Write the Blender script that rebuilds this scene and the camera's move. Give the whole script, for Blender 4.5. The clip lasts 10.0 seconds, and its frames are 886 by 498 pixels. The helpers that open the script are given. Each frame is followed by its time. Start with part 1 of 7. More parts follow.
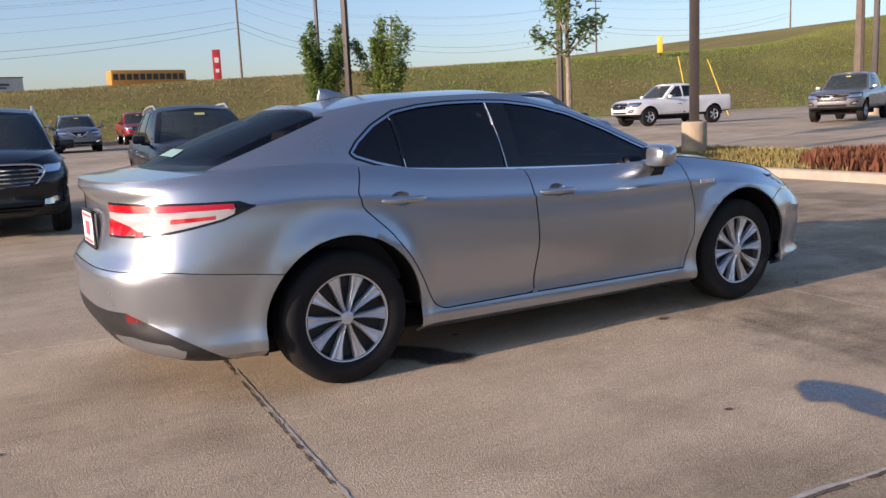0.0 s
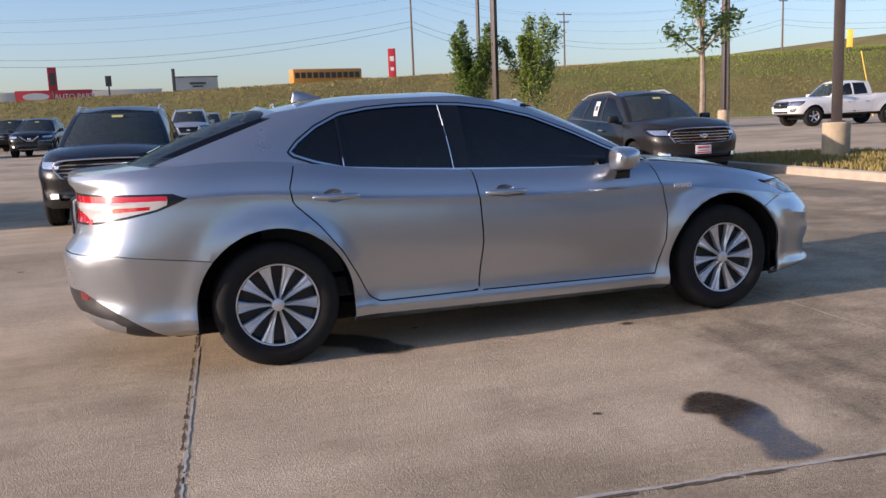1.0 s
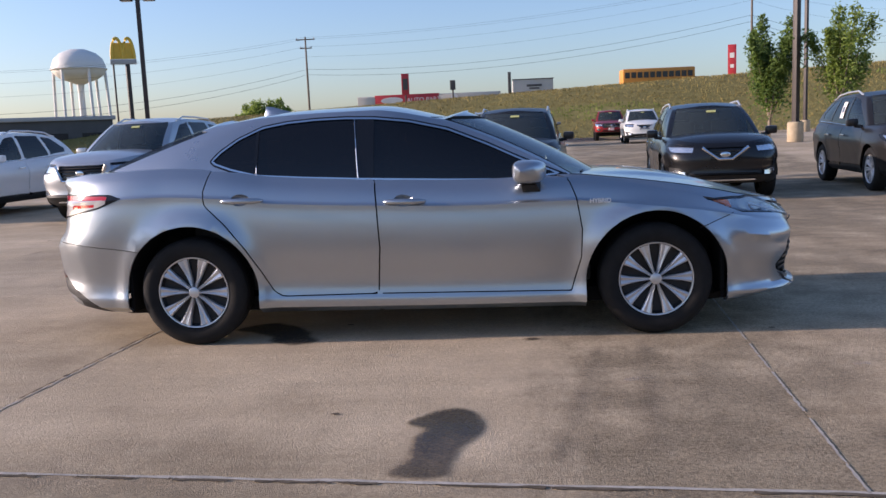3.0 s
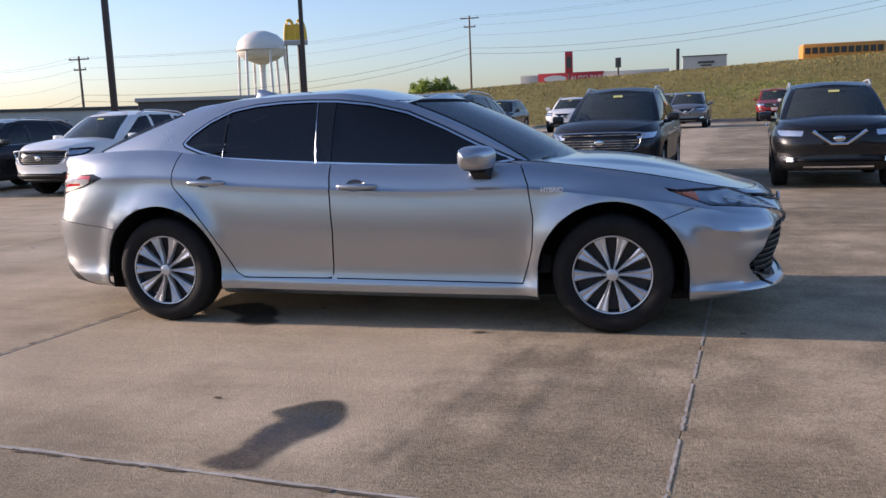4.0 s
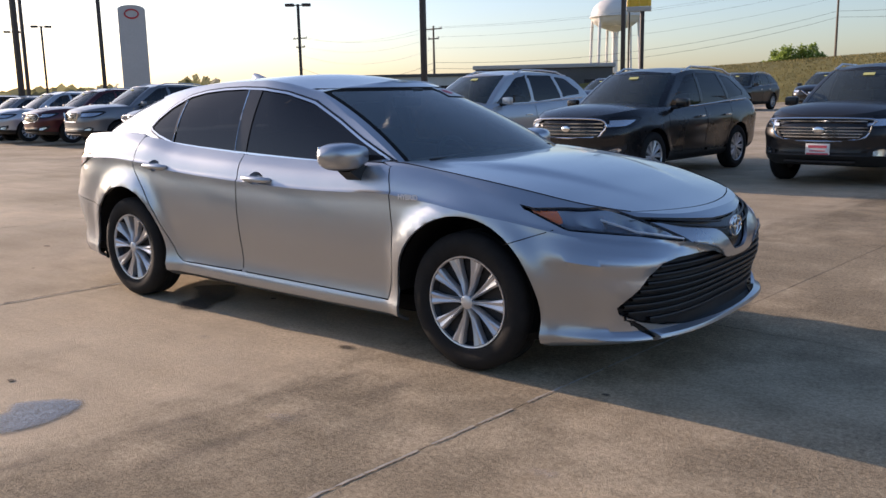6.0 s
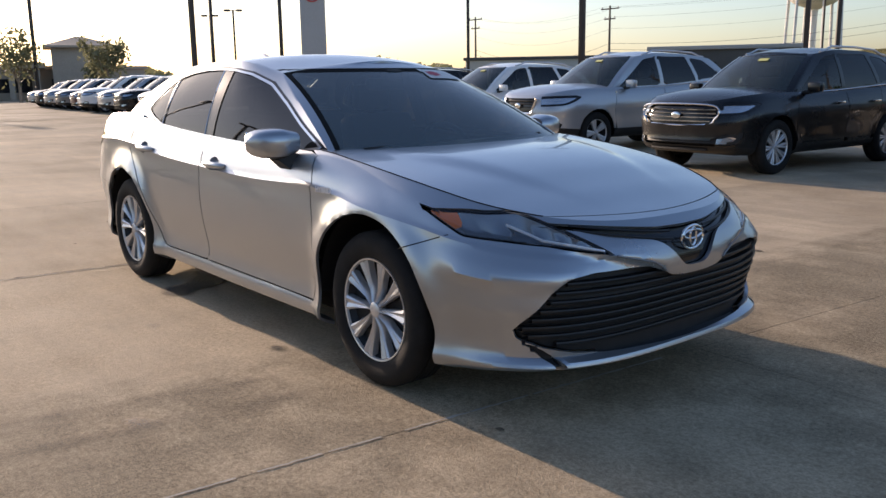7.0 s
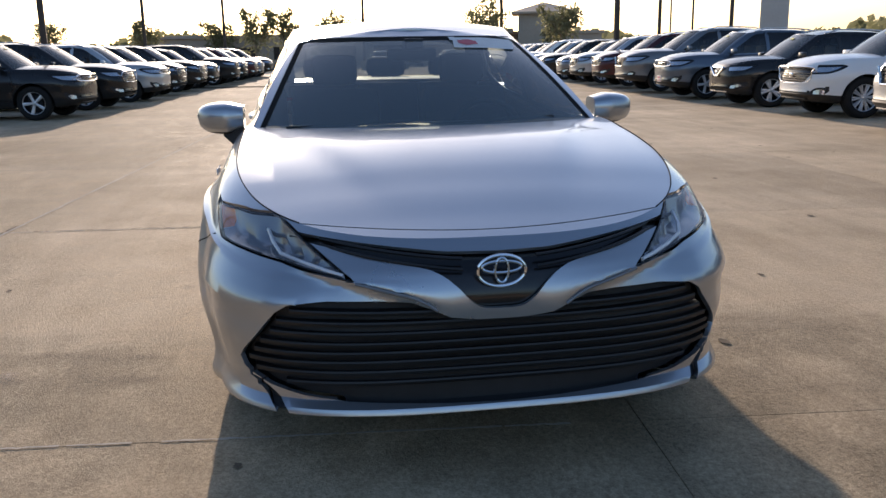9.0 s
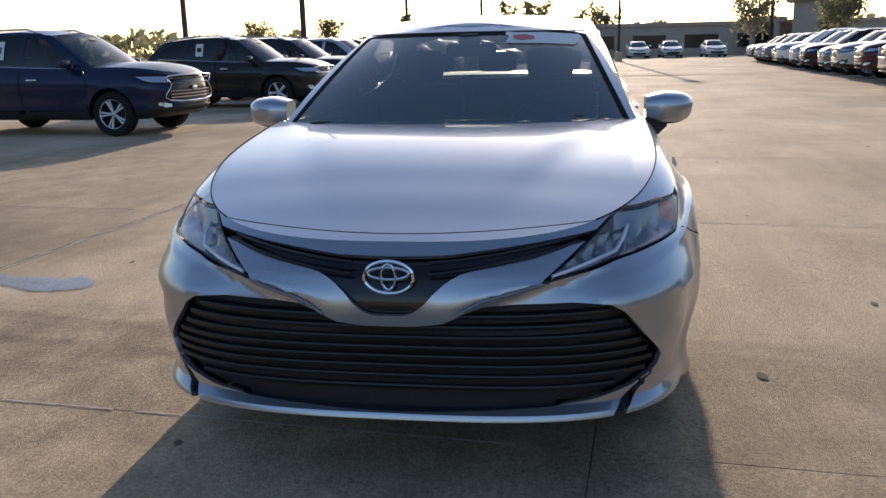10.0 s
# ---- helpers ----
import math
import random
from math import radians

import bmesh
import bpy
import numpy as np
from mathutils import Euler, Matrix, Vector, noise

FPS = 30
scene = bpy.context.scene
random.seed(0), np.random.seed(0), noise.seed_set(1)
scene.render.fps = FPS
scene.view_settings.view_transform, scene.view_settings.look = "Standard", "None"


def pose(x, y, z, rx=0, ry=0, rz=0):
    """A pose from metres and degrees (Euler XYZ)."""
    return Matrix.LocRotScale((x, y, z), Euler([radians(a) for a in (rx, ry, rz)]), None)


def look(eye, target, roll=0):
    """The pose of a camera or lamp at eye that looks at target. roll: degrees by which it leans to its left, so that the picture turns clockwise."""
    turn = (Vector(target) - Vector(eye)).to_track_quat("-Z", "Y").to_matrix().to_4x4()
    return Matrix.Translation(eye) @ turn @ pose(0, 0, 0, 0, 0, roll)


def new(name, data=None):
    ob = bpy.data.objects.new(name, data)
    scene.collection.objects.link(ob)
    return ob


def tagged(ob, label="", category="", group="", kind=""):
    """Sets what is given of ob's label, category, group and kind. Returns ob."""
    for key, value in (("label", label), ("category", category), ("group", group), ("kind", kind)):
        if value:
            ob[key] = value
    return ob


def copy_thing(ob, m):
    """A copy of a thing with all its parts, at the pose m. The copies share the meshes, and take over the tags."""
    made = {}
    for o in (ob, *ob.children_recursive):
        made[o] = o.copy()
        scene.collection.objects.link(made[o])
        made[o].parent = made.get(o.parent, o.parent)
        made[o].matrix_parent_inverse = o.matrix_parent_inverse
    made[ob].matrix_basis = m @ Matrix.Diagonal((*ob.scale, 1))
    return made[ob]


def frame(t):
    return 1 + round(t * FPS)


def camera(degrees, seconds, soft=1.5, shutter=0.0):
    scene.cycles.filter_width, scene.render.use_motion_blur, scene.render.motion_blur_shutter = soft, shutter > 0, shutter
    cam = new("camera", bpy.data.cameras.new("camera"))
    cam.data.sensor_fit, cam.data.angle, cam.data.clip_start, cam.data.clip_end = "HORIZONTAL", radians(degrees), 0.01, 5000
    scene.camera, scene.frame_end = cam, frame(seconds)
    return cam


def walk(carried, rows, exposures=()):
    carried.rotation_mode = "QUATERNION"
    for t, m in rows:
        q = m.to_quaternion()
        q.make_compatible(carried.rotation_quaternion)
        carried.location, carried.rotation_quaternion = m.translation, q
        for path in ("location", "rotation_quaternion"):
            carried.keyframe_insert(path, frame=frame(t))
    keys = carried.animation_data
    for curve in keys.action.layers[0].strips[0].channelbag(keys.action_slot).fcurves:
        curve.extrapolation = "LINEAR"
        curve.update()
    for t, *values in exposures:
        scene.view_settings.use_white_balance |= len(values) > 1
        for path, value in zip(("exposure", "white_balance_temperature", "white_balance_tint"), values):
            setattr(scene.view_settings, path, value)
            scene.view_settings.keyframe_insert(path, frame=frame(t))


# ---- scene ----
cam = camera(55.1, 10.0)
PATH = [
    (0, (-3.076, -4.638, 1.309), (-2.07, -2.938, 0.994), -2.6),
    (0.5, (-2.565, -5.026, 1.301), (-1.747, -3.227, 0.991), -2.4),
    (1, (-2.006, -5.349, 1.281), (-1.366, -3.479, 0.977), -2.3),
    (1.5, (-1.419, -5.678, 1.272), (-0.962, -3.753, 0.978), -2.1),
    (2, (-0.801, -5.839, 1.253), (-0.533, -3.876, 0.979), -1.9),
    (2.5, (-0.161, -5.968, 1.246), (-0.1, -3.987, 0.976), -2.1),
    (3.8, (1.515, -5.706, 1.267), (1.068, -3.779, 0.973), -2.4),
    (4, (1.741, -5.595, 1.234), (1.217, -3.689, 0.929), -2.2),
    (4.5, (2.311, -5.273, 1.254), (1.594, -3.431, 0.951), -1.9),
    (5, (2.878, -4.927, 1.273), (1.974, -3.169, 0.971), -1.8),
    (5.5, (3.346, -4.472, 1.28), (2.258, -2.827, 0.95), -1.7),
    (6, (3.772, -3.984, 1.297), (2.54, -2.448, 0.942), -1.2),
    (6.2, (3.883, -3.766, 1.265), (2.599, -2.278, 0.9), -0.9),
    (7.3, (4.385, -2.478, 1.285), (2.789, -1.343, 0.88), -0.7),
    (7.5, (4.429, -2.225, 1.264), (2.785, -1.166, 0.843), -0.5),
    (8, (4.554, -1.644, 1.257), (2.786, -0.816, 0.819), -1.1),
    (8.5, (4.644, -1.076, 1.269), (2.784, -0.496, 0.816), -0.8),
    (9, (4.669, -0.52, 1.279), (2.743, -0.227, 0.826), -1.0),
    (9.5, (4.681, 0.023, 1.289), (2.734, 0.003, 0.829), -0.8),
    (10, (4.587, 0.501, 1.281), (2.664, 0.202, 0.82), -1.3),
]
EXPOSURES = [(0.0, 0.27, 6200, 24), (2.5, 0.27, 5900, 24), (5.0, 0.33, 6170, 23), (7.5, 0.24, 6560, 19), (10.0, 0.24, 6330, 17)]
walk(cam, [(t, look(eye, target, roll)) for t, eye, target, roll in PATH], EXPOSURES)

# ---- light ----
SUN_AZ, SUN_EL = -91.0, 14.0
world = bpy.data.worlds.new("sky")
scene.world = world
world.use_nodes = True
wn = world.node_tree.nodes
sky = wn.new("ShaderNodeTexSky")
sky.sky_type = "NISHITA"
sky.sun_disc = False
sky.sun_elevation = radians(SUN_EL)
sky.sun_rotation = radians(SUN_AZ)
sky.air_density, sky.dust_density, sky.ozone_density = 1.0, 1.25, 2.6
wn["Background"].inputs["Strength"].default_value = 0.168
haze = wn.new("ShaderNodeHueSaturation")
haze.inputs["Saturation"].default_value = 1.0
world.node_tree.links.new(sky.outputs["Color"], haze.inputs["Color"])
world.node_tree.links.new(haze.outputs["Color"], wn["Background"].inputs["Color"])
sun = new("sun", bpy.data.lights.new("sun", "SUN"))
sun.data.energy, sun.data.angle, sun.data.color = 4.9, radians(0.6), (1.0, 0.82, 0.62)
_a, _e = radians(SUN_AZ), radians(SUN_EL)
sun.matrix_world = look((0, 0, 30), (-30 * math.sin(_a) * math.cos(_e), -30 * math.cos(_a) * math.cos(_e), 30 - 30 * math.sin(_e)))


# ---- materials ----
def mat(name, base, rough=0.5, metal=0.0, coat=0.0, spec=0.5):
    m = bpy.data.materials.new(name)
    m.use_nodes = True
    b = m.node_tree.nodes["Principled BSDF"]
    b.inputs["Base Color"].default_value = (*base, 1)
    b.inputs["Roughness"].default_value = rough
    b.inputs["Metallic"].default_value = metal
    b.inputs["Coat Weight"].default_value = coat
    b.inputs["Coat Roughness"].default_value = 0.04
    b.inputs["Specular IOR Level"].default_value = spec
    return m


def node(m, kind, **kw):
    n = m.node_tree.nodes.new(kind)
    for k, v in kw.items():
        if k in n.inputs:
            n.inputs[k].default_value = v
    return n


def wire(m, a, ao, b, bi):
    m.node_tree.links.new(a.outputs[ao], b.inputs[bi])


def coords(m, scale=(1, 1, 1)):
    c = m.node_tree.nodes.new("ShaderNodeTexCoord")
    g = m.node_tree.nodes.new("ShaderNodeMapping")
    g.inputs["Scale"].default_value = scale
    wire(m, c, "Object", g, "Vector")
    return g


def noise_tex(m, src, scale, detail=4.0, rough=0.55):
    n = node(m, "ShaderNodeTexNoise", Scale=scale, Detail=detail, Roughness=rough)
    wire(m, src, "Vector", n, "Vector")
    return n


def ramp(m, src, out, lo, hi, a, b):
    r = m.node_tree.nodes.new("ShaderNodeValToRGB")
    r.color_ramp.elements[0].position, r.color_ramp.elements[1].position = lo, hi
    r.color_ramp.elements[0].color, r.color_ramp.elements[1].color = (*a, 1), (*b, 1)
    wire(m, src, out, r, "Fac")
    return r


def mix(m, a, b, fac, how="MIX"):
    x = m.node_tree.nodes.new("ShaderNodeMixRGB")
    x.blend_type = how
    if isinstance(fac, (int, float)):
        x.inputs["Fac"].default_value = fac
    else:
        wire(m, fac[0], fac[1], x, "Fac")
    for key, v in (("Color1", a), ("Color2", b)):
        if isinstance(v, tuple) and not isinstance(v[0], bpy.types.Node):
            x.inputs[key].default_value = (*v, 1)
        else:
            wire(m, v[0], v[1], x, key)
    return x


def bump(m, src, out, strength, dist):
    n = node(m, "ShaderNodeBump", Strength=strength, Distance=dist)
    wire(m, src, out, n, "Height")
    wire(m, n, "Normal", m.node_tree.nodes["Principled BSDF"], "Normal")
    return n


def paint(name, base, metal=0.6, rough=0.34, coat=0.7):
    """Metallic car paint with a fine flake, a little dust and a clear coat."""
    m = mat(name, base, rough, metal, coat, 0.5 if max(base) > 0.1 else 0.3)
    b = m.node_tree.nodes["Principled BSDF"]
    g = coords(m)
    flake = noise_tex(m, g, 900.0, 1.0)
    dust = noise_tex(m, g, 2.3, 6.0, 0.6)
    lo = tuple(c * 0.95 for c in base)
    hi = tuple(min(1.0, c * 1.05) for c in base)
    col = ramp(m, flake, "Fac", 0.35, 0.65, lo, hi)
    x = mix(m, (col, "Color"), (0.32, 0.28, 0.22), (ramp(m, dust, "Fac", 0.52, 0.85, (0, 0, 0), ((0.07,) * 3 if max(base) > 0.1 else (0.012,) * 3)), "Color"))
    wire(m, x, "Color", b, "Base Color")
    r = ramp(m, dust, "Fac", 0.3, 0.8, (rough, rough, rough), (rough + 0.08,) * 3)
    wire(m, r, "Color", b, "Roughness")
    return m


def plain(name, base, rough=0.6, metal=0.0, scale=6.0, amount=0.25, spec=0.5, bumps=0.0):
    """A surface with mottling at two scales and a slight relief."""
    m = mat(name, base, rough, metal, 0.0, spec)
    b = m.node_tree.nodes["Principled BSDF"]
    g = coords(m)
    n1, n2 = noise_tex(m, g, scale, 5.0), noise_tex(m, g, scale * 14, 3.0)
    a = mix(m, (n1, "Fac"), (n2, "Fac"), 0.4)
    lo, hi = tuple(c * (1 - amount) for c in base), tuple(min(1, c * (1 + amount)) for c in base)
    r = ramp(m, a, "Color", 0.3, 0.7, lo, hi)
    wire(m, r, "Color", b, "Base Color")
    if bumps:
        bump(m, n2, "Fac", 0.5, bumps)
    return m


def glass(name, tint, alpha, rough=0.02, film=(0.012, 0.012, 0.013), gloss=0.94):
    """Thin car glass: a mirror coat over a tinted see-through sheet."""
    m = bpy.data.materials.new(name)
    m.use_nodes = True
    nt = m.node_tree
    nt.nodes.remove(nt.nodes["Principled BSDF"])
    gl = node(m, "ShaderNodeBsdfGlossy", Roughness=rough)
    tr = nt.nodes.new("ShaderNodeBsdfTransparent")
    tr.inputs["Color"].default_value = (*tint, 1)
    dk = nt.nodes.new("ShaderNodeBsdfDiffuse")
    dk.inputs["Color"].default_value = (*film, 1)
    m1 = nt.nodes.new("ShaderNodeMixShader")
    m1.inputs["Fac"].default_value = alpha
    wire(m, tr, "BSDF", m1, 1)
    wire(m, dk, "BSDF", m1, 2)
    lw = node(m, "ShaderNodeLayerWeight", Blend=0.5)
    pw = nt.nodes.new("ShaderNodeMath")
    pw.operation = "POWER"
    pw.inputs[1].default_value = 5.0
    wire(m, lw, "Facing", pw, 0)
    fr = nt.nodes.new("ShaderNodeMath")
    fr.operation = "MULTIPLY_ADD"
    fr.inputs[1].default_value, fr.inputs[2].default_value = gloss, 0.06
    wire(m, pw, "Value", fr, 0)
    m2 = nt.nodes.new("ShaderNodeMixShader")
    wire(m, fr, "Value", m2, "Fac")
    wire(m, m1, "Shader", m2, 1)
    wire(m, gl, "BSDF", m2, 2)
    wire(m, m2, "Shader", nt.nodes["Material Output"], "Surface")
    return m


SILVER = paint("silver_paint", (0.425, 0.455, 0.490), 0.84, 0.27, 0.8)
COLOURS = {
    "silver": paint("silver_grey_paint", (0.50, 0.51, 0.52), 0.6, 0.32),
    "white": paint("white_paint", (0.78, 0.78, 0.76), 0.0, 0.35),
    "black": paint("black_paint", (0.009, 0.009, 0.010), 0.0, 0.25, 0.5),
    "grey": paint("dark_grey_paint", (0.024, 0.023, 0.023), 0.3, 0.34, 0.3),
    "blue": paint("dark_blue_paint", (0.009, 0.016, 0.046), 0.3, 0.3, 0.4),
    "red": paint("red_paint", (0.36, 0.022, 0.026), 0.35, 0.32),
    "maroon": paint("maroon_paint", (0.07, 0.012, 0.016), 0.4, 0.3),
    "mid": paint("mid_grey_paint", (0.20, 0.20, 0.205), 0.6, 0.32),
    "steel": paint("blue_grey_paint", (0.11, 0.135, 0.17), 0.6, 0.32),
}
TINT = glass("tinted_glass", (0.09, 0.08, 0.07), 0.60, 0.02, (0.008, 0.007, 0.0065))
SHIELD = glass("windscreen_glass", (0.58, 0.66, 0.65), 0.30, 0.03, (0.27, 0.34, 0.37))
CLEAR = glass("lamp_cover", (0.92, 0.93, 0.94), 0.0)
PLASTIC = plain("black_plastic", (0.016, 0.016, 0.017), 0.55, 0.0, 20.0, 0.3, 0.4)
GLOSSY = mat("gloss_black", (0.010, 0.010, 0.011), 0.18)
LINER = plain("arch_liner", (0.010, 0.010, 0.010), 0.9, 0.0, 12.0, 0.3, 0.2)
RUBBER = plain("tyre_rubber", (0.014, 0.0135, 0.013), 0.82, 0.0, 16.0, 0.35, 0.3, 0.002)
CHROME = mat("chrome", (0.80, 0.80, 0.80), 0.10, 1.0)
ALLOY = plain("wheel_silver", (0.68, 0.68, 0.68), 0.32, 0.6, 9.0, 0.10)
DARKMETAL = plain("dark_wheel", (0.03, 0.03, 0.032), 0.5, 0.5, 12.0, 0.2)
REFLEX = mat("red_reflector", (0.20, 0.010, 0.014), 0.15, 0.0, 1.0)
REDLENS = mat("red_lens", (0.55, 0.012, 0.018), 0.08, 0.0, 1.0)
WHITELENS = mat("pale_lens", (0.52, 0.49, 0.47), 0.12, 0.0, 1.0)
AMBER = mat("amber_lens", (0.75, 0.17, 0.03), 0.12, 0.0, 1.0)
REFLECTOR = mat("lamp_reflector", (0.75, 0.76, 0.78), 0.16, 0.9)
BOWL = mat("lamp_bowl", (0.27, 0.29, 0.32), 0.18, 0.75)
PLATEWHITE = plain("paper_white", (0.75, 0.73, 0.70), 0.6, 0.0, 30.0, 0.06)
PLATEPINK = plain("plate_red", (0.60, 0.10, 0.13), 0.6, 0.0, 30.0, 0.1)
CLOTH = plain("seat_cloth", (0.045, 0.043, 0.042), 0.9, 0.0, 40.0, 0.2, 0.2)
MIRROR = mat("mirror_glass", (0.85, 0.86, 0.87), 0.02, 1.0)


# ---- mesh helpers ----
def mesh_of(bm, name, material, smooth=True):
    me = bpy.data.meshes.new(name)
    bm.normal_update()
    bm.to_mesh(me)
    bm.free()
    for m in material if isinstance(material, (list, tuple)) else (material,):
        me.materials.append(m)
    if smooth:
        me.polygons.foreach_set("use_smooth", [True] * len(me.polygons))
        me.set_sharp_from_angle(angle=radians(35))
    return me


def part(name, bm, material, parent=None, label="", smooth=True):
    ob = new(name, mesh_of(bm, name, material, smooth))
    if parent:
        ob.parent = parent
    return tagged(ob, label)


def thing(name, label, category, m=None, group=""):
    ob = new(name)
    ob.empty_display_size = 0.2
    if m is not None:
        ob.matrix_basis = m
    return tagged(ob, label, category, group)


def box(bm, x0, x1, y0, y1, z0, z1, bevel=0.0, m=None):
    r = bmesh.ops.create_cube(bm, size=1.0)["verts"]
    bmesh.ops.transform(bm, matrix=Matrix.Translation(((x0 + x1) / 2, (y0 + y1) / 2, (z0 + z1) / 2)) @ Matrix.Diagonal((x1 - x0, y1 - y0, z1 - z0, 1)), verts=r)
    if bevel:
        edges = list({e for v in r for e in v.link_edges})
        r2 = bmesh.ops.bevel(bm, geom=edges, offset=bevel, segments=2, profile=0.6, affect="EDGES")
        r = list({v for f in r2["faces"] for v in f.verts} | {v for v in r if v.is_valid})
    if m is not None:
        bmesh.ops.transform(bm, matrix=m, verts=[v for v in r if v.is_valid])
    return r


def sheet(bm, rows, close=False):
    """Joins rows of points into a grid of faces."""
    vs = [[bm.verts.new(p) for p in r] for r in rows]
    for a, b in zip(vs, vs[1:]):
        n = len(a)
        for i in range(n if close else n - 1):
            j = (i + 1) % n
            try:
                bm.faces.new((a[i], a[j], b[j], b[i]))
            except ValueError:
                pass
    return vs


def tube(bm, pts, r, n=8):
    """A round bar along points; r may be one radius or one for each point."""
    rows = []
    for i, p in enumerate(pts):
        p = Vector(p)
        d = (Vector(pts[min(i + 1, len(pts) - 1)]) - Vector(pts[max(i - 1, 0)])).normalized()
        u = d.cross(Vector((0, 0, 1)) if abs(d.z) < 0.9 else Vector((1, 0, 0))).normalized()
        v = d.cross(u)
        rr = r[i] if isinstance(r, (list, tuple)) else r
        rows.append([p + rr * (u * math.cos(2 * math.pi * k / n) + v * math.sin(2 * math.pi * k / n)) for k in range(n)])
    vs = sheet(bm, rows, True)
    for ring in (vs[0], vs[-1]):
        try:
            bm.faces.new(ring)
        except ValueError:
            pass
    bmesh.ops.recalc_face_normals(bm, faces=bm.faces[:])


def lathe(bm, prof, n=32, m=None):
    """Turns a profile of (radius, y) about the y axis."""
    rows = [[Vector((r * math.cos(2 * math.pi * k / n), y, r * math.sin(2 * math.pi * k / n))) for k in range(n)] for r, y in prof]
    if m is not None:
        rows = [[m @ p for p in r] for r in rows]
    sheet(bm, rows, True)
    bmesh.ops.remove_doubles(bm, verts=bm.verts[:], dist=1e-5)
    bmesh.ops.recalc_face_normals(bm, faces=bm.faces[:])


def curve_at(keys, x):
    """A smooth curve through (x, value) keys, monotone between them."""
    if x <= keys[0][0]:
        return keys[0][1]
    for i in range(len(keys) - 1):
        (x0, a), (x1, b) = keys[i], keys[i + 1]
        if x <= x1:
            h = x1 - x0
            d = (b - a) / h
            s0 = d if i == 0 else (a - keys[i - 1][1]) / (x0 - keys[i - 1][0])
            s1 = d if i + 2 >= len(keys) else (keys[i + 2][1] - b) / (keys[i + 2][0] - x1)
            m0 = 0.0 if s0 * d <= 0 else 2 * s0 * d / (s0 + d)
            m1 = 0.0 if s1 * d <= 0 else 2 * s1 * d / (s1 + d)
            t = (x - x0) / h
            return (2 * t**3 - 3 * t**2 + 1) * a + (t**3 - 2 * t**2 + t) * h * m0 + (3 * t**2 - 2 * t**3) * b + (t**3 - t**2) * h * m1
    return keys[-1][1]


def smooth_poly(pts, n=4):
    """A closed outline rounded a little through its points."""
    out = []
    k = len(pts)
    for i in range(k):
        p0, p1, p2, p3 = (Vector(pts[(i + j) % k]) for j in (-1, 0, 1, 2))
        for q in range(n):
            t = q / n
            out.append(tuple(0.5 * ((2 * p1) + (p2 - p0) * t + (2 * p0 - 5 * p1 + 4 * p2 - p3) * t * t + (3 * p1 - p0 - 3 * p2 + p3) * t**3)))
    return out


def outline(pts):
    """Signed distance to a closed outline, below nought inside."""
    P = np.array(pts, float)
    Q = np.roll(P, -1, 0)

    def f(a, b):
        p = np.array((a, b))
        e, w = Q - P, p - P
        t = np.clip((w * e).sum(1) / np.maximum((e * e).sum(1), 1e-12), 0, 1)
        d = np.sqrt((((w - e * t[:, None]) ** 2).sum(1)).min())
        c = (P[:, 1] <= b) != (Q[:, 1] <= b)
        with np.errstate(divide="ignore", invalid="ignore"):
            xs = P[:, 0] + (b - P[:, 1]) / (Q[:, 1] - P[:, 1]) * (Q[:, 0] - P[:, 0])
        return -d if (np.count_nonzero(c & (a < xs)) % 2) else d

    return f


def isocut(bm, field, level=0.0, faces=None):
    """Cuts the mesh along field = level."""
    fs = list(faces) if faces is not None else bm.faces[:]
    vs = {v for f in fs for v in f.verts}
    val = {v: field(v.co) - level for v in vs}
    for v in vs:
        if abs(val[v]) < 4e-4:
            val[v] = 0.0
    made = {}
    for e in {e for f in fs for e in f.edges}:
        a, b = e.verts
        if a in val and b in val and val[a] * val[b] < 0:
            t = val[a] / (val[a] - val[b])
            _, v = bmesh.utils.edge_split(e, a, t)
            made[v] = True
    cut = set(made) | {v for v in vs if val[v] == 0.0}
    for f in {f for v in made for f in v.link_faces}:
        on = [v for v in f.verts if v in cut]
        if len(on) == 2:
            i, j = (f.verts[:].index(v) for v in on)
            if abs(i - j) not in (1, len(f.verts) - 1):
                bmesh.utils.face_split(f, on[0], on[1])


def take(bm, faces):
    """Moves faces out into a mesh of their own."""
    out = bmesh.new()
    seen = {}
    for f in faces:
        for v in f.verts:
            if v not in seen:
                seen[v] = out.verts.new(v.co)
        out.faces.new([seen[v] for v in f.verts])
    bmesh.ops.delete(bm, geom=list(faces), context="FACES")
    return out


def cut_out(bm, field, gap=0.0, pick=None):
    """Cuts a panel out of a shell, leaving an open joint of the given half width. Returns the panel."""
    def ok(f):
        return pick is None or pick(f.calc_center_median(), f.normal)

    bm.normal_update()
    near = [f for f in bm.faces if ok(f) and field(f.calc_center_median()) < 0.12]
    isocut(bm, field, gap, near)
    if gap:
        bm.normal_update()
        near = [f for f in bm.faces if ok(f) and field(f.calc_center_median()) < 0.12]
        isocut(bm, field, -gap, near)
    bm.normal_update()
    inner, rim = [], []
    for f in bm.faces:
        c = f.calc_center_median()
        if not ok(f):
            continue
        d = field(c)
        if d < -gap:
            inner.append(f)
        elif gap and d < gap:
            rim.append(f)
    bmesh.ops.delete(bm, geom=rim, context="FACES_ONLY")
    return take(bm, inner)


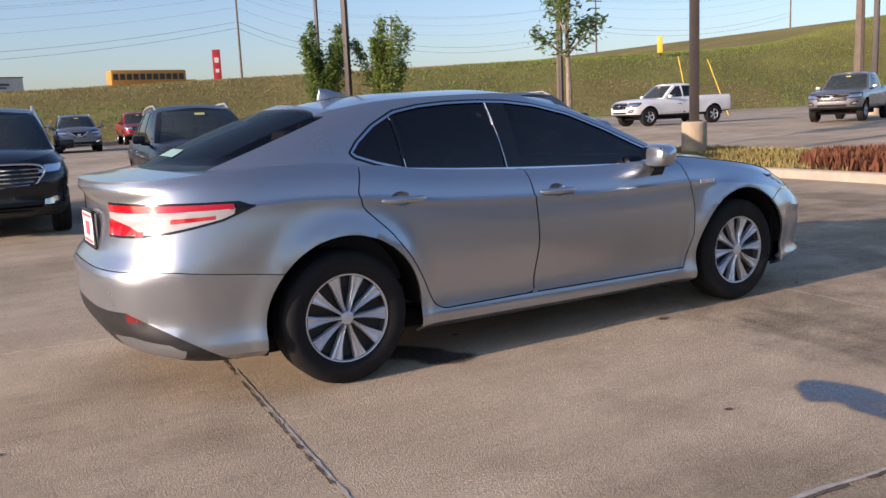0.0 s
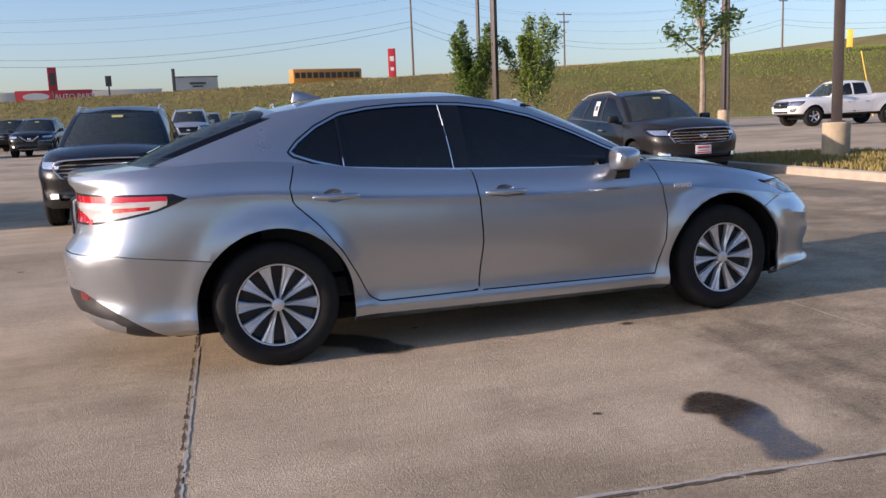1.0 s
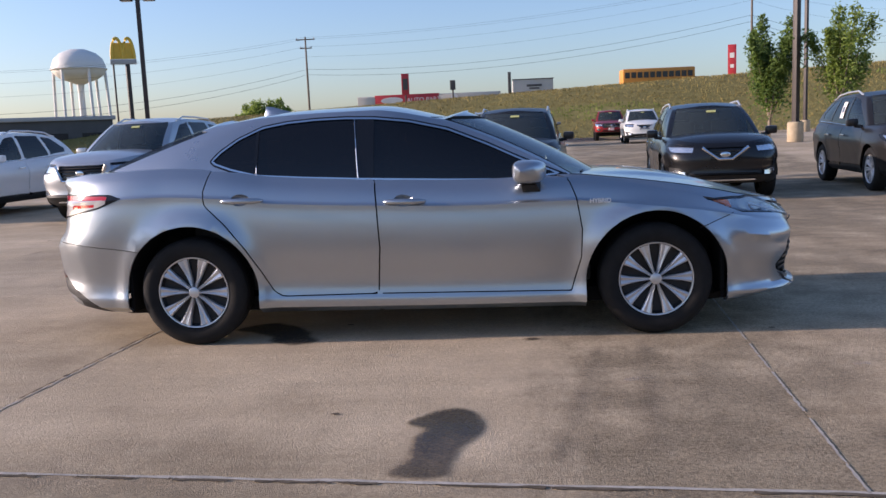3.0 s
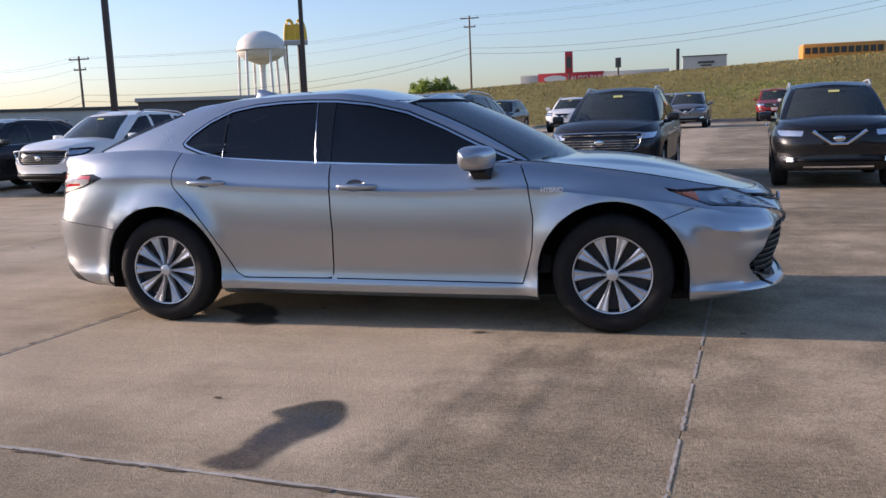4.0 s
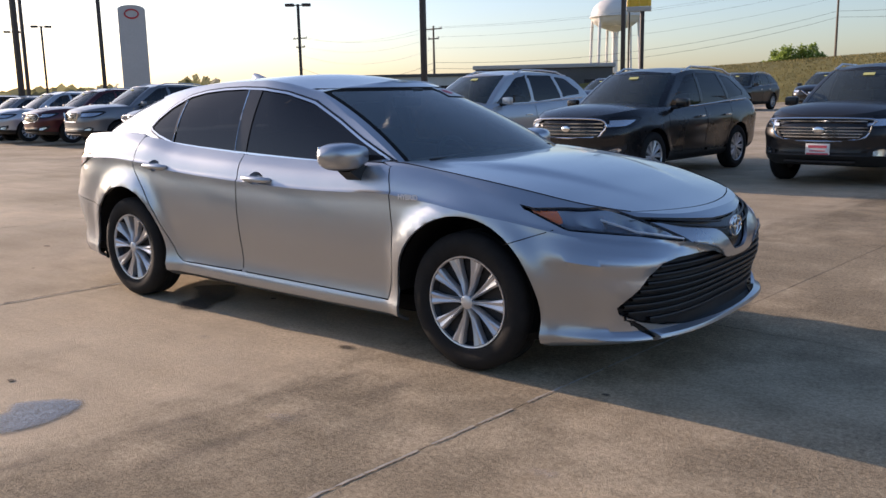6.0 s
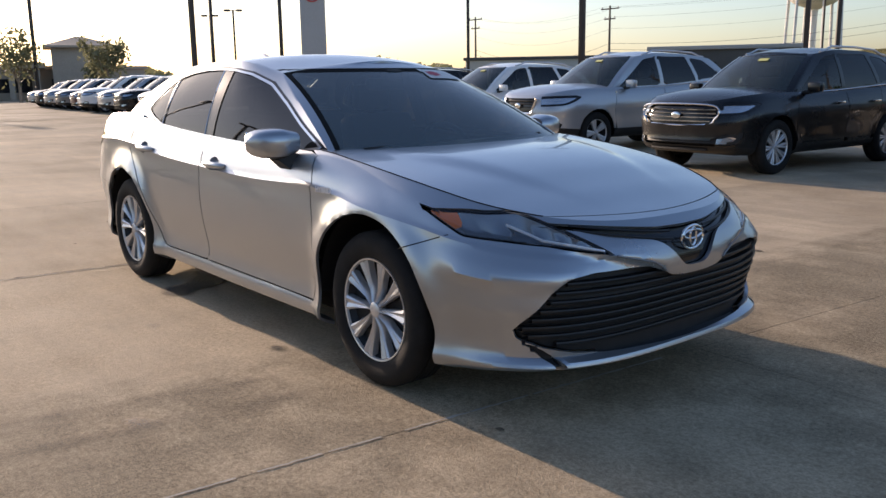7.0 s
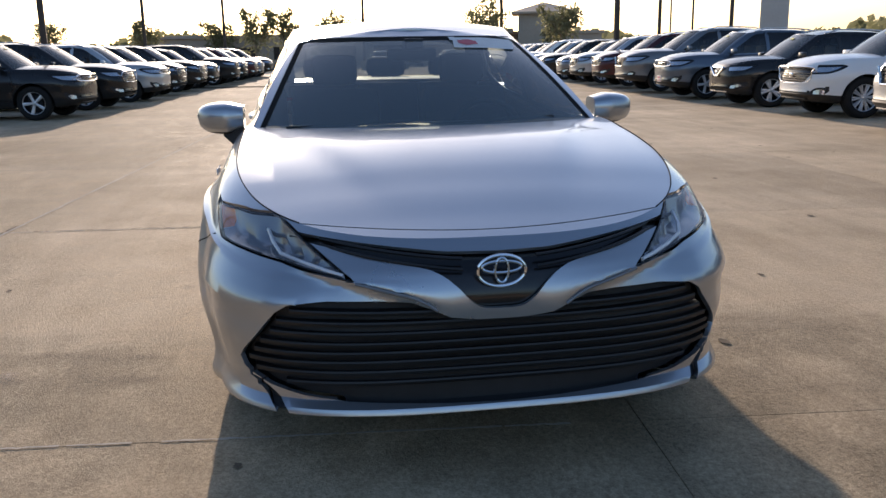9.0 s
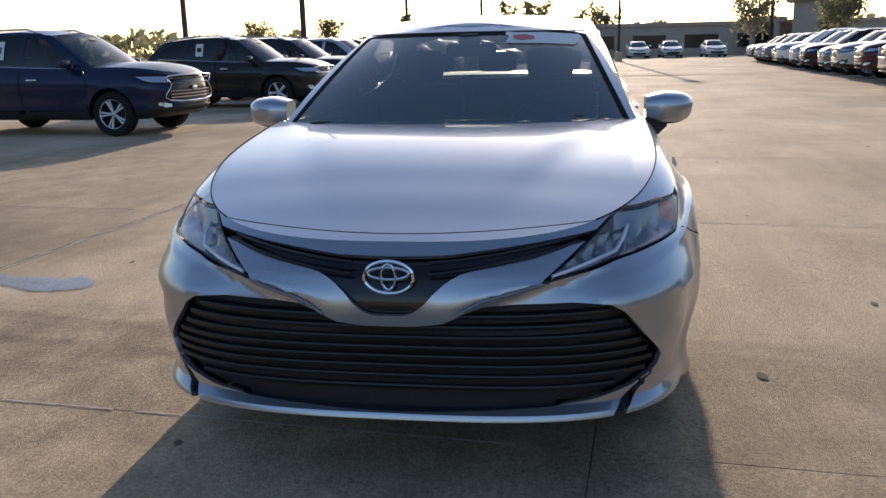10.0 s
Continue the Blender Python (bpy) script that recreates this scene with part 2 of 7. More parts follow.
def thicken(bm, depth):
    """Gives a sheet thickness, inwards."""
    bm.normal_update()
    outer = bm.faces[:]
    lean = {}
    for f in outer:
        w = f.normal * f.calc_area()
        for v in f.verts:
            lean[v] = lean.get(v, Vector()) + w
    edges = [e for e in bm.edges if len(e.link_faces) == 1]
    sides = [(e.verts[0], e.verts[1], e.link_loops[0].vert == e.verts[0]) for e in edges]
    inner = {v: bm.verts.new(v.co - n.normalized() * abs(depth)) for v, n in lean.items()}
    for f in outer:
        bm.faces.new([inner[v] for v in reversed(f.verts)])
    for a, b, ahead in sides:
        bm.faces.new((b, a, inner[a], inner[b]) if ahead else (a, b, inner[b], inner[a]))
    bm.normal_update()
    return bm


def mirrored(bm):
    """The sheet on the other side of the car."""
    out = bm.copy()
    bmesh.ops.scale(out, vec=(1, -1, 1), verts=out.verts[:])
    bmesh.ops.reverse_faces(out, faces=out.faces[:])
    return out


def shifted(bm, d):
    """Moves a sheet along its normals."""
    bm.normal_update()
    for v, n in [(v, v.normal.copy()) for v in bm.verts]:
        v.co += n * d
    return bm


# ---- vehicles: lofted bodies ----
def arc(n, p):
    """Even steps round a quarter turn, as cosine and sine raised to p."""
    out = []
    steps = [math.pi / 2 * i / n for i in range(n + 1)]
    if n > 40:
        steps[1:1] = [0.0021, 0.0072, 0.0176]
    for a in steps:
        out.append((max(math.cos(a), 0.0) ** p, max(math.sin(a), 0.0) ** p))
    return out


def lower_shell(S, nf, nm, rows):
    """The right side of a body from sill to shoulder, from the middle of the nose to the middle of the tail."""
    grid = []
    for f in rows:
        w = curve_at(S["width"], f)
        xf, xs, n1 = curve_at(S["nose"], f), curve_at(S["nose_start"], f), curve_at(S["nose_round"], f)
        xr, xt, n2 = curve_at(S["tail"], f), curve_at(S["tail_start"], f), curve_at(S["tail_round"], f)
        pts = []
        for c, s in arc(nf, 2 / n1):
            pts.append((xs + (xf - xs) * c, w * curve_at(S["taper"], xs) * s))
        for i in range(1, nm):
            x = xs + (xt - xs) * i / nm
            pts.append((x, w * curve_at(S["taper"], x)))
        for c, s in reversed(arc(nf, 2 / n2)):
            pts.append((xt + (xr - xt) * c, w * curve_at(S["taper"], xt) * s))
        row = []
        for x, y in pts:
            z0, z1 = curve_at(S["bottom"], x), curve_at(S["crest"], x)
            z = z0 + f * (z1 - z0)
            if y > 0.3:
                for ax, az, r, fl in S["arches"]:
                    d = math.hypot(x - ax, z - az) - r
                    k = math.exp(-((d / 0.066) ** 2)) if d > -0.05 else 0
                    y += fl * k * min(1.0, max(0.0, (z1 - z) / 0.12))
            row.append(Vector((x, -y, z)))
        grid.append(row)
    bm = bmesh.new()
    sheet(bm, grid)
    bmesh.ops.remove_doubles(bm, verts=bm.verts[:], dist=1e-5)
    bmesh.ops.recalc_face_normals(bm, faces=bm.faces[:])
    bm.normal_update()
    if sum(f.normal.y * f.calc_area() for f in bm.faces) > 0:
        bmesh.ops.reverse_faces(bm, faces=bm.faces[:])
    return bm, grid[-1]


def deck(S, crest, x0, x1, n=24):
    """The top between the shoulders, from x0 down to x1."""
    rows = []
    for p in crest:
        if x1 - 1e-6 <= p.x <= x0 + 1e-6:
            c = curve_at(S["crown"], p.x)
            rows.append([Vector((p.x, p.y * t, p.z + c * (1 - abs(t) ** 2.3))) for t in (1 - 2 * i / n for i in range(n + 1))])
    bm = bmesh.new()
    sheet(bm, rows)
    bmesh.ops.remove_doubles(bm, verts=bm.verts[:], dist=1e-4)
    bm.normal_update()
    if sum(f.normal.z for f in bm.faces) < 0:
        bmesh.ops.reverse_faces(bm, faces=bm.faces[:])
    return bm


def greenhouse(S, na, nm, nr, ng):
    """Windscreen, sides, rear screen and roof as one sheet, both sides."""
    G = S["cabin"]

    def ring(k):
        xa, ya, za = G["a"][k]
        xc, yc, zc = G["c"][k]
        fx, fz = G["front"][k]
        rx, rz = G["rear"][k]
        pts = []
        for i in range(na):
            t = math.sin(math.pi / 2 * i / na)
            u = t ** 2.4
            pts.append(Vector((fx + (xa - fx) * u, -ya * t, fz + (za - fz) * u)))
        for i in range(nm):
            t = i / nm
            x = xa + (xc - xa) * t
            y = curve_at(G["side_y"][k], x)
            z = curve_at(G["side_z"][k], x)
            pts.append(Vector((x, -y, z)))
        for i in range(nr + 1):
            t = math.cos(math.pi / 2 * i / nr)
            u = t ** 2.4
            pts.append(Vector((rx + (xc - rx) * u, -yc * t, rz + (zc - rz) * u)))
        return pts

    a, b = ring(0), ring(1)
    rows = []
    for j in range(ng + 1):
        g = j / ng
        r = []
        for p, q in zip(a, b):
            v = p.lerp(q, g)
            out = Vector((v.x - (-0.3), v.y * 1.6, 0)).normalized()
            r.append(v + out * G["bulge"] * 4 * g * (1 - g) + Vector((0, 0, 0.5 * G["bulge"] * 4 * g * (1 - g))))
        rows.append(r)
    top = rows[-1]
    for t in (0.97, 0.9, 0.8, 0.66, 0.5, 0.33, 0.16, 0.0):
        c = G["roof_crown"]
        r = []
        for i, p in enumerate(top):
            mx = p.x if na <= i < na + nm else p.x
            k = 1 - t ** 2.2
            fx, rx = G["front"][1][0], G["rear"][1][0]
            e = min(1.0, max(0.0, (fx - mx) / 0.5)) * min(1.0, max(0.0, (mx - rx) / 0.5))
            r.append(Vector((mx, p.y * t, p.z + c * k * (0.25 + 0.75 * math.sqrt(max(e, 0.0))))))
        rows.append(r)
    bm = bmesh.new()
    sheet(bm, rows)
    both(bm)
    bmesh.ops.dissolve_degenerate(bm, edges=bm.edges[:], dist=1e-5)
    bmesh.ops.recalc_face_normals(bm, faces=bm.faces[:])
    bm.normal_update()
    if sum(f.normal.z * f.calc_area() for f in bm.faces) < 0:
        bmesh.ops.reverse_faces(bm, faces=bm.faces[:])
    return bm


def both(bm):
    """One sheet with its mirror image."""
    o = mirrored(bm)
    me = bpy.data.meshes.new("half")
    o.to_mesh(me)
    o.free()
    bm.from_mesh(me)
    bpy.data.meshes.remove(me)
    bmesh.ops.remove_doubles(bm, verts=bm.verts[:], dist=1e-4)
    return bm


def arch_field(ax, az, r):
    return lambda p: (math.hypot(p.x - ax, p.z - az) if p.z > az else max(abs(p.x - ax), 0)) - r


def tyre_mesh(R, rim, w):
    bm = bmesh.new()
    h = w / 2
    prof = [(rim - 0.01, h * 0.55), (rim, h * 0.84), (rim + 0.012, h * 0.93), ((R + rim) / 2, h), (R - 0.03, h * 0.95), (R - 0.008, h * 0.80),
            (R, h * 0.62), (R, h * 0.36), (R - 0.007, h * 0.33), (R - 0.007, h * 0.27), (R, h * 0.24), (R, -h * 0.24), (R - 0.007, -h * 0.27), (R - 0.007, -h * 0.33), (R, -h * 0.36), (R, -h * 0.62), (R - 0.008, -h * 0.80), (R - 0.03, -h * 0.95),
            ((R + rim) / 2, -h), (rim + 0.012, -h * 0.93), (rim, -h * 0.84), (rim - 0.01, -h * 0.55)]
    lathe(bm, prof, 48)
    return mesh_of(bm, "tyre", RUBBER)


def spoke_wheel(rim, w, n, wide, narrow, twin=0.0, face=None):
    """Cast wheel: dark barrel behind spokes, a rim lip and a cap. Outside faces -y. Returns meshes."""
    h = w / 2
    dark = bmesh.new()
    lathe(dark, [(rim, -h * 0.80), (rim - 0.02, -h * 0.60), (rim - 0.035, h * 0.2), (rim - 0.03, h * 0.6), (0.02, h * 0.6)], 40)
    lathe(dark, [(0.0, -h * 0.10), (0.15, -h * 0.10), (0.15, h * 0.3), (0.0, h * 0.3)], 24)
    lip = bmesh.new()
    lathe(lip, [(rim - 0.012, -h * 0.60), (rim - 0.010, -h * 0.80), (rim, -h * 0.88), (rim + 0.004, -h * 0.80), (rim, -h * 0.70)], 48)
    sp = bmesh.new()
    for k in range(n):
        for side in ((-1, 1) if twin else (0,)):
            a = 2 * math.pi * k / n + side * twin
            m = Matrix.Rotation(a, 4, "Y")
            rows = []
            for r, wd, y in ((0.035, narrow, -h * 0.66), (0.07, narrow, -h * 0.62), (rim * 0.6, (wide + narrow) / 2, -h * 0.70), (rim - 0.010, wide, -h * 0.74)):
                rows.append([m @ Vector(p) for p in ((-wd / 2, y + 0.03, r), (-wd / 2, y, r), (-wd * 0.2, y - 0.006, r), (wd * 0.2, y - 0.006, r), (wd / 2, y, r), (wd / 2, y + 0.03, r))])
            sheet(sp, rows)
    bmesh.ops.recalc_face_normals(sp, faces=sp.faces[:])
    cap = bmesh.new()
    lathe(cap, [(0.0, -h * 0.78), (0.02, -h * 0.78), (0.030, -h * 0.74), (0.036, -h * 0.62), (0.05, -h * 0.5)], 24)
    return [("rim", mesh_of(dark, "rim", DARKMETAL)), ("spokes", mesh_of(sp, "spokes", face or ALLOY)), ("lip", mesh_of(lip, "lip", face or ALLOY)), ("hub_cap", mesh_of(cap, "hub_cap", face or ALLOY))]


def add_wheels(car, S, tyre, bits, label=""):
    r = S["wheel"][0]
    for ax, *_ in S["arches"]:
        for sy in (-1, 1):
            t = new("wheel", tyre)
            t.parent = car
            t.matrix_basis = pose(ax, sy * S["track"], r, 0, 37 * ax, 0 if sy < 0 else 180)
            tagged(t, label)
            for nm, me in bits:
                o = new(nm, me)
                o.parent = t


def slats(bm, x, y0, y1, zs, depth, thick, plan):
    """Thin bars across the nose; plan(y) gives how far the nose falls back."""
    for z in zs:
        rows = []
        for i in range(17):
            y = y0 + (y1 - y0) * i / 16
            xx = x - plan(y)
            rows.append([Vector(p) for p in ((xx - depth, y, z - thick), (xx, y, z - thick * 0.7), (xx, y, z + thick * 0.7), (xx - depth, y, z + thick))])
        sheet(bm, rows, True)
    bmesh.ops.recalc_face_normals(bm, faces=bm.faces[:])


# ---- ground ----
LOT = -5.0  # the lot lies turned against the car


def rise(x, y):
    """Height of the paving and of the grass bank behind the lot."""
    d = math.hypot(x, y)
    e = min(1.0, max(0.0, (d - 16) / 16))
    z = 0.38 * e * e * (3 - 2 * e) * min(1.0, max(0.0, (x + 30) / 20)) * (1 if y > 0 else 0) * min(1.0, max(0.0, y / 8))
    foot, top = bank_foot(x), bank_foot(x) + 22
    if y > foot and x > -75:
        t = min(1.0, (y - foot) / (top - foot))
        h = (4.4 + 0.036 * x + 3.2 * math.exp(-(((x - 108) / 16) ** 2))) * min(1.0, max(0.0, (x + 75) / 30))
        z += max(0.0, h - z) * (t * t * (3 - 2 * t)) * 0.9 + 0.1 * max(0.0, h - z) * t
    return z


def bank_foot(x):
    return 50.0 - 0.10 * max(x, -20)


def concrete():
    m = mat("concrete", (0.36, 0.29, 0.22), 0.9, 0.0, 0.0, 0.12)
    b = m.node_tree.nodes["Principled BSDF"]
    g = m.node_tree.nodes.new("ShaderNodeMapping")
    wire(m, m.node_tree.nodes.new("ShaderNodeNewGeometry"), "Position", g, "Vector")
    big, mid, fine, grit = noise_tex(m, g, 0.35, 5.0, 0.6), noise_tex(m, g, 2.2, 6.0, 0.65), noise_tex(m, g, 26.0, 5.0, 0.7), noise_tex(m, g, 105.0, 3.0, 0.65)
    c1 = ramp(m, big, "Fac", 0.36, 0.64, (0.540, 0.442, 0.314), (0.785, 0.655, 0.485))
    c2 = mix(m, (c1, "Color"), (ramp(m, mid, "Fac", 0.32, 0.72, (0.66, 0.645, 0.62), (1.08, 1.08, 1.07)), "Color"), 0.75, "MULTIPLY")
    c3 = mix(m, (c2, "Color"), (ramp(m, fine, "Fac", 0.30, 0.65, (0.72, 0.70, 0.68), (1.06, 1.05, 1.04)), "Color"), 0.5, "MULTIPLY")
    c4 = mix(m, (c3, "Color"), (ramp(m, grit, "Fac", 0.30, 0.55, (0.58, 0.56, 0.53), (1.05, 1.05, 1.04)), "Color"), 0.5, "MULTIPLY")
    g2 = m.node_tree.nodes.new("ShaderNodeMapping")
    g2.inputs["Scale"].default_value = (0.5, 3.2, 1.0)
    wire(m, g, "Vector", g2, "Vector")
    drag = noise_tex(m, g2, 1.1, 6.0, 0.7)
    c5 = mix(m, (c4, "Color"), (ramp(m, drag, "Fac", 0.30, 0.60, (0.76, 0.735, 0.70), (1.04, 1.04, 1.03)), "Color"), 0.6, "MULTIPLY")
    worn = noise_tex(m, g, 0.55, 9.0, 0.72)
    speck = noise_tex(m, g, 48.0, 6.0, 0.8)
    dark = mix(m, (c5, "Color"), (ramp(m, speck, "Fac", 0.36, 0.58, (0.62, 0.60, 0.57), (0.97, 0.96, 0.94)), "Color"), 1.0, "MULTIPLY")
    # greyer, worn slab ends and joints; also painted deepening of the car's shadow
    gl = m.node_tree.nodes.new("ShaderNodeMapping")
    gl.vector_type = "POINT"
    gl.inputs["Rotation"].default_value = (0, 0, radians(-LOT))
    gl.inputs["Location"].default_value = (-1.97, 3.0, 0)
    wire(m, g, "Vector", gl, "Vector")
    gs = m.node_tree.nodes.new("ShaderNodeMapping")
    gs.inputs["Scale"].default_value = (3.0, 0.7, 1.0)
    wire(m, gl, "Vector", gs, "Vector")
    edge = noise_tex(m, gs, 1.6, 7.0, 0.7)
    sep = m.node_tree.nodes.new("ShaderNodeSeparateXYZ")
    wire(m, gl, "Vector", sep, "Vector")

    def band(axis, centre, half, soft, wander):
        """Nought outside, one inside a wandering band across an axis."""
        last = (sep, axis)
        for op, v in (("SUBTRACT", centre), ("ABSOLUTE", 0.0), ("SUBTRACT", half)):
            n = m.node_tree.nodes.new("ShaderNodeMath")
            n.operation = op
            n.inputs[1].default_value = v
            wire(m, last[0], last[1], n, 0)
            last = (n, "Value")
        n = m.node_tree.nodes.new("ShaderNodeMath")
        n.operation = "MULTIPLY_ADD"
        n.inputs[1].default_value = wander
        wire(m, edge, "Fac", n, 0)
        wire(m, last[0], "Value", n, 2)
        r = m.node_tree.nodes.new("ShaderNodeMapRange")
        r.inputs["From Min"].default_value, r.inputs["From Max"].default_value = wander * 0.5 + soft, wander * 0.5 - soft
        wire(m, n, "Value", r, "Value")
        return r

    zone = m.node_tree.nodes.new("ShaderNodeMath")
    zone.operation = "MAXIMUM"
    # widened ahead of the nose so the shadowed slabs come out darker
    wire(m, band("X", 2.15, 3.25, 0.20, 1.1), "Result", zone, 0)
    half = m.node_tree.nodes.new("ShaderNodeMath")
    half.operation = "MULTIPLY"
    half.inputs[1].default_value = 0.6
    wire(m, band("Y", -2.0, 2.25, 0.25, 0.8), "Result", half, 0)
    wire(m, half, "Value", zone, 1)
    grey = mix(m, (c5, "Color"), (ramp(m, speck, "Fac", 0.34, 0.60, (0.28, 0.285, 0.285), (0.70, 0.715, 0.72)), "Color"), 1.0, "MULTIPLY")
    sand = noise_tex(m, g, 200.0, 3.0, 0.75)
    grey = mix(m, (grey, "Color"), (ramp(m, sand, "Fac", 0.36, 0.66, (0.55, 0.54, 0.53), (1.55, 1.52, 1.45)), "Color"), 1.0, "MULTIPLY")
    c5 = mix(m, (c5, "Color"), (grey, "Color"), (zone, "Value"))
    c6 = mix(m, (c5, "Color"), (dark, "Color"), (ramp(m, worn, "Fac", 0.46, 0.60, (0.10, 0.10, 0.10), (0.9, 0.9, 0.9)), "Color"))
    wire(m, c6, "Color", b, "Base Color")
    wire(m, ramp(m, mid, "Fac", 0.3, 0.7, (0.74,) * 3, (0.95,) * 3), "Color", b, "Roughness")
    h = mix(m, (speck, "Fac"), (grit, "Fac"), 0.5)
    bump(m, h, "Color", 1.0, 0.013)
    return m


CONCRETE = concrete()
GRASS = plain("grass_soil", (0.205, 0.175, 0.058), 0.95, 0.0, 0.12, 0.40, 0.2, 0.05)
ASPHALT = plain("asphalt", (0.055, 0.055, 0.055), 0.9, 0.0, 0.6, 0.25, 0.3, 0.01)
JOINT = plain("joint_dirt", (0.13, 0.104, 0.075), 0.95, 0.0, 9.0, 0.5, 0.2)
SEAL = plain("pale_joint_filler", (0.46, 0.42, 0.36), 0.9, 0.0, 14.0, 0.35, 0.2)
KERB = plain("kerb_concrete", (0.42, 0.36, 0.28), 0.85, 0.0, 5.0, 0.2, 0.3, 0.004)
LAWN = plain("lawn", (0.10, 0.115, 0.030), 0.95, 0.0, 1.5, 0.4, 0.2, 0.02)
BLADE_A = plain("dry_grass_blades", (0.27, 0.215, 0.075), 0.8, 0.0, 0.25, 0.35, 0.2)
BLADE_B = plain("green_grass_blades", (0.18, 0.225, 0.045), 0.8, 0.0, 0.3, 0.35, 0.2)
MULCH = plain("red_mulch", (0.16, 0.065, 0.035), 0.95, 0.0, 3.0, 0.4, 0.2)

# ---- ground: one sheet to the horizon, with the bank behind the lot ----
FIELD = (-33.75, 11.25, -15.0, 18.75)  # the slabbed part, in the lot's own axes
LOTM = pose(1.70, -3.16, 0, 0, 0, LOT)
LOTI = LOTM.inverted()


def in_field(x, y, grow=0.0):
    p = LOTI @ Vector((x, y, 0))
    return FIELD[0] - grow < p.x < FIELD[1] + grow and FIELD[2] - grow < p.y < FIELD[3] + grow


bm = bmesh.new()
xs = [-1500, -600, -300, -150] + [-100 + 3 * i for i in range(87)] + [200, 300, 600, 1500]
ys = [-1500, -400, -120, -60, -35] + [-24 + 2 * i for i in range(67)] + [130, 160, 300, 600, 1500]
sheet(bm, [[Vector((x, y, rise(x, y) - (0.10 if in_field(x, y, -2.9) else 0.0))) for x in xs] for y in ys])
ground = part("ground", bm, [CONCRETE, GRASS], None)
tagged(ground, "worn concrete lot paving running into a grassy road bank", "ground", "", "structure")
for p in ground.data.polygons:
    x, y = p.center.x, p.center.y
    p.material_index = 1 if (y > bank_foot(x) and x > -76) or abs(x) > 190 or y < -60 or y > 125 else 0


def tufts(name, label, n, place, size, material, seed):
    """Many small blades as one piece of ground cover."""
    rnd = random.Random(seed)
    verts, faces = [], []
    while len(faces) < n * 3:
        x, y, k = place(rnd)
        z = k
        for _ in range(3):
            a, s = rnd.uniform(0, 6.28), size * rnd.uniform(0.5, 1.3)
            w = 0.22 * s
            ox, oy = rnd.uniform(-0.15, 0.15) * s * 3, rnd.uniform(-0.15, 0.15) * s * 3
            i = len(verts)
            verts += [(x + ox - w * math.cos(a), y + oy - w * math.sin(a), z - 0.03), (x + ox + w * math.cos(a), y + oy + w * math.sin(a), z - 0.03), (x + ox + rnd.uniform(-0.4, 0.4) * s, y + oy + rnd.uniform(-0.4, 0.4) * s, z + s)]
            faces.append((i, i + 1, i + 2))
    me = bpy.data.meshes.new(name)
    me.from_pydata(verts, [], faces)
    me.materials.append(material)
    return tagged(new(name, me), label, "grass", "", "stuff")


def on_bank(east):
    def f(r):
        while True:
            x = r.uniform(-70, 150)
            y = bank_foot(x) + 0.6 + 25 * r.random()
            g = noise.noise(Vector((x * 0.05, y * 0.09, 0))) + (x - 35) / 70
            if (g > 0.1) == east:
                return x, y, rise(x, y)
    return f


tufts("dry_grass", "dry yellow-brown grass on the road bank", 42000, on_bank(False), 0.115, BLADE_A, 3)
tufts("green_grass", "rough green grass on the road bank", 42000, on_bank(True), 0.13, BLADE_B, 4)

# the kerb along the foot of the bank
bm = bmesh.new()
pts = [(-70 + 4 * i, bank_foot(-70 + 4 * i) - 0.3) for i in range(56)]
sheet(bm, [[Vector((x, y + dy, rise(x, y) + dz)) for dy, dz in ((-0.12, -0.05), (-0.10, 0.13), (-0.07, 0.15), (0.12, 0.15), (0.12, -0.05))] for x, y in pts])
bmesh.ops.recalc_face_normals(bm, faces=bm.faces[:])
tagged(part("kerb", bm, KERB), "weathered concrete kerb below the grass bank", "kerb", "", "structure")

# planted island beside the lane
ISLAND = [(8.02, -9.0), (8.02, 11.2), (8.5, 12.6), (9.6, 13.2), (12.2, 13.2), (12.9, 12.3), (12.9, -9.0)]
isl = [LOTM @ Vector((x - 1.45, y + 3.0, 0)) for x, y in ISLAND]
cx = sum((p for p in isl), Vector()) / len(isl)


def inset(p, d):
    q = Vector(p)
    dirn = Vector((cx.x - p.x, cx.y - p.y, 0))
    dirn.x, dirn.y = math.copysign(min(d, abs(dirn.x)), dirn.x), math.copysign(min(d, abs(dirn.y)), dirn.y)
    return q + dirn


bm = bmesh.new()
sheet(bm, [[inset(p, d) + Vector((0, 0, z)) for p in isl] for d, z in ((0, -0.1), (0.01, 0.13), (0.035, 0.152), (0.16, 0.152), (0.165, 0.10))], True)
bmesh.ops.recalc_face_normals(bm, faces=bm.faces[:])
tagged(part("island_kerb", bm, KERB), "pale concrete kerb round a planted island", "kerb", "", "structure")
bm = bmesh.new()
bm.faces.new([bm.verts.new(inset(p, 0.16) + Vector((0, 0, 0.12))) for p in isl])
bmesh.ops.triangulate(bm, faces=bm.faces[:])
tagged(part("island_lawn", bm, LAWN, None, "", False), "grass and soil inside the planted island", "lawn", "", "structure")


def on_island(shrub):
    def f(r):
        while True:
            x, y = r.uniform(8.2, 12.7), r.uniform(-8.8, 12.6)
            p = LOTM @ Vector((x - 1.45, y + 3.0, 0))
            if ((x - 9.9) ** 2 / 3.6 + (y - 2.2) ** 2 / 16 < 1) == shrub:
                return p.x, p.y, 0.12 + (0.10 * r.random() if shrub else 0)
    return f


tufts("island_grass", "short dry grass on the planted island", 7000, on_island(False), 0.09, BLADE_A, 5)
tufts("island_mulch", "low reddish-brown ground shrubs on the island", 6500, on_island(True), 0.20, MULCH, 6)


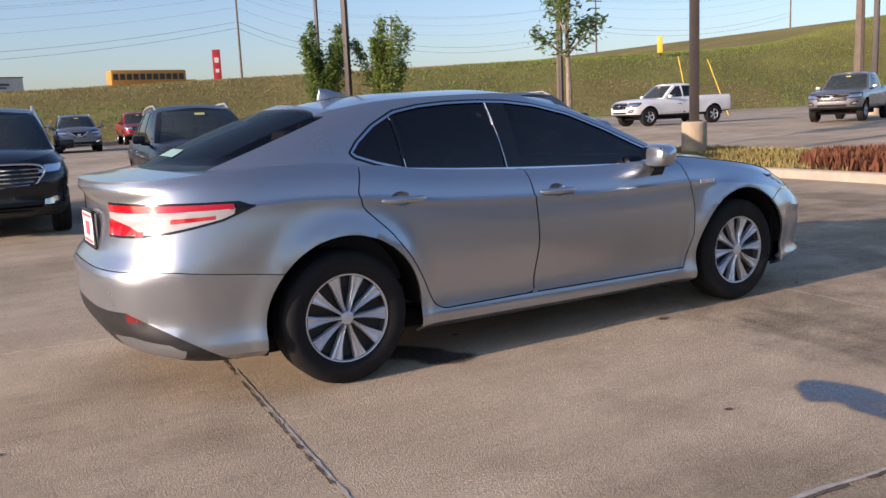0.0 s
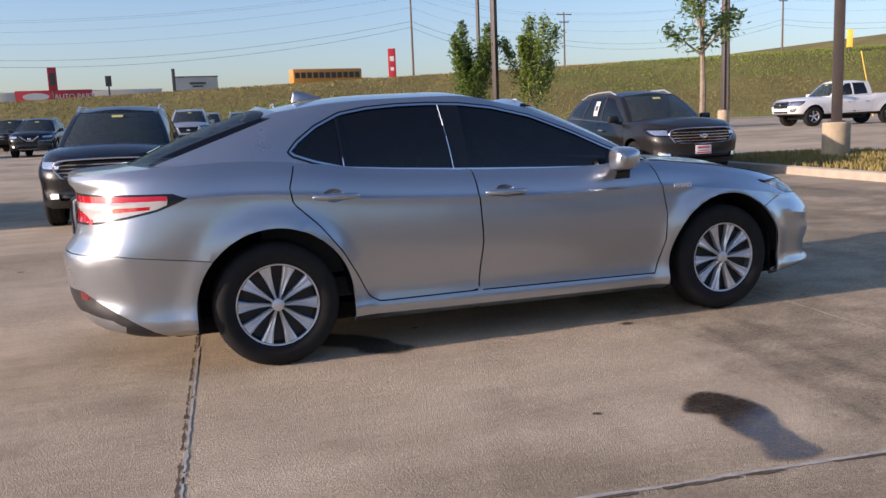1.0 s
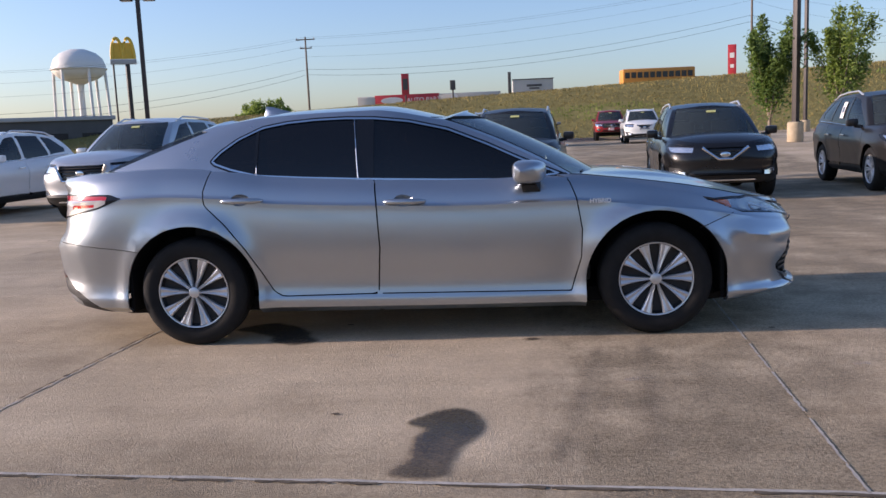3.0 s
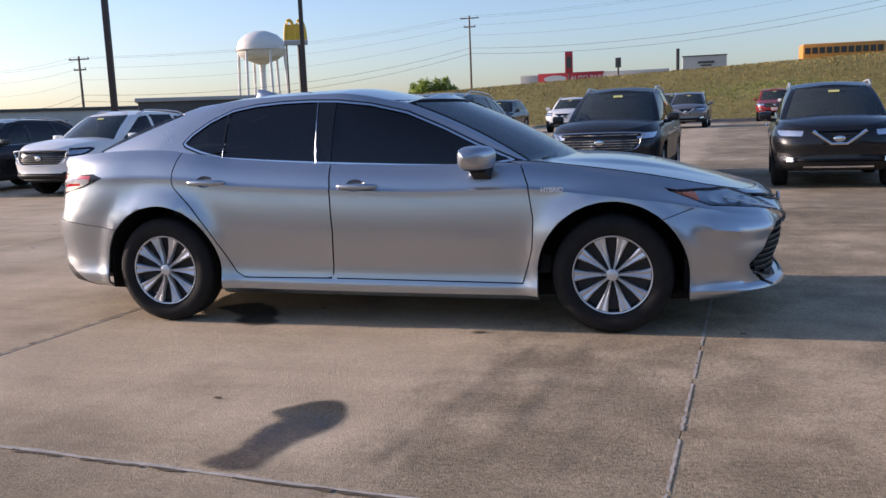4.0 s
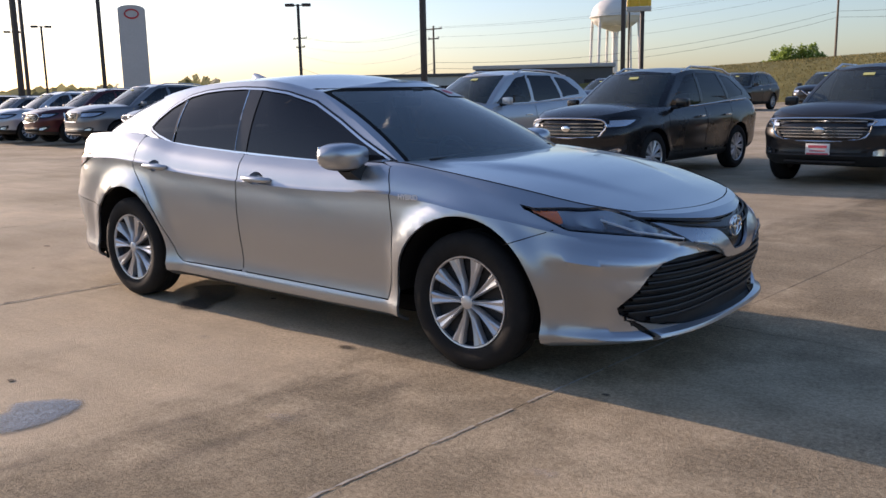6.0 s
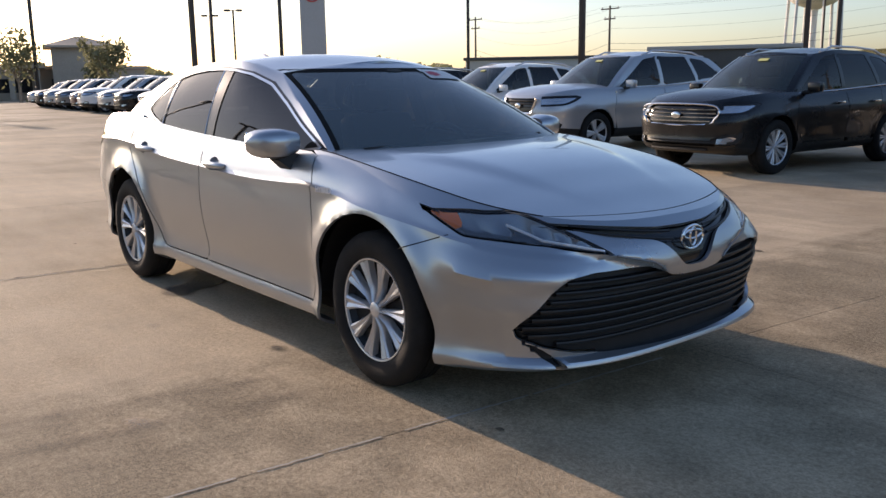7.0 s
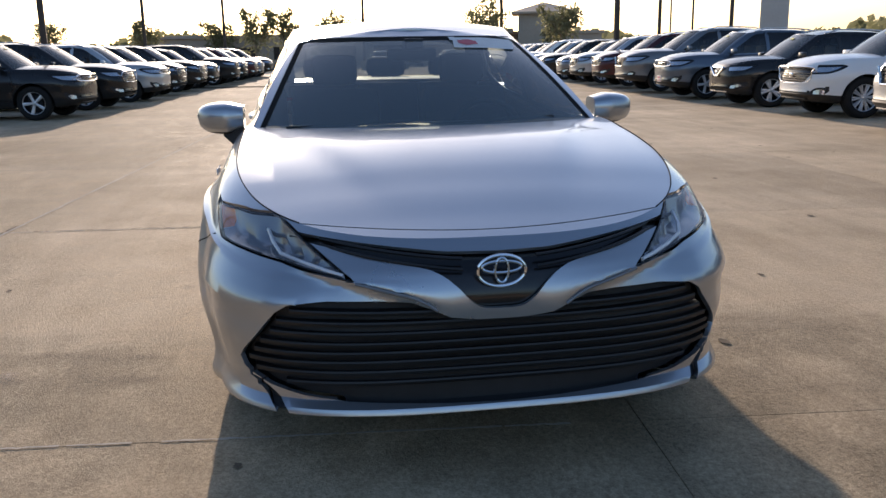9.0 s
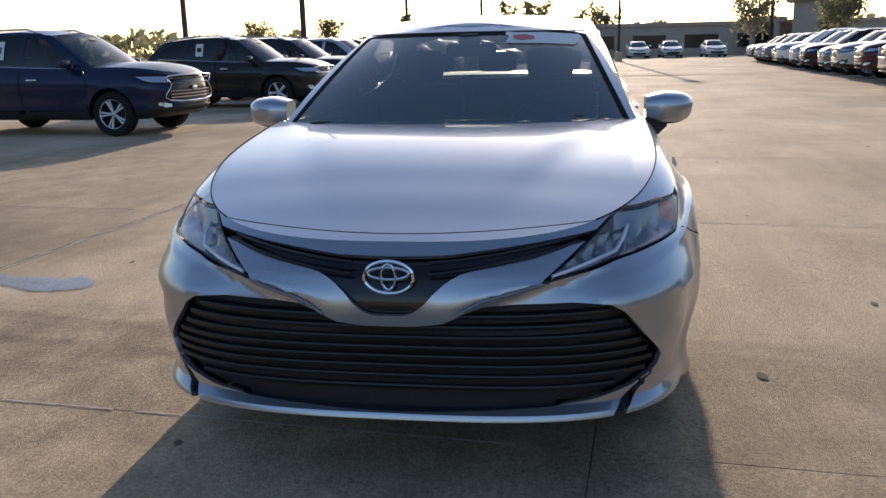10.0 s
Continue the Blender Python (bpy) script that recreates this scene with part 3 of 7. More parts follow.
SUV = {
    "width": [(0, 0.78), (0.06, 0.86), (0.2, 0.895), (0.45, 0.905), (0.62, 0.93), (0.72, 0.925), (0.8, 0.905), (0.93, 0.86), (1, 0.80)],
    "nose": [(0, 2.12), (0.08, 2.25), (0.22, 2.33), (0.35, 2.31), (0.6, 2.325), (0.85, 2.31), (0.95, 2.28), (1, 2.22)],
    "nose_start": [(0, 1.55), (0.7, 1.50), (1, 1.20)],
    "nose_round": [(0, 3.3), (0.5, 3.3), (0.85, 2.9), (1, 3.0)],
    "tail": [(0, -2.15), (0.12, -2.32), (0.45, -2.34), (0.6, -2.30), (1, -2.18)],
    "tail_start": [(0, -1.75), (1, -1.75)],
    "tail_round": [(0, 4.0), (1, 4.2)],
    "taper": [(-2.4, 0.95), (-1.6, 0.99), (-0.5, 1.0), (0.8, 1.0), (1.6, 0.985)],
    "bottom": [(-2.4, 0.36), (-1.6, 0.26), (1.4, 0.25), (2.3, 0.30)],
    "crest": [(-2.3, 1.14), (-1.5, 1.14), (0.0, 1.08), (0.9, 1.065), (1.5, 1.06), (1.85, 1.035), (2.1, 0.99), (2.3, 0.94)],
    "crown": [(0.9, 0.075), (1.6, 0.07), (2.0, 0.045), (2.15, 0.02), (2.22, 0.0)],
    "arches": [(1.37, 0.36, 0.415, 0.02), (-1.37, 0.36, 0.415, 0.02)],
    "wheel": (0.36, 0.235, 0.235), "track": 0.79,
    "cabin": {
        "a": [(0.98, 0.80, 1.03), (0.24, 0.60, 1.57)], "c": [(-2.10, 0.78, 1.14), (-1.68, 0.59, 1.54)],
        "front": [(1.18, 1.05), (0.36, 1.60)], "rear": [(-2.20, 1.12), (-1.82, 1.54)],
        "side_y": [[(-2.1, 0.78), (-1.4, 0.815), (0.2, 0.815), (0.98, 0.80)], [(-1.68, 0.59), (-1, 0.625), (-0.3, 0.63), (0.24, 0.60)]],
        "side_z": [[(-2.1, 1.14), (-1.5, 1.12), (0, 1.05), (0.98, 1.02)], [(-1.68, 1.54), (-1, 1.61), (-0.3, 1.63), (0.24, 1.57)]],
        "bulge": 0.025, "roof_crown": 0.045},
    "windows": [
        [(0.80, 1.07), (0.10, 1.53), (-0.16, 1.56), (-0.20, 1.09)],
        [(-0.28, 1.09), (-0.25, 1.57), (-0.95, 1.57), (-1.12, 1.15)],
        [(-1.20, 1.17), (-1.05, 1.55), (-1.42, 1.51), (-1.78, 1.28), (-1.76, 1.21)]],
    "screen": [(-0.72, 1.06), (0.72, 1.06), (0.55, 1.57), (-0.55, 1.57)],
    "rear_screen": [(-0.66, 1.18), (0.66, 1.18), (0.54, 1.52), (-0.54, 1.52)],
    "doors": [[(0.92, 1.02), (1.0, 0.75), (0.93, 0.40), (-0.20, 0.40), (-0.22, 1.09)], [(-0.24, 1.09), (-0.22, 0.40), (-0.92, 0.40), (-1.02, 0.72), (-1.14, 1.10)]],
    "lamp": [(2.4, 0.775), (2.4, 0.925), (2.12, 0.950), (1.76, 0.955), (1.66, 0.945), (1.80, 0.868), (2.02, 0.795)],
    "tail_lamp": [(-2.4, 1.06), (-1.95, 1.04), (-1.90, 0.98), (-2.1, 0.86), (-2.4, 0.86)],
    "grille": [(-0.46, 0.90), (0.46, 0.90), (0.50, 0.80), (0.38, 0.64), (-0.38, 0.64), (-0.50, 0.80)],
    "intake": [(-0.62, 0.47), (0.62, 0.47), (0.55, 0.36), (-0.55, 0.36)],
    "rails": True, "chrome": True, "slats": (0.68, 0.74, 0.80, 0.86),
}


def vehicle(S, name, label, category, colour, m, group="", fine=0, plate="pink", sticker=False, spokes=(10, 0.045, 0.03, 0.0), light=True):
    """A parked vehicle with its parts, built from the numbers in S."""
    col = COLOURS[colour]
    car = thing(name, label, category, m, group)
    rows = [0, 0.03, 0.07, 0.13, 0.2, 0.3, 0.4, 0.5, 0.58, 0.65, 0.72, 0.78, 0.84, 0.9, 0.95, 1.0]
    nf, nm = (14, 34) if not fine else (18, 48)
    bm, crest = lower_shell(S, nf, nm, rows)
    for ax, az, r, _ in S["arches"]:
        cut_out(bm, arch_field(ax, az, r), 0, lambda c, n: c.y < -0.35).free()
    if "lamp" in S:
        f2 = outline(S["lamp"])
        lam = cut_out(bm, lambda p: f2(p.x, p.z), 0.0, lambda c, n: c.x > 1.2 and c.y < -S.get("lamp_in", 0.38))
        unit = cut_out(lam, lambda p: f2(p.x, p.z) + 0.034, 0.0)
        for q, u in ((mirrored(lam), mirrored(unit)), (lam, unit)):
            house = part("headlamp", shifted(q, -0.004), GLOSSY, car)
            part("lamp_unit", shifted(u, -0.010), LAMPFACE, house)
    if "tail_lamp" in S:
        f2 = outline(S["tail_lamp"])
        lam = cut_out(bm, lambda p: f2(p.x, p.z), 0.0, lambda c, n: c.x < -1.2 and c.y < -0.45)
        part("tail_lamp", shifted(mirrored(lam), 0.004), REDLENS, car)
        part("tail_lamp", shifted(lam, 0.004), REDLENS, car)
    for d in S["doors"]:
        f2 = outline(d)
        p1 = cut_out(bm, lambda p: f2(p.x, p.z), 0.004, lambda c, n: c.y < -0.5)
        o = mirrored(p1)
        for q, sy in ((p1, -1), (o, 1)):
            dr = part("door", thicken(q, -0.012), col, car)
            h = bmesh.new()
            hx = min(x for x, z in d) + 0.16
            box(h, hx, hx + 0.2, sy * 0.945 - 0.018, sy * 0.945 + 0.018, 0.90, 0.925, 0.008)
            part("handle", h, CHROME if S["chrome"] else col, dr)
    # cladding along the sill
    clad = cut_out(bm, lambda p: p.z - (curve_at(S["bottom"], p.x) + S.get("clad", 0.09)), 0.0)
    part("sill_cladding", both(clad), PLASTIC, car)
    both(bm)
    if "grille" in S:
        for key, nm_, mt in (("grille", "grille", GLOSSY), ("intake", "lower_intake", PLASTIC)):
            f2 = outline(S[key])
            g = cut_out(bm, lambda p: f2(p.y, p.z), 0.0, lambda c, n: c.x > 1.6)
            part(nm_, shifted(g, -0.03), mt, car)
        for sy in (-1, 1):
            zf = min(z for y, z in S["intake"]) + 0.10
            fog = outline(smooth_poly([(sy * 0.58, zf - 0.03), (sy * 0.78, zf - 0.045), (sy * 0.82, zf + 0.085), (sy * 0.66, zf + 0.075)], 3))
            q = cut_out(bm, lambda p: fog(p.y, p.z), 0.0, lambda c, n: c.x > 1.3)
            if q.faces:
                lens = cut_out(q, lambda p: fog(p.y, p.z) + 0.034, 0.0)
                fl = part("fog_lamp", shifted(q, -0.012), PLASTIC, car)
                if lens.faces:
                    part("lens", shifted(lens, -0.004), LAMPFACE, fl)
                else:
                    lens.free()
            else:
                q.free()
        zl = min(z for y, z in S["intake"])
        lp = bmesh.new()
        slats(lp, curve_at(S["nose"], 0.2) - 0.03, -0.46, 0.46, (zl - 0.012,), 0.05, 0.016, lambda y: 0.045 * (y / 0.5) ** 2)
        part("bumper_strip", lp, CHROME if S.get("vee") else PLASTIC, car)
        zs = S["slats"]
        w = max(y for y, z in S["grille"]) * 0.92
        xg = curve_at(S["nose"], 0.7)
        for zb in zs:
            bars = bmesh.new()
            slats(bars, xg - 0.012, -w, w, (zb,), 0.03, 0.010, lambda y: 0.045 * (y / 0.5) ** 2)
            part("grille_bar", bars, PLASTIC if S.get("vee") else CHROME if S["chrome"] else PLASTIC, car)
        rim = bmesh.new()
        pts = [] if S.get("vee") else smooth_poly([(y, z) for y, z in S["grille"]], 4)
        if pts:
            tube(rim, [(xg - 0.004 - 0.045 * (y / 0.5) ** 2, y, z) for y, z in pts + pts[:1]], 0.012, 6)
            part("grille_surround", rim, CHROME, car)
        else:
            rim.free()
        if S.get("vee"):
            rim = bmesh.new()
            zt, zl = max(z for y, z in S["grille"]), min(z for y, z in S["grille"])
            yt, yl = max(y for y, z in S["grille"]), max(y for y, z in S["grille"] if z < zl + 0.01)
            tube(rim, [(xg + 0.002 - 0.045 * (y / 0.5) ** 2, y, z) for y, z in ((-yt - 0.02, zt), (-yl, zl + 0.01), (yl, zl + 0.01), (yt + 0.02, zt))], 0.026, 8)
            part("grille_vee", rim, CHROME, car)
        em = bmesh.new()
        zc = sum(zs) / len(zs)
        bmesh.ops.create_uvsphere(em, u_segments=16, v_segments=8, radius=1.0)
        bmesh.ops.transform(em, matrix=pose(xg + 0.002, 0, zc) @ Matrix.Diagonal((0.012, 0.075, 0.045, 1)), verts=em.verts[:])
        part("badge", em, CHROME, car)
    thicken(bm, -0.014)
    part("body", bm, col, car)
    xh = S["cabin"]["front"][0][0] - 0.10
    hood = deck(S, crest, 9, xh - 0.12)
    part("hood", thicken(hood, -0.012), col, car)
    if "bed" not in S:
        part("rear_deck", deck(S, crest, S["cabin"]["c"][0][0] + 0.25, -9, 8), col, car)
    gh = greenhouse(S, 10, 40, 8, 10)
    for w in S["windows"]:
        f2 = outline(w)
        for sy in (-1, 1):
            g = cut_out(gh, lambda p: f2(p.x, p.z), 0.0, lambda c, n: sy * c.y > 0.3 and abs(n.y) > 0.45)
            part("side_window", shifted(g, -0.006), TINT if w is not S["windows"][0] else SIDEGLASS, car)
    if S["chrome"] and "bed" not in S:
        G = S["cabin"]
        for sy in (-1, 1):
            bs = bmesh.new()
            x0, x1 = G["c"][0][0] + 0.28, G["a"][0][0] - 0.12
            tube(bs, [(x, sy * (curve_at(G["side_y"][0], x) + 0.006), curve_at(G["side_z"][0], x) + 0.022) for x in (x0 + (x1 - x0) * k / 16 for k in range(17))], 0.009, 6)
            part("belt_strip", bs, CHROME, car)
    f2 = outline(S["screen"])
    zt = max(z for y, z in S["screen"]) - 0.075
    (fx0, fz0), (fx1, fz1) = S["cabin"]["front"]
    k = (zt - fz0) / (fz1 - fz0)
    lab = bmesh.new()
    box(lab, -0.03, 0.03, -0.05, 0.11, 0.0, 0.004, 0.0, Matrix.Translation((fx0 + (fx1 - fx0) * k + 4 * S["cabin"]["bulge"] * k * (1 - k) + 0.006, 0.0, zt + 2 * S["cabin"]["bulge"] * k * (1 - k) + 0.004)) @ Matrix.Rotation(math.atan2(fz1 - fz0, fx0 - fx1), 4, "Y"))
    part("stock_label", lab, TAGYELLOW, car, "small yellow stock label on the windscreen")
    part("windscreen", shifted(cut_out(gh, lambda p: f2(p.y, p.z), 0.0, lambda c, n: c.x > -0.1 and n.x > 0.2), -0.005), SHIELD2, car)
    f4 = outline(S["rear_screen"])
    part("rear_screen", shifted(cut_out(gh, lambda p: f4(p.y, p.z), 0.0, lambda c, n: c.x < -0.2 and n.x < -0.25), -0.005), TINT, car)
    part("roof", thicken(gh, -0.012), col, car)
    inner = bmesh.new()
    xb = S["cabin"]["rear"][0][0]
    box(inner, xb + 0.15, xh - 0.05, -0.72, 0.72, 0.4, curve_at(S["crest"], 0) - 0.05, 0.05)
    part("cabin_floor", inner, CLOTH, car)
    for sx in ((0.1,) if "bed" in S else (0.1, -0.85)):
        for sy in (-0.38, 0.38):
            st = bmesh.new()
            box(st, sx - 0.42, sx - 0.28, sy - 0.24, sy + 0.24, 0.9, 1.26 * S.get("seat", 1.0), 0.05, None)
            box(st, sx - 0.42, sx - 0.32, sy - 0.13, sy + 0.13, 1.28 * S.get("seat", 1.0), 1.44 * S.get("seat", 1.0), 0.04, None)
            part("seat", st, CLOTH, car)
    # arch liners and the underside
    for ax, az, r, _ in S["arches"]:
        for sy in (-1, 1):
            li = bmesh.new()
            rows2 = [[Vector((ax + (r + 0.012) * math.cos(a), sy * y, max(az + (r + 0.012) * math.sin(a), 0.3))) for a in (math.pi * i / 16 for i in range(17))] for y in (0.88, 0.45)]
            sheet(li, rows2)
            part("arch_liner", li, LINER, car)
    un = bmesh.new()
    box(un, xb + 0.3, 1.9, -0.66, 0.66, 0.26, 0.40, 0.03)
    part("underbody", un, LINER, car)
    for sy in (-1, 1):
        mi = bmesh.new()
        zc = S["cabin"]["a"][0][2] + 0.10
        box(mi, 0.66, 0.78, sy * 0.985 - 0.095, sy * 0.985 + 0.095, zc - 0.07, zc + 0.065, 0.04)
        o = part("door_mirror", mi, col if S["chrome"] else PLASTIC, car)
        st = bmesh.new()
        tube(st, [(0.74, sy * 0.82, zc - 0.08), (0.74, sy * 0.95, zc - 0.06)], 0.03, 8)
        part("mirror_arm", st, PLASTIC, o)
    if S.get("rails"):
        for sy in (-1, 1):
            rl = bmesh.new()
            sz = S["cabin"]["side_z"][1]
            tube(rl, [(x, sy * 0.60, curve_at(sz, x) + (0.05 if -1.5 < x < 0.0 else 0.01)) for x in (0.08, 0.0, -0.2, -0.8, -1.3, -1.5, -1.62)], 0.016, 8)
            part("roof_rail", rl, ALLOY, car)
    if plate:
        pl = bmesh.new()
        xp = curve_at(S["nose"], 0.35)
        zp = S.get("plate_z", 0.50)
        box(pl, xp - 0.005, xp + 0.012, -0.155, 0.155, zp - 0.078, zp + 0.078, 0.004)
        p0 = part("front_plate", pl, PLATEWHITE, car, "white dealer plate with a red border")
        for z0, z1, w in ((zp + 0.02, zp + 0.055, 0.12), (zp - 0.065, zp - 0.045, 0.14), (zp - 0.025, zp - 0.01, 0.10)):
            b = bmesh.new()
            box(b, xp + 0.012, xp + 0.015, -w, w, z0, z1)
            part("plate_print", b, PLATEPINK, p0)
    if sticker:
        window_sheet(car, S)
    r, rim, tw = S["wheel"]
    key = (S["wheel"], spokes)
    if key not in WHEELS:
        WHEELS[key] = (tyre_mesh(r, rim, tw), spoke_wheel(rim, tw, *spokes))
    add_wheels(car, S, *WHEELS[key])
    return car


WHEELS = {}
TAGYELLOW = plain("stock_tag", (0.62, 0.60, 0.22), 0.6, 0.0, 30.0, 0.1)
LAMPFACE = mat("headlamp_face", (0.62, 0.64, 0.67), 0.14, 0.85, 1.0)
SIDEGLASS = glass("side_glass", (0.42, 0.48, 0.46), 0.35)
SHIELD2 = glass("parked_windscreen", (0.44, 0.52, 0.50), 0.35, 0.03, (0.10, 0.125, 0.125))


def window_sheet(car, S, x0=-0.62):
    """A price sheet behind the glass of a rear door."""
    G = S["cabin"]
    rows = []
    for x in (x0, x0 + 0.19):
        zb, zt = curve_at(G["side_z"][0], x), curve_at(G["side_z"][1], x)
        yb, yt = curve_at(G["side_y"][0], x), curve_at(G["side_y"][1], x)
        row = []
        for k in (0.22, 0.40, 0.58, 0.74):
            y = yb + (yt - yb) * k + 4 * G["bulge"] * k * (1 - k) + 0.006
            row.append(Vector((x, -y, zb + (zt - zb) * k + 2 * G["bulge"] * k * (1 - k))))
        rows.append(row)
    st = bmesh.new()
    sheet(st, rows)
    thicken(st, 0.003)
    sh = part("window_sheet", st, PLATEWHITE, car, "white price sheet in the rear window")
    pr = bmesh.new()
    sheet(pr, [[a.lerp(b, t) + Vector((0, -0.006, 0)) for a, b in zip(rows[0][1:3], rows[1][1:3])] for t in (0.2, 0.8)])
    part("sheet_print", pr, COLOURS["steel"], sh)


def variant(S, **kw):
    out = dict(S)
    out.update(kw)
    return out


def repaint(car, old, colour):
    """Gives a copied vehicle another paint."""
    for o in (car, *car.children_recursive):
        if o.type == "MESH":
            for sl in o.material_slots:
                if sl.material == COLOURS[old]:
                    sl.link = "OBJECT"
                    sl.material = COLOURS[colour]
    return car


def parked(proto, old, colour, label, m, name=None, plate=False, sheet_x=None, S=None):
    """Another vehicle of the same kind, without its dealer plate unless that is asked for."""
    c = copy_thing(proto, m)
    drop = [o for o in c.children if o.name.startswith("window_sheet") or (o.name.startswith("front_plate") and not plate)]
    for o in [q for d in drop for q in d.children] + drop:
        bpy.data.objects.remove(o)
    if sheet_x is not None:
        window_sheet(c, S, sheet_x)
    if name:
        c.name = name
    tagged(c, label)
    return repaint(c, old, colour)


SEDAN = {
    "width": [(0, 0.79), (0.05, 0.868), (0.10, 0.874), (0.15, 0.864), (0.22, 0.857), (0.31, 0.867), (0.42, 0.887), (0.52, 0.898), (0.60, 0.900), (0.70, 0.8965), (0.785, 0.8905), (0.812, 0.8905), (0.822, 0.879), (0.87, 0.867), (0.93, 0.846), (1, 0.795)],
    "nose": [(0, 2.10), (0.05, 2.23), (0.085, 2.345), (0.11, 2.378), (0.14, 2.372), (0.17, 2.335), (0.30, 2.335), (0.52, 2.375), (0.70, 2.385), (0.85, 2.36), (1, 2.27)],
    "nose_start": [(0, 1.7), (0.3, 1.66), (0.64, 1.62), (0.9, 1.5), (1, 1.25)],
    "nose_round": [(0, 3.0), (0.3, 3.3), (0.64, 2.85), (0.9, 2.55), (1, 2.75)],
    "tail": [(0, -2.26), (0.08, -2.40), (0.25, -2.475), (0.5, -2.49), (0.62, -2.42), (0.78, -2.395), (0.90, -2.40), (0.965, -2.435), (1, -2.43)],
    "tail_start": [(0, -1.75), (1, -1.55)],
    "tail_round": [(0, 3.2), (0.6, 3.2), (1, 3.0)],
    "taper": [(-2.4, 0.955), (-1.7, 0.985), (-1.2, 1.0), (0.8, 1.0), (1.3, 1.005), (1.7, 0.99)],
    "bottom": [(-2.5, 0.205), (-1.85, 0.205), (-1.0, 0.185), (1.0, 0.17), (1.9, 0.175), (2.4, 0.185)],
    "crest": [(-2.45, 1.048), (-2.4, 1.05), (-2.0, 1.085), (-1.6, 1.10), (-1.2, 1.075), (-0.9, 1.03), (-0.3, 0.99), (0.4, 0.965), (0.9, 0.975), (1.2, 0.945), (1.4, 0.918), (1.6, 0.886), (1.75, 0.856), (1.9, 0.821), (2.05, 0.789), (2.15, 0.768), (2.27, 0.746)],
    "crown": [(-2.4, 0.0), (-2.0, 0.015), (0.85, 0.0), (1.1, 0.016), (1.4, 0.030), (1.7, 0.034), (1.95, 0.028), (2.15, 0.012), (2.27, 0.0)],
    "arches": [(1.4125, 0.335, 0.416, 0.034), (-1.4125, 0.335, 0.416, 0.034)],
    "wheel": (0.335, 0.222, 0.215), "track": 0.785,
    "cabin": {
        "a": [(0.93, 0.765, 0.965), (0.16, 0.56, 1.335)], "c": [(-2.02, 0.60, 1.095), (-1.30, 0.545, 1.352)],
        "front": [(1.14, 0.975), (0.30, 1.385)], "rear": [(-2.13, 1.085), (-1.36, 1.385)],
        "side_y": [[(-2.02, 0.60), (-1.8, 0.69), (-1.5, 0.755), (-1.0, 0.785), (-0.3, 0.79), (0.4, 0.785), (0.93, 0.765)], [(-1.30, 0.545), (-1.1, 0.558), (-0.7, 0.58), (-0.3, 0.588), (0.16, 0.56)]],
        "side_z": [[(-2.02, 1.095), (-1.8, 1.09), (-1.5, 1.08), (-1.0, 1.03), (-0.3, 0.975), (0.4, 0.95), (0.93, 0.965)], [(-1.30, 1.352), (-1.0, 1.39), (-0.7, 1.405), (-0.3, 1.41), (0.16, 1.335)]],
        "bulge": 0.022, "roof_crown": 0.04},
    "windows": [
        [(0.88, 0.985), (0.62, 1.08), (0.30, 1.22), (0.05, 1.31), (-0.28, 1.36), (-0.25, 0.99), (0.60, 0.945)],
        [(-0.37, 0.995), (-0.40, 1.365), (-0.70, 1.36), (-0.99, 1.31), (-1.26, 1.13), (-1.20, 1.085), (-1.0, 1.03)]],
    "screen": [(-0.745, 0.955), (0.745, 0.955), (0.548, 1.355), (-0.548, 1.355)],
    "rear_screen": [(-0.585, 1.04), (0.585, 1.04), (0.56, 1.335), (0.53, 1.350), (0.3, 1.366), (0, 1.372), (-0.3, 1.366), (-0.53, 1.350), (-0.56, 1.335)],
    "doors": [[(0.90, 0.97), (0.95, 0.84), (0.98, 0.65), (0.97, 0.48), (0.91, 0.28), (-0.2585, 0.295), (-0.2485, 0.43), (-0.2335, 0.58), (-0.2435, 0.81), (-0.2585, 0.985)],
              [(-0.26, 0.985), (-0.245, 0.81), (-0.235, 0.58), (-0.25, 0.43), (-0.26, 0.295), (-0.85, 0.295), (-0.905, 0.325), (-0.938, 0.385), (-0.975, 0.46), (-1.06, 0.605), (-1.17, 0.745), (-1.30, 0.87), (-1.31, 0.95), (-1.27, 1.08)]],
    "lamp": [(2.4, 0.64), (2.317, 0.645), (2.186, 0.684), (2.072, 0.7), (1.925, 0.714), (1.85, 0.746), (1.72, 0.8), (1.88, 0.802), (1.94, 0.797), (2.029, 0.8), (2.4, 0.79)],
    "tail_lamp": [(-2.45, 0.965), (-1.90, 0.958), (-1.83, 0.93), (-1.98, 0.872), (-2.24, 0.816), (-2.45, 0.792)],
    "grille": [(-0.45, 0.74), (0.45, 0.74), (0.1, 0.55), (-0.1, 0.55)],
    "intake": [(-0.64, 0.55), (0.64, 0.55), (0.60, 0.27), (-0.60, 0.27)],
    "rails": False,
}
COLOURS["silver_sedan"] = SILVER


# ---- the silver sedan ----
def strip(bm, pts, r, n=6):
    tube(bm, pts, r, n)


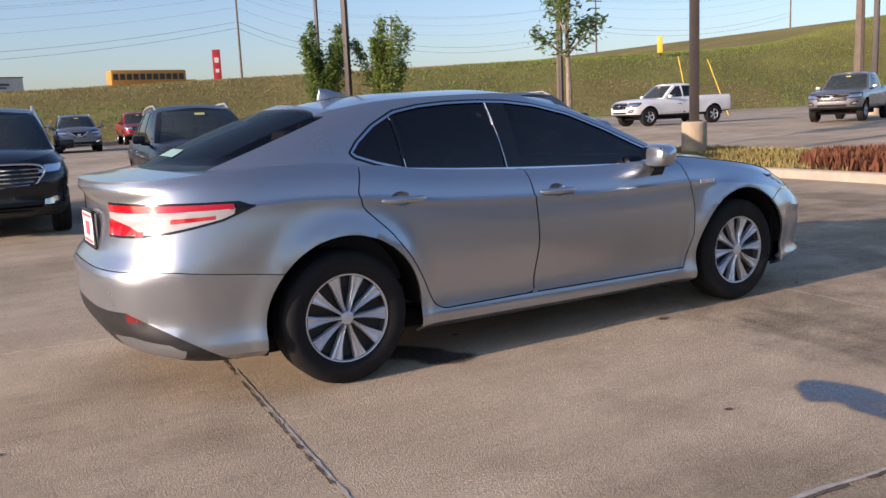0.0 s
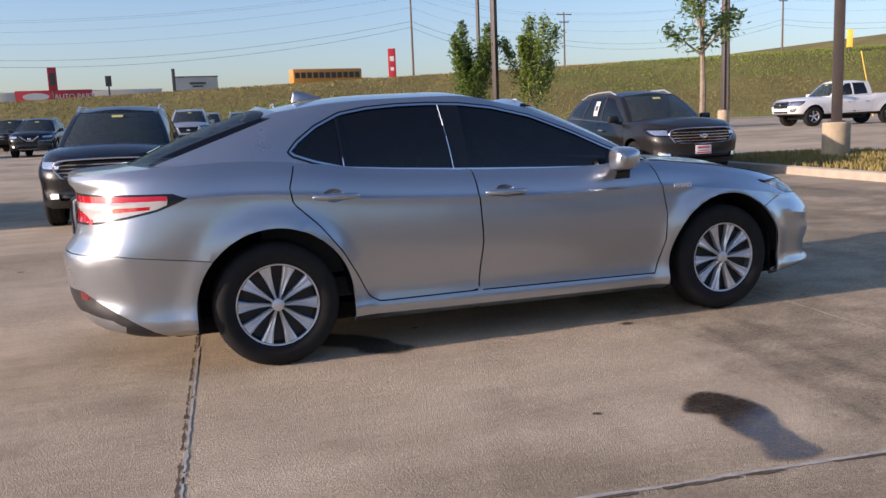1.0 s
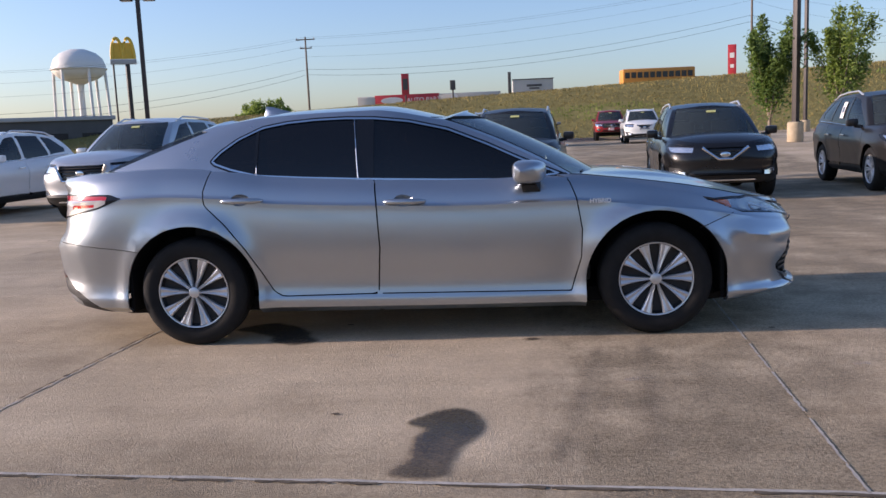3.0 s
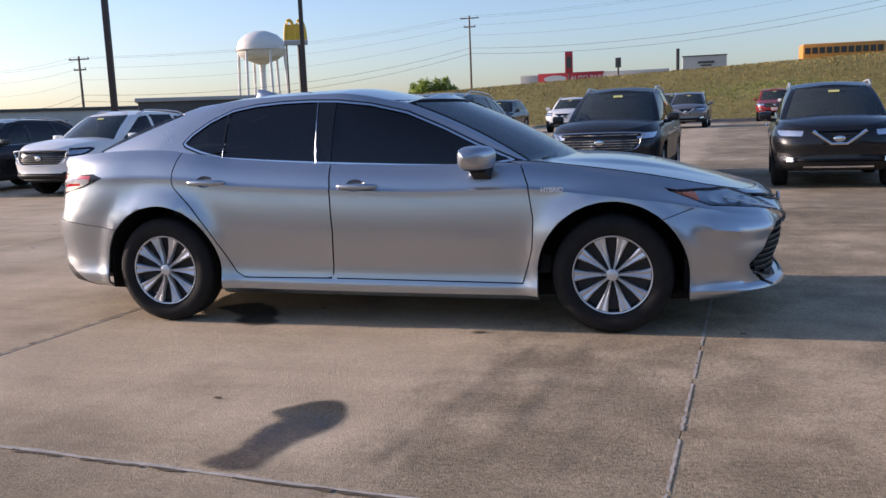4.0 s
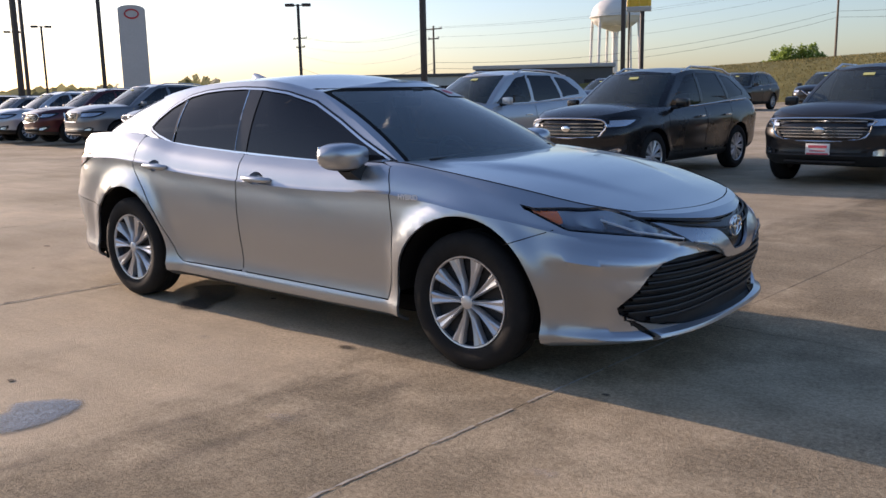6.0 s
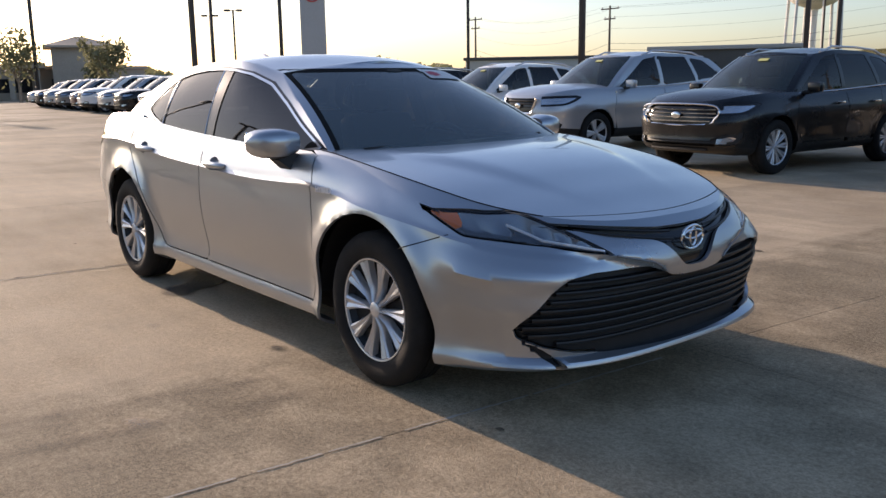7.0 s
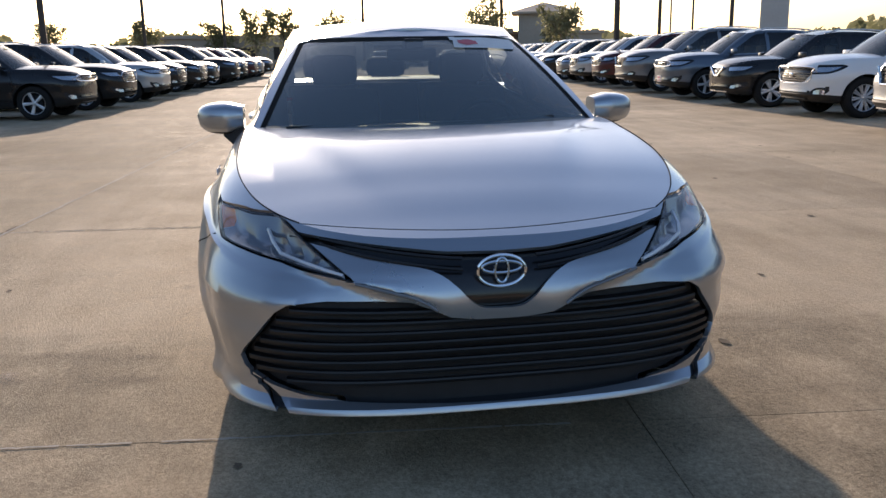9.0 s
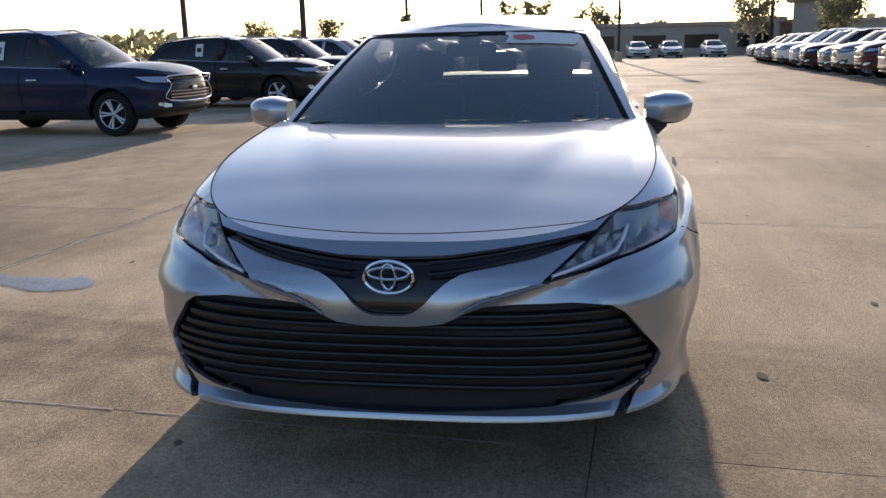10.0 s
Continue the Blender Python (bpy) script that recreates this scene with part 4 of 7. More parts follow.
def silver_sedan():
    S = SEDAN
    car = thing("sedan", "silver four-door hybrid sedan with tinted side windows standing on concrete", "car", pose(0, 0, 0))
    rows = [0, 0.02, 0.05, 0.08, 0.095, 0.11, 0.125, 0.14, 0.17, 0.21, 0.25, 0.3, 0.35, 0.4, 0.45, 0.5, 0.55, 0.6, 0.65, 0.70, 0.74, 0.77, 0.79, 0.812, 0.822, 0.835, 0.85, 0.875, 0.90, 0.925, 0.95, 0.975, 1.0]
    bm, crest = lower_shell(S, 60, 110, rows)
    for v in bm.verts:
        # the rear corner is a facet turned away behind a slanting crease
        if v.co.x < -1.8 and 0.25 < v.co.z < 0.82 and v.co.y < -0.2:
            s = max(0.0, -2.10 - 0.30 * (v.co.z - 0.40) - v.co.x)
            k = min(1.0, max(0.0, (v.co.z - 0.36) / 0.05)) * min(1.0, max(0.0, (0.82 - v.co.z) / 0.12))
            v.co.y += 0.20 * min(s, 0.14) * k * min(1.0, max(0.0, (-v.co.y - 0.3) / 0.4))
    for ax, az, r, _ in S["arches"]:
        cut_out(bm, arch_field(ax, az, r), 0, lambda c, n: c.y < -0.35).free()

    def pair(name, b, material, label="", parent=car, depth=0.0):
        o = mirrored(b)
        out = []
        for q in (b, o):
            if depth:
                thicken(q, -depth)
            out.append(part(name, q, material, parent, label))
        return out

    # headlamps: dark housing with reflectors under a clear cover
    hl = outline(S["lamp"])

    def lamp_field(p):
        return max(hl(p.x, p.z), (0.422 + (p.z - 0.645) * 1.38 + p.y) * 0.6)

    lam = cut_out(bm, lamp_field, 0.0025, lambda c, n: c.x > 1.3 and c.y < -0.38)
    cover = lam.copy()
    deep = cut_out(lam, lambda p: lamp_field(p) + 0.006, 0.0)
    rim_r = mirrored(lam)
    deep.normal_update()
    dent = [(v, v.normal * (0.008 + 1.1 * min(0.05, max(0.0, -lamp_field(v.co) - 0.004)))) for v in deep.verts]
    for v, d in dent:
        v.co -= d
    amb = outline([(1.68, 0.83), (1.82, 0.83), (1.86, 0.775), (1.92, 0.66), (1.78, 0.69)])
    a = cut_out(deep, lambda p: amb(p.x, p.z), 0.0)
    houses = pair("headlamp", deep, BOWL, "clear headlamp with a grey bowl and amber side lens")
    part("lamp_rim", lam, GLOSSY, houses[0])
    part("lamp_rim", rim_r, GLOSSY, houses[1])
    for piece, nm, mt in ((a, "side_marker", AMBER), (cover, "lamp_cover", CLEAR)):
        o = mirrored(piece)
        part(nm, piece, mt, houses[0])
        part(nm, o, mt, houses[1])
    lamps = houses

    # tail lamps
    tl = outline(S["tail_lamp"])
    lam = cut_out(bm, lambda p: tl(p.x, p.z), 0.0, lambda c, n: c.x < -1.3 and c.y < -0.36)
    red1 = outline([(-2.6, 0.985), (-1.95, 0.985), (-1.90, 0.925), (-1.98, 0.922), (-2.6, 0.915)])
    red2 = outline([(-2.6, 0.905), (-2.38, 0.89), (-2.33, 0.86), (-2.27, 0.80), (-2.6, 0.78)])
    red3 = outline([(-2.19, 0.892), (-2.0, 0.900), (-2.02, 0.888), (-2.19, 0.868)])
    lens = [cut_out(lam, lambda p, q=q: max(q(p.x, p.z), tl(p.x, p.z) + 0.011, (p.x + 1.925) * 0.7), 0.0) for q in (red1, red2, red3)]
    white = cut_out(lam, lambda p: max(tl(p.x, p.z) + 0.011, (p.x + 1.925) * 0.7), 0.0)
    houses = pair("tail_lamp", shifted(lam, 0.002), GLOSSY, "red and clear tail lamp in a black rim")
    for q, mt, nm in [(l, REDLENS, "red_lens") for l in lens] + [(white, WHITELENS, "clear_lens")]:
        shifted(q, 0.004)
        o = mirrored(q)
        part(nm, q, mt, houses[0])
        part(nm, o, mt, houses[1])

    # doors
    handles = ((-0.20, 0.05, 0.858), (-1.20, -0.94, 0.897))
    for d, (h0, h1, hz) in zip(S["doors"], handles):
        f2 = outline(d)
        panel = cut_out(bm, lambda p: f2(p.x, p.z), 0.0036, lambda c, n: c.y < -0.5)
        hx = (h0 + h1) / 2 - 0.01
        plug = cut_out(panel, lambda p: (math.hypot((p.x - hx) / 0.060, (p.z - hz) / 0.036) - 1) * 0.036, 0.0)
        rim = sorted({v for e in plug.edges if e.is_boundary for v in e.verts}, key=lambda v: math.atan2((v.co.z - hz) / 0.036, (v.co.x - hx) / 0.060))
        rim = [v.co.copy() for v in rim]
        mid = sum(rim, Vector()) / len(rim)
        doors = pair("front_door" if h1 > 0 else "rear_door", panel, SILVER, depth=0.014)
        for dr, sy in zip(doors, (-1, 1)):
            # a hollow pressed into the skin behind the grip
            cup = bmesh.new()
            rings = [[cup.verts.new((q.x, -sy * (q.y + 0.026 * (1 - r * r)), q.z)) for q in [mid.lerp(p, r) for p in rim]] for r in (1.0, 0.94, 0.82, 0.6, 0.3)]
            for u, w in zip(rings, rings[1:]):
                for i in range(len(rim)):
                    j = (i + 1) % len(rim)
                    cup.faces.new((u[i], u[j], w[j], w[i]))
            cup.faces.new(rings[-1])
            bmesh.ops.recalc_face_normals(cup, faces=cup.faces[:])
            if sum(f.normal.y * f.calc_area() for f in cup.faces) * sy < 0:
                bmesh.ops.reverse_faces(cup, faces=cup.faces[:])
            for f in cup.faces:
                f.smooth = True
            part("handle_cup", cup, SILVER, dr)
            h = bmesh.new()
            ts = [i / 16 for i in range(17)]
            pts = [(h0 + (h1 - h0) * t, sy * (abs(mid.y) - 0.004 + 0.024 * math.sin(math.pi * t) ** 0.5), hz - 0.004 - 0.003 * t) for t in ts]
            tube(h, pts, [0.008 + 0.010 * math.sin(math.pi * t) ** 0.35 for t in ts], 12)
            part("door_handle", h, SILVER, dr)

    # bumper skins are cut free from the wings
    fb = cut_out(bm, lambda p: max(1.55 - p.x, p.z - min(0.70, 0.64 + 0.35 * (p.x - 1.66))), 0.0, lambda c, n: c.x > 1.5 and c.z < 0.76)
    rear_line = outline([(-2.6, 0.655), (-2.2, 0.655), (-1.72, 0.60), (-1.72, 0.0), (-2.6, 0.0)])
    rb = cut_out(bm, lambda p: rear_line(p.x, p.z), 0.0022, lambda c, n: c.x < -1.5)

    # front bumper: two grilles and the lip; the part below the lamps is set back from the middle bar
    for v in fb.verts:
        y, z = abs(v.co.y), v.co.z
        line = curve_at([(0.10, 0.50), (0.19, 0.555), (0.255, 0.600), (0.42, 0.642), (0.60, 0.67)], y)
        k = min(1.0, max(0.0, (line - z) / 0.022)) * min(1.0, max(0.0, (z - 0.50) / 0.04)) * min(1.0, max(0.0, (0.66 - y) / 0.16)) * min(1.0, max(0.0, (y - 0.15) / 0.06))
        v.co.x -= 0.020 * k
        # the corner swells out to a ledge beside the lower grille, is hollow below it, and flares again at the foot
        out = Vector((max(0.0, v.co.x - 1.62) / 0.75, v.co.y / 0.9, 0)).normalized()
        side = min(1.0, max(0.0, (y - 0.50) / 0.14)) * min(1.0, max(0.0, (v.co.x - 1.80) / 0.16))
        top = curve_at([(0.5, 0.592), (0.66, 0.572), (0.80, 0.575), (0.90, 0.60)], y)
        if z > top:
            d = 0.020 * max(0.0, 1 - (z - top) / 0.10)
        else:
            d = -0.003 + 0.023 * max(0.0, 1 - (top - z) / 0.05) if z > 0.42 else -0.003 * max(0.0, (z - 0.33) / 0.09)
        v.co += out * (d * side)
    both(fb)
    low = [(-0.652, 0.550), (-0.612, 0.575), (-0.514, 0.585), (-0.36, 0.588), (-0.265, 0.584), (-0.202, 0.562), (-0.147, 0.537), (-0.07, 0.529), (0, 0.528)]
    low2 = [(-y, z) for y, z in reversed(low[:-1])]
    side = [(0.695, 0.495), (0.752, 0.42), (0.768, 0.385), (0.755, 0.350), (0.680, 0.314), (0.578, 0.290), (0.453, 0.277), (0.147, 0.268)]
    low2 += side + [(0, 0.266)] + [(-y, z) for y, z in reversed(side)]
    LOW = outline(low + low2)
    g = cut_out(fb, lambda p: LOW(p.y, p.z), 0.0, lambda c, n: c.x > 1.8)
    lower = part("lower_grille", shifted(g, -0.036), PLASTIC, car, "black lower grille with thin horizontal bars")
    up = [(0.575, 0.757), (0.45, 0.744), (0.303, 0.729), (0.155, 0.715), (0, 0.712)]
    up += [(-y, z) for y, z in reversed(up[:-1])]
    down = [(-0.535, 0.732), (-0.475, 0.722), (-0.36, 0.701), (-0.21, 0.675), (-0.165, 0.655), (-0.122, 0.618), (-0.09, 0.580), (-0.06, 0.563), (-0.03, 0.560)]
    up += down + [(-y, z) for y, z in reversed(down)]
    UP = outline(up)
    both(bm)
    pieces = []
    for src in (fb, bm):
        pieces.append(cut_out(src, lambda p: UP(p.y, p.z), 0.0, lambda c, n: c.x > 1.9))
    upper = None
    for q in pieces:
        if q.faces:
            upper = part("upper_grille", shifted(q, -0.022), GLOSSY, car)
        else:
            q.free()
    for sy in (-1, 1):
        slit = outline([(sy * 0.752, 0.345), (sy * 0.700, 0.320), (sy * 0.655, 0.285), (sy * 0.628, 0.25), (sy * 0.615, 0.15), (sy * 0.655, 0.15), (sy * 0.665, 0.25), (sy * 0.70, 0.295)])
        q = cut_out(fb, lambda p: slit(p.y, p.z), 0.0, lambda c, n: c.x > 1.8)
        if q.faces:
            part("lip_slit", shifted(q, -0.02), PLASTIC, car)

    def nose_x(y, z):
        """How far forward the nose stands at a width and height."""
        f = min(1.0, max(0.0, (z - 0.185) / (0.76 - 0.185)))
        w, xf, xs, n1 = (curve_at(S[k], f) for k in ("width", "nose", "nose_start", "nose_round"))
        return xs + (xf - xs) * max(0.0, 1 - min(1.0, abs(y) / w) ** n1) ** (1 / n1)

    for sy in (-1, 1):
        seam = bmesh.new()
        pts = []
        for i in range(9):
            x = 1.655 + 0.215 * i / 8
            z = 0.64 + 0.35 * (x - 1.66)
            z0, z1 = curve_at(S["bottom"], x), curve_at(S["crest"], x)
            f = (z - z0) / (z1 - z0)
            w, xf, xs, n1 = (curve_at(S[k], f) for k in ("width", "nose", "nose_start", "nose_round"))
            c = min(1.0, max(0.0, (x - xs) / (xf - xs)))
            y = w * curve_at(S["taper"], xs) * (1 - c ** n1) ** (1 / n1)
            ax, az, r, fl = S["arches"][0]
            d = math.hypot(x - ax, z - az) - r
            y += fl * math.exp(-((d / 0.066) ** 2)) * min(1.0, max(0.0, (z1 - z) / 0.12))
            pts.append((x, sy * (y - 0.0005), z))
        strip(seam, pts, 0.0025)
        part("bumper_seam", seam, LINER, car)

    for i in range(9):
        z = 0.292 + 0.0325 * i
        w = next((y for y in (0.74 - 0.01 * j for j in range(70)) if LOW(y, z) < -0.020), 0.0)
        if w < 0.45:
            continue
        sl = bmesh.new()
        rows2 = []
        for j in range(33):
            y = -w + 2 * w * j / 32
            x = nose_x(y, z) - 0.019
            rows2.append([Vector(p) for p in ((x - 0.035, y, z + 0.006), (x - 0.002, y, z + 0.005), (x, y, z), (x - 0.003, y, z - 0.009), (x - 0.035, y, z - 0.010))])
        sheet(sl, rows2, True)
        bmesh.ops.recalc_face_normals(sl, faces=sl.faces[:])
        part("grille_bar", sl, GRILLEBAR, lower)
    for dz in (0.006, -0.022):
        for sy in (-1, 1):
            sl = bmesh.new()
            pts = []
            for j in range(13):
                y = sy * (0.11 + 0.40 * j / 12)
                z = 0.692 + dz * (1 - 0.5 * j / 12) + 0.048 * ((abs(y) - 0.11) / 0.40) ** 1.25
                pts.append((nose_x(y, z) - 0.010, y, z))
            strip(sl, pts, 0.0055)
            part("grille_bar", sl, GRILLEBAR, upper)
    em = bmesh.new()
    ex, ez = nose_x(0, 0.66) - 0.004, 0.664
    tube(em, [(ex, 0.070 * math.cos(a), ez + 0.046 * math.sin(a)) for a in (2 * math.pi * i / 40 for i in range(41))], 0.0052, 8)
    tube(em, [(ex + 0.002, 0.058 * math.cos(a), ez + 0.012 + 0.017 * math.sin(a)) for a in (2 * math.pi * i / 32 for i in range(33))], 0.0045, 6)
    tube(em, [(ex + 0.003, 0.020 * math.cos(a), ez + 0.002 + 0.036 * math.sin(a)) for a in (2 * math.pi * i / 32 for i in range(33))], 0.0045, 6)
    part("badge", em, CHROME, car, "chrome oval badge")
    thicken(fb, -0.016)
    part("front_bumper", fb, SILVER, car)
    # grey strips by the grille's upper corner paint the crease's shade below the lamps
    for sy in (-1, 1):
        tr = bmesh.new()
        strip(tr, [(nose_x(y, z) + 0.001, sy * y, z) for y, z in ((0.418, 0.640), (0.36, 0.626), (0.30, 0.612), (0.255, 0.600), (0.215, 0.578), (0.19, 0.560))], 0.0045)
        part("grille_trim", tr, SILVERDARK, car)

    # rear bumper with its dark lower edge
    for hs, sy in zip(lamps, (-1, 1)):
        ln = bmesh.new()
        strip(ln, [(nose_x(y, z) - 0.013, sy * y, z) for y, z in ((0.672, 0.752), (0.650, 0.722), (0.628, 0.700), (0.56, 0.684), (0.50, 0.669), (0.45, 0.657))], 0.006)
        part("light_strip", ln, BADGE, hs)
    core = bmesh.new()
    sheet(core, [[Vector((nose_x(y, z) - 0.075, y, z)) for y in (-0.84 + 0.07 * i for i in range(25))] for z in (0.19, 0.28, 0.38, 0.48, 0.58, 0.68)])
    part("bumper_core", core, LINER, car)
    for sy in (-1, 1):
        sg = bmesh.new()
        box(sg, 1.800, 1.825, min(sy * 0.45, sy * 0.825), max(sy * 0.45, sy * 0.825), 0.20, 0.64, 0.005)
        part("splash_guard", sg, LINER, car)
        sg = bmesh.new()
        box(sg, -1.836, -1.812, min(sy * 0.45, sy * 0.835), max(sy * 0.45, sy * 0.835), 0.21, 0.66, 0.005)
        part("splash_guard", sg, LINER, car)
    low_r = cut_out(rb, lambda p: p.z - min(0.462, 0.447 - 0.605 * (p.x + 2.366)), 0.0, lambda c, n: c.x < -1.9)
    rfl = outline([(0.57, 0.446), (0.78, 0.434), (0.80, 0.416), (0.59, 0.425)])
    q = cut_out(low_r, lambda p: max(rfl(-p.y, p.z), p.x + 2.20), 0.0, lambda c, n: c.x < -2.0)
    fin = outline([(0.40, 0.335), (0.58, 0.345), (0.74, 0.315), (0.78, 0.28), (0.74, 0.15), (0.45, 0.15)])
    sliver = cut_out(low_r, lambda p: max(fin(-p.y, p.z), p.x + 2.18), 0.0, lambda c, n: c.x < -2.0)
    pair("bumper_fin", sliver, SILVER)
    part("rear_diffuser", both(low_r), PLASTIC, car)
    pair("rear_reflector", shifted(q, 0.003), REFLEX)
    both(rb)
    part("rear_bumper", thicken(rb, -0.014), SILVER, car)
    pl = bmesh.new()
    box(pl, -2.432, -2.412, -0.155, 0.155, 0.735, 0.895, 0.005)
    p0 = part("rear_plate", pl, PLATEWHITE, car, "white dealer plate with red print")
    for z0, z1, w in ((0.78, 0.85, 0.05), (0.745, 0.757, 0.12), (0.872, 0.885, 0.12)):
        bb = bmesh.new()
        box(bb, -2.435, -2.432, -w, w, z0, z1)
        part("plate_print", bb, PLATEPINK, p0)
    fr = bmesh.new()
    tube(fr, [(-2.428, y, z) for y, z in ((-0.165, 0.725), (0.165, 0.725), (0.165, 0.905), (-0.165, 0.905), (-0.165, 0.725))], 0.009, 6)
    part("plate_frame", fr, PLASTIC, car)

    thicken(bm, -0.014)
    part("body", bm, SILVER, car)

    # hood, boot lid and their joints
    hood = deck(S, crest, 9, 0.86, 40)
    for v in hood.verts:
        k = 0.5 - 0.5 * math.tanh((abs(v.co.y) - (0.24 + 0.34 * (2.2 - v.co.x))) / 0.034)
        a, b = min(1.0, max(0.0, (2.2 - v.co.x) / 0.8)), min(1.0, max(0.0, (v.co.x - 0.9) / 0.6))
        v.co.z += 0.017 * k * a * a * (3 - 2 * a) * b * b * (3 - 2 * b)
    nose_top = cut_out(hood, lambda p: 2.225 - 0.13 * (abs(p.y) / 0.585) ** 2 - p.x, 0.003)
    part("nose_panel", nose_top, SILVER, car)
    part("hood", thicken(hood, -0.012), SILVER, car)
    edge_l = [p for p in crest if 0.90 < p.x < 2.11]
    for sy in (-1, 1):
        jt = bmesh.new()
        strip(jt, [(p.x, sy * abs(p.y), p.z + 0.001) for p in edge_l], 0.0022)
        part("hood_joint", jt, LINER, car)
    under = bmesh.new()
    sheet(under, [[Vector((x - 0.13 * (abs(y) / 0.585) ** 2, y, 0.742)) for y in (-0.6 + 0.1 * i for i in range(13))] for x in (2.26, 2.16)])
    part("hood_latch_panel", under, LINER, car)
    lid = deck(S, crest, -1.30, -9, 32)
    BOOT = outline([(-1.35, -0.60), (-2.0, -0.60), (-2.15, -0.66), (-2.32, -0.74), (-2.6, -0.74), (-2.6, 0.74), (-2.32, 0.74), (-2.15, 0.66), (-2.0, 0.60), (-1.35, 0.60)])
    for v in lid.verts:
        v.co.z += 0.012 * max(0.0, min(1.0, (-2.2 - v.co.x) / 0.15)) * (1 - min(1, abs(v.co.y) / 0.9) ** 3)
    q = cut_out(lid, lambda p: BOOT(p.x, p.y), 0.003)
    part("boot_lid", thicken(q, -0.012), SILVER, car)
    part("rear_quarter_top", thicken(lid, -0.012), SILVER, car)

    # cabin
    gh = greenhouse(S, 26, 90, 22, 22)
    CG = S["cabin"]
    DLO = [(0.915, 0.972), (0.64, 1.088), (0.43, 1.188), (0.19, 1.287), (-0.05, 1.345), (-0.26, 1.372), (-0.45, 1.380), (-0.64, 1.378), (-0.82, 1.366), (-0.98, 1.340), (-1.13, 1.272), (-1.24, 1.195), (-1.295, 1.137), (-1.28, 1.107), (-1.16, 1.063), (-0.99, 1.020), (-0.70, 0.998), (-0.38, 0.979), (0.20, 0.952), (0.62, 0.938)]
    f_out = outline(DLO)
    front = outline([(2, 0.5), (-0.262, 0.5), (-0.272, 2), (2, 2)])
    pillar = outline([(-0.262, 0.5), (-0.272, 2), (-0.395, 2), (-0.360, 0.5)])
    rear = outline([(-0.360, 0.5), (-0.395, 2), (-0.995, 2), (-0.985, 0.5)])
    quarter = outline([(-1.003, 0.5), (-1.013, 2), (-2, 2), (-2, 0.5)])
    for sy in (-1, 1):
        side = lambda c, n: sy * c.y > 0.3 and abs(n.y) > 0.4
        wide = gh.copy()
        ring = cut_out(wide, lambda p: f_out(p.x, p.z) - 0.045, 0.0, side)
        wide.free()
        cut_out(ring, lambda p: f_out(p.x, p.z) + 0.032, 0.0).free()
        part("inner_frame", shifted(ring, -0.021), LINER, car)
        band = cut_out(gh, lambda p: f_out(p.x, p.z), 0.0, side)
        glassy = cut_out(band, lambda p: f_out(p.x, p.z) + 0.021, 0.0)
        black = cut_out(band, lambda p: -(f_out(p.x, p.z) + 0.010), 0.0)
        trim = part("window_trim", shifted(band, 0.004), CHROME, car, "bright metal window trim")
        part("window_seal", shifted(black, 0.001), GLOSSY, car)
        for f2, nm, mt in ((front, "front_side_window", TINT), (rear, "rear_side_window", TINT), (quarter, "quarter_window", TINT)):
            part(nm, shifted(cut_out(glassy, lambda p: f2(p.x, p.z), 0.0), -0.004), mt, car)
        pb = cut_out(glassy, lambda p: pillar(p.x, p.z), 0.0)
        part("inner_pillar", thicken(shifted(pb.copy(), -0.004), 0.026), LINER, car)
        part("door_pillar", shifted(pb, 0.001), GLOSSY, car)
        part("window_divider", shifted(glassy, 0.002), GLOSSY, car)
        for x0, x1, z0, z1 in ((-0.362, -0.392, 0.995, 1.362), (-0.994, -1.004, 1.040, 1.318)):
            ln = bmesh.new()
            pts = []
            for k in range(7):
                t = k / 6
                x, z = x0 + (x1 - x0) * t, z0 + (z1 - z0) * t
                g = (z - curve_at(CG["side_z"][0], x)) / (curve_at(CG["side_z"][1], x) - curve_at(CG["side_z"][0], x))
                y = curve_at(CG["side_y"][0], x) * (1 - g) + curve_at(CG["side_y"][1], x) * g + CG["bulge"] * 4 * g * (1 - g) + 0.004
                pts.append((x, sy * y, z))
            strip(ln, pts, 0.0028)
            part("pillar_strip", ln, CHROME, car)
    LABEL = outline([(0.185, 1.296), (0.19, 1.345), (0.36, 1.343), (0.53, 1.330), (0.515, 1.281), (0.35, 1.292)])
    slip = gh.copy()
    slip = cut_out(slip, lambda p: LABEL(p.y, p.z), 0.0, lambda c, n: c.x > -0.1 and n.x > 0.2)
    oval = slip.copy()
    s0 = part("windscreen_label", shifted(slip, 0.002), PLATEWHITE, car, "white paper label with a red oval")
    oval = cut_out(oval, lambda p: 0.05 * (math.hypot((p.y - 0.262) / 0.045, (p.z - 1.319) / 0.014) - 1), 0.0)
    part("label_print", shifted(oval, 0.004), PLATEPINK, s0)
    f2 = outline(S["screen"])
    ws = cut_out(gh, lambda p: f2(p.y, p.z), 0.0, lambda c, n: c.x > -0.1 and n.x > 0.2)
    clear = outline([(-0.712, 0.975), (0.712, 0.975), (0.532, 1.337), (-0.532, 1.337)])
    wg = cut_out(ws, lambda p: clear(p.y, p.z), 0.0)
    part("windscreen", shifted(wg, -0.004), SHIELD, car, "laminated windscreen with a black border")
    part("windscreen_border", shifted(ws, -0.003), LINER, car)
    rs = cut_out(gh, lambda p: max(p.x + 1.97 - (p.z - 1.095) * 2.80, p.z - 1.372 + 0.05 * min(1.0, abs(p.y) / 0.57) ** 4), 0.0, lambda c, n: c.x < -1.15)
    GREENTAG = outline([(-0.10, 1.148), (0.24, 1.148), (0.26, 1.182), (-0.06, 1.180)])
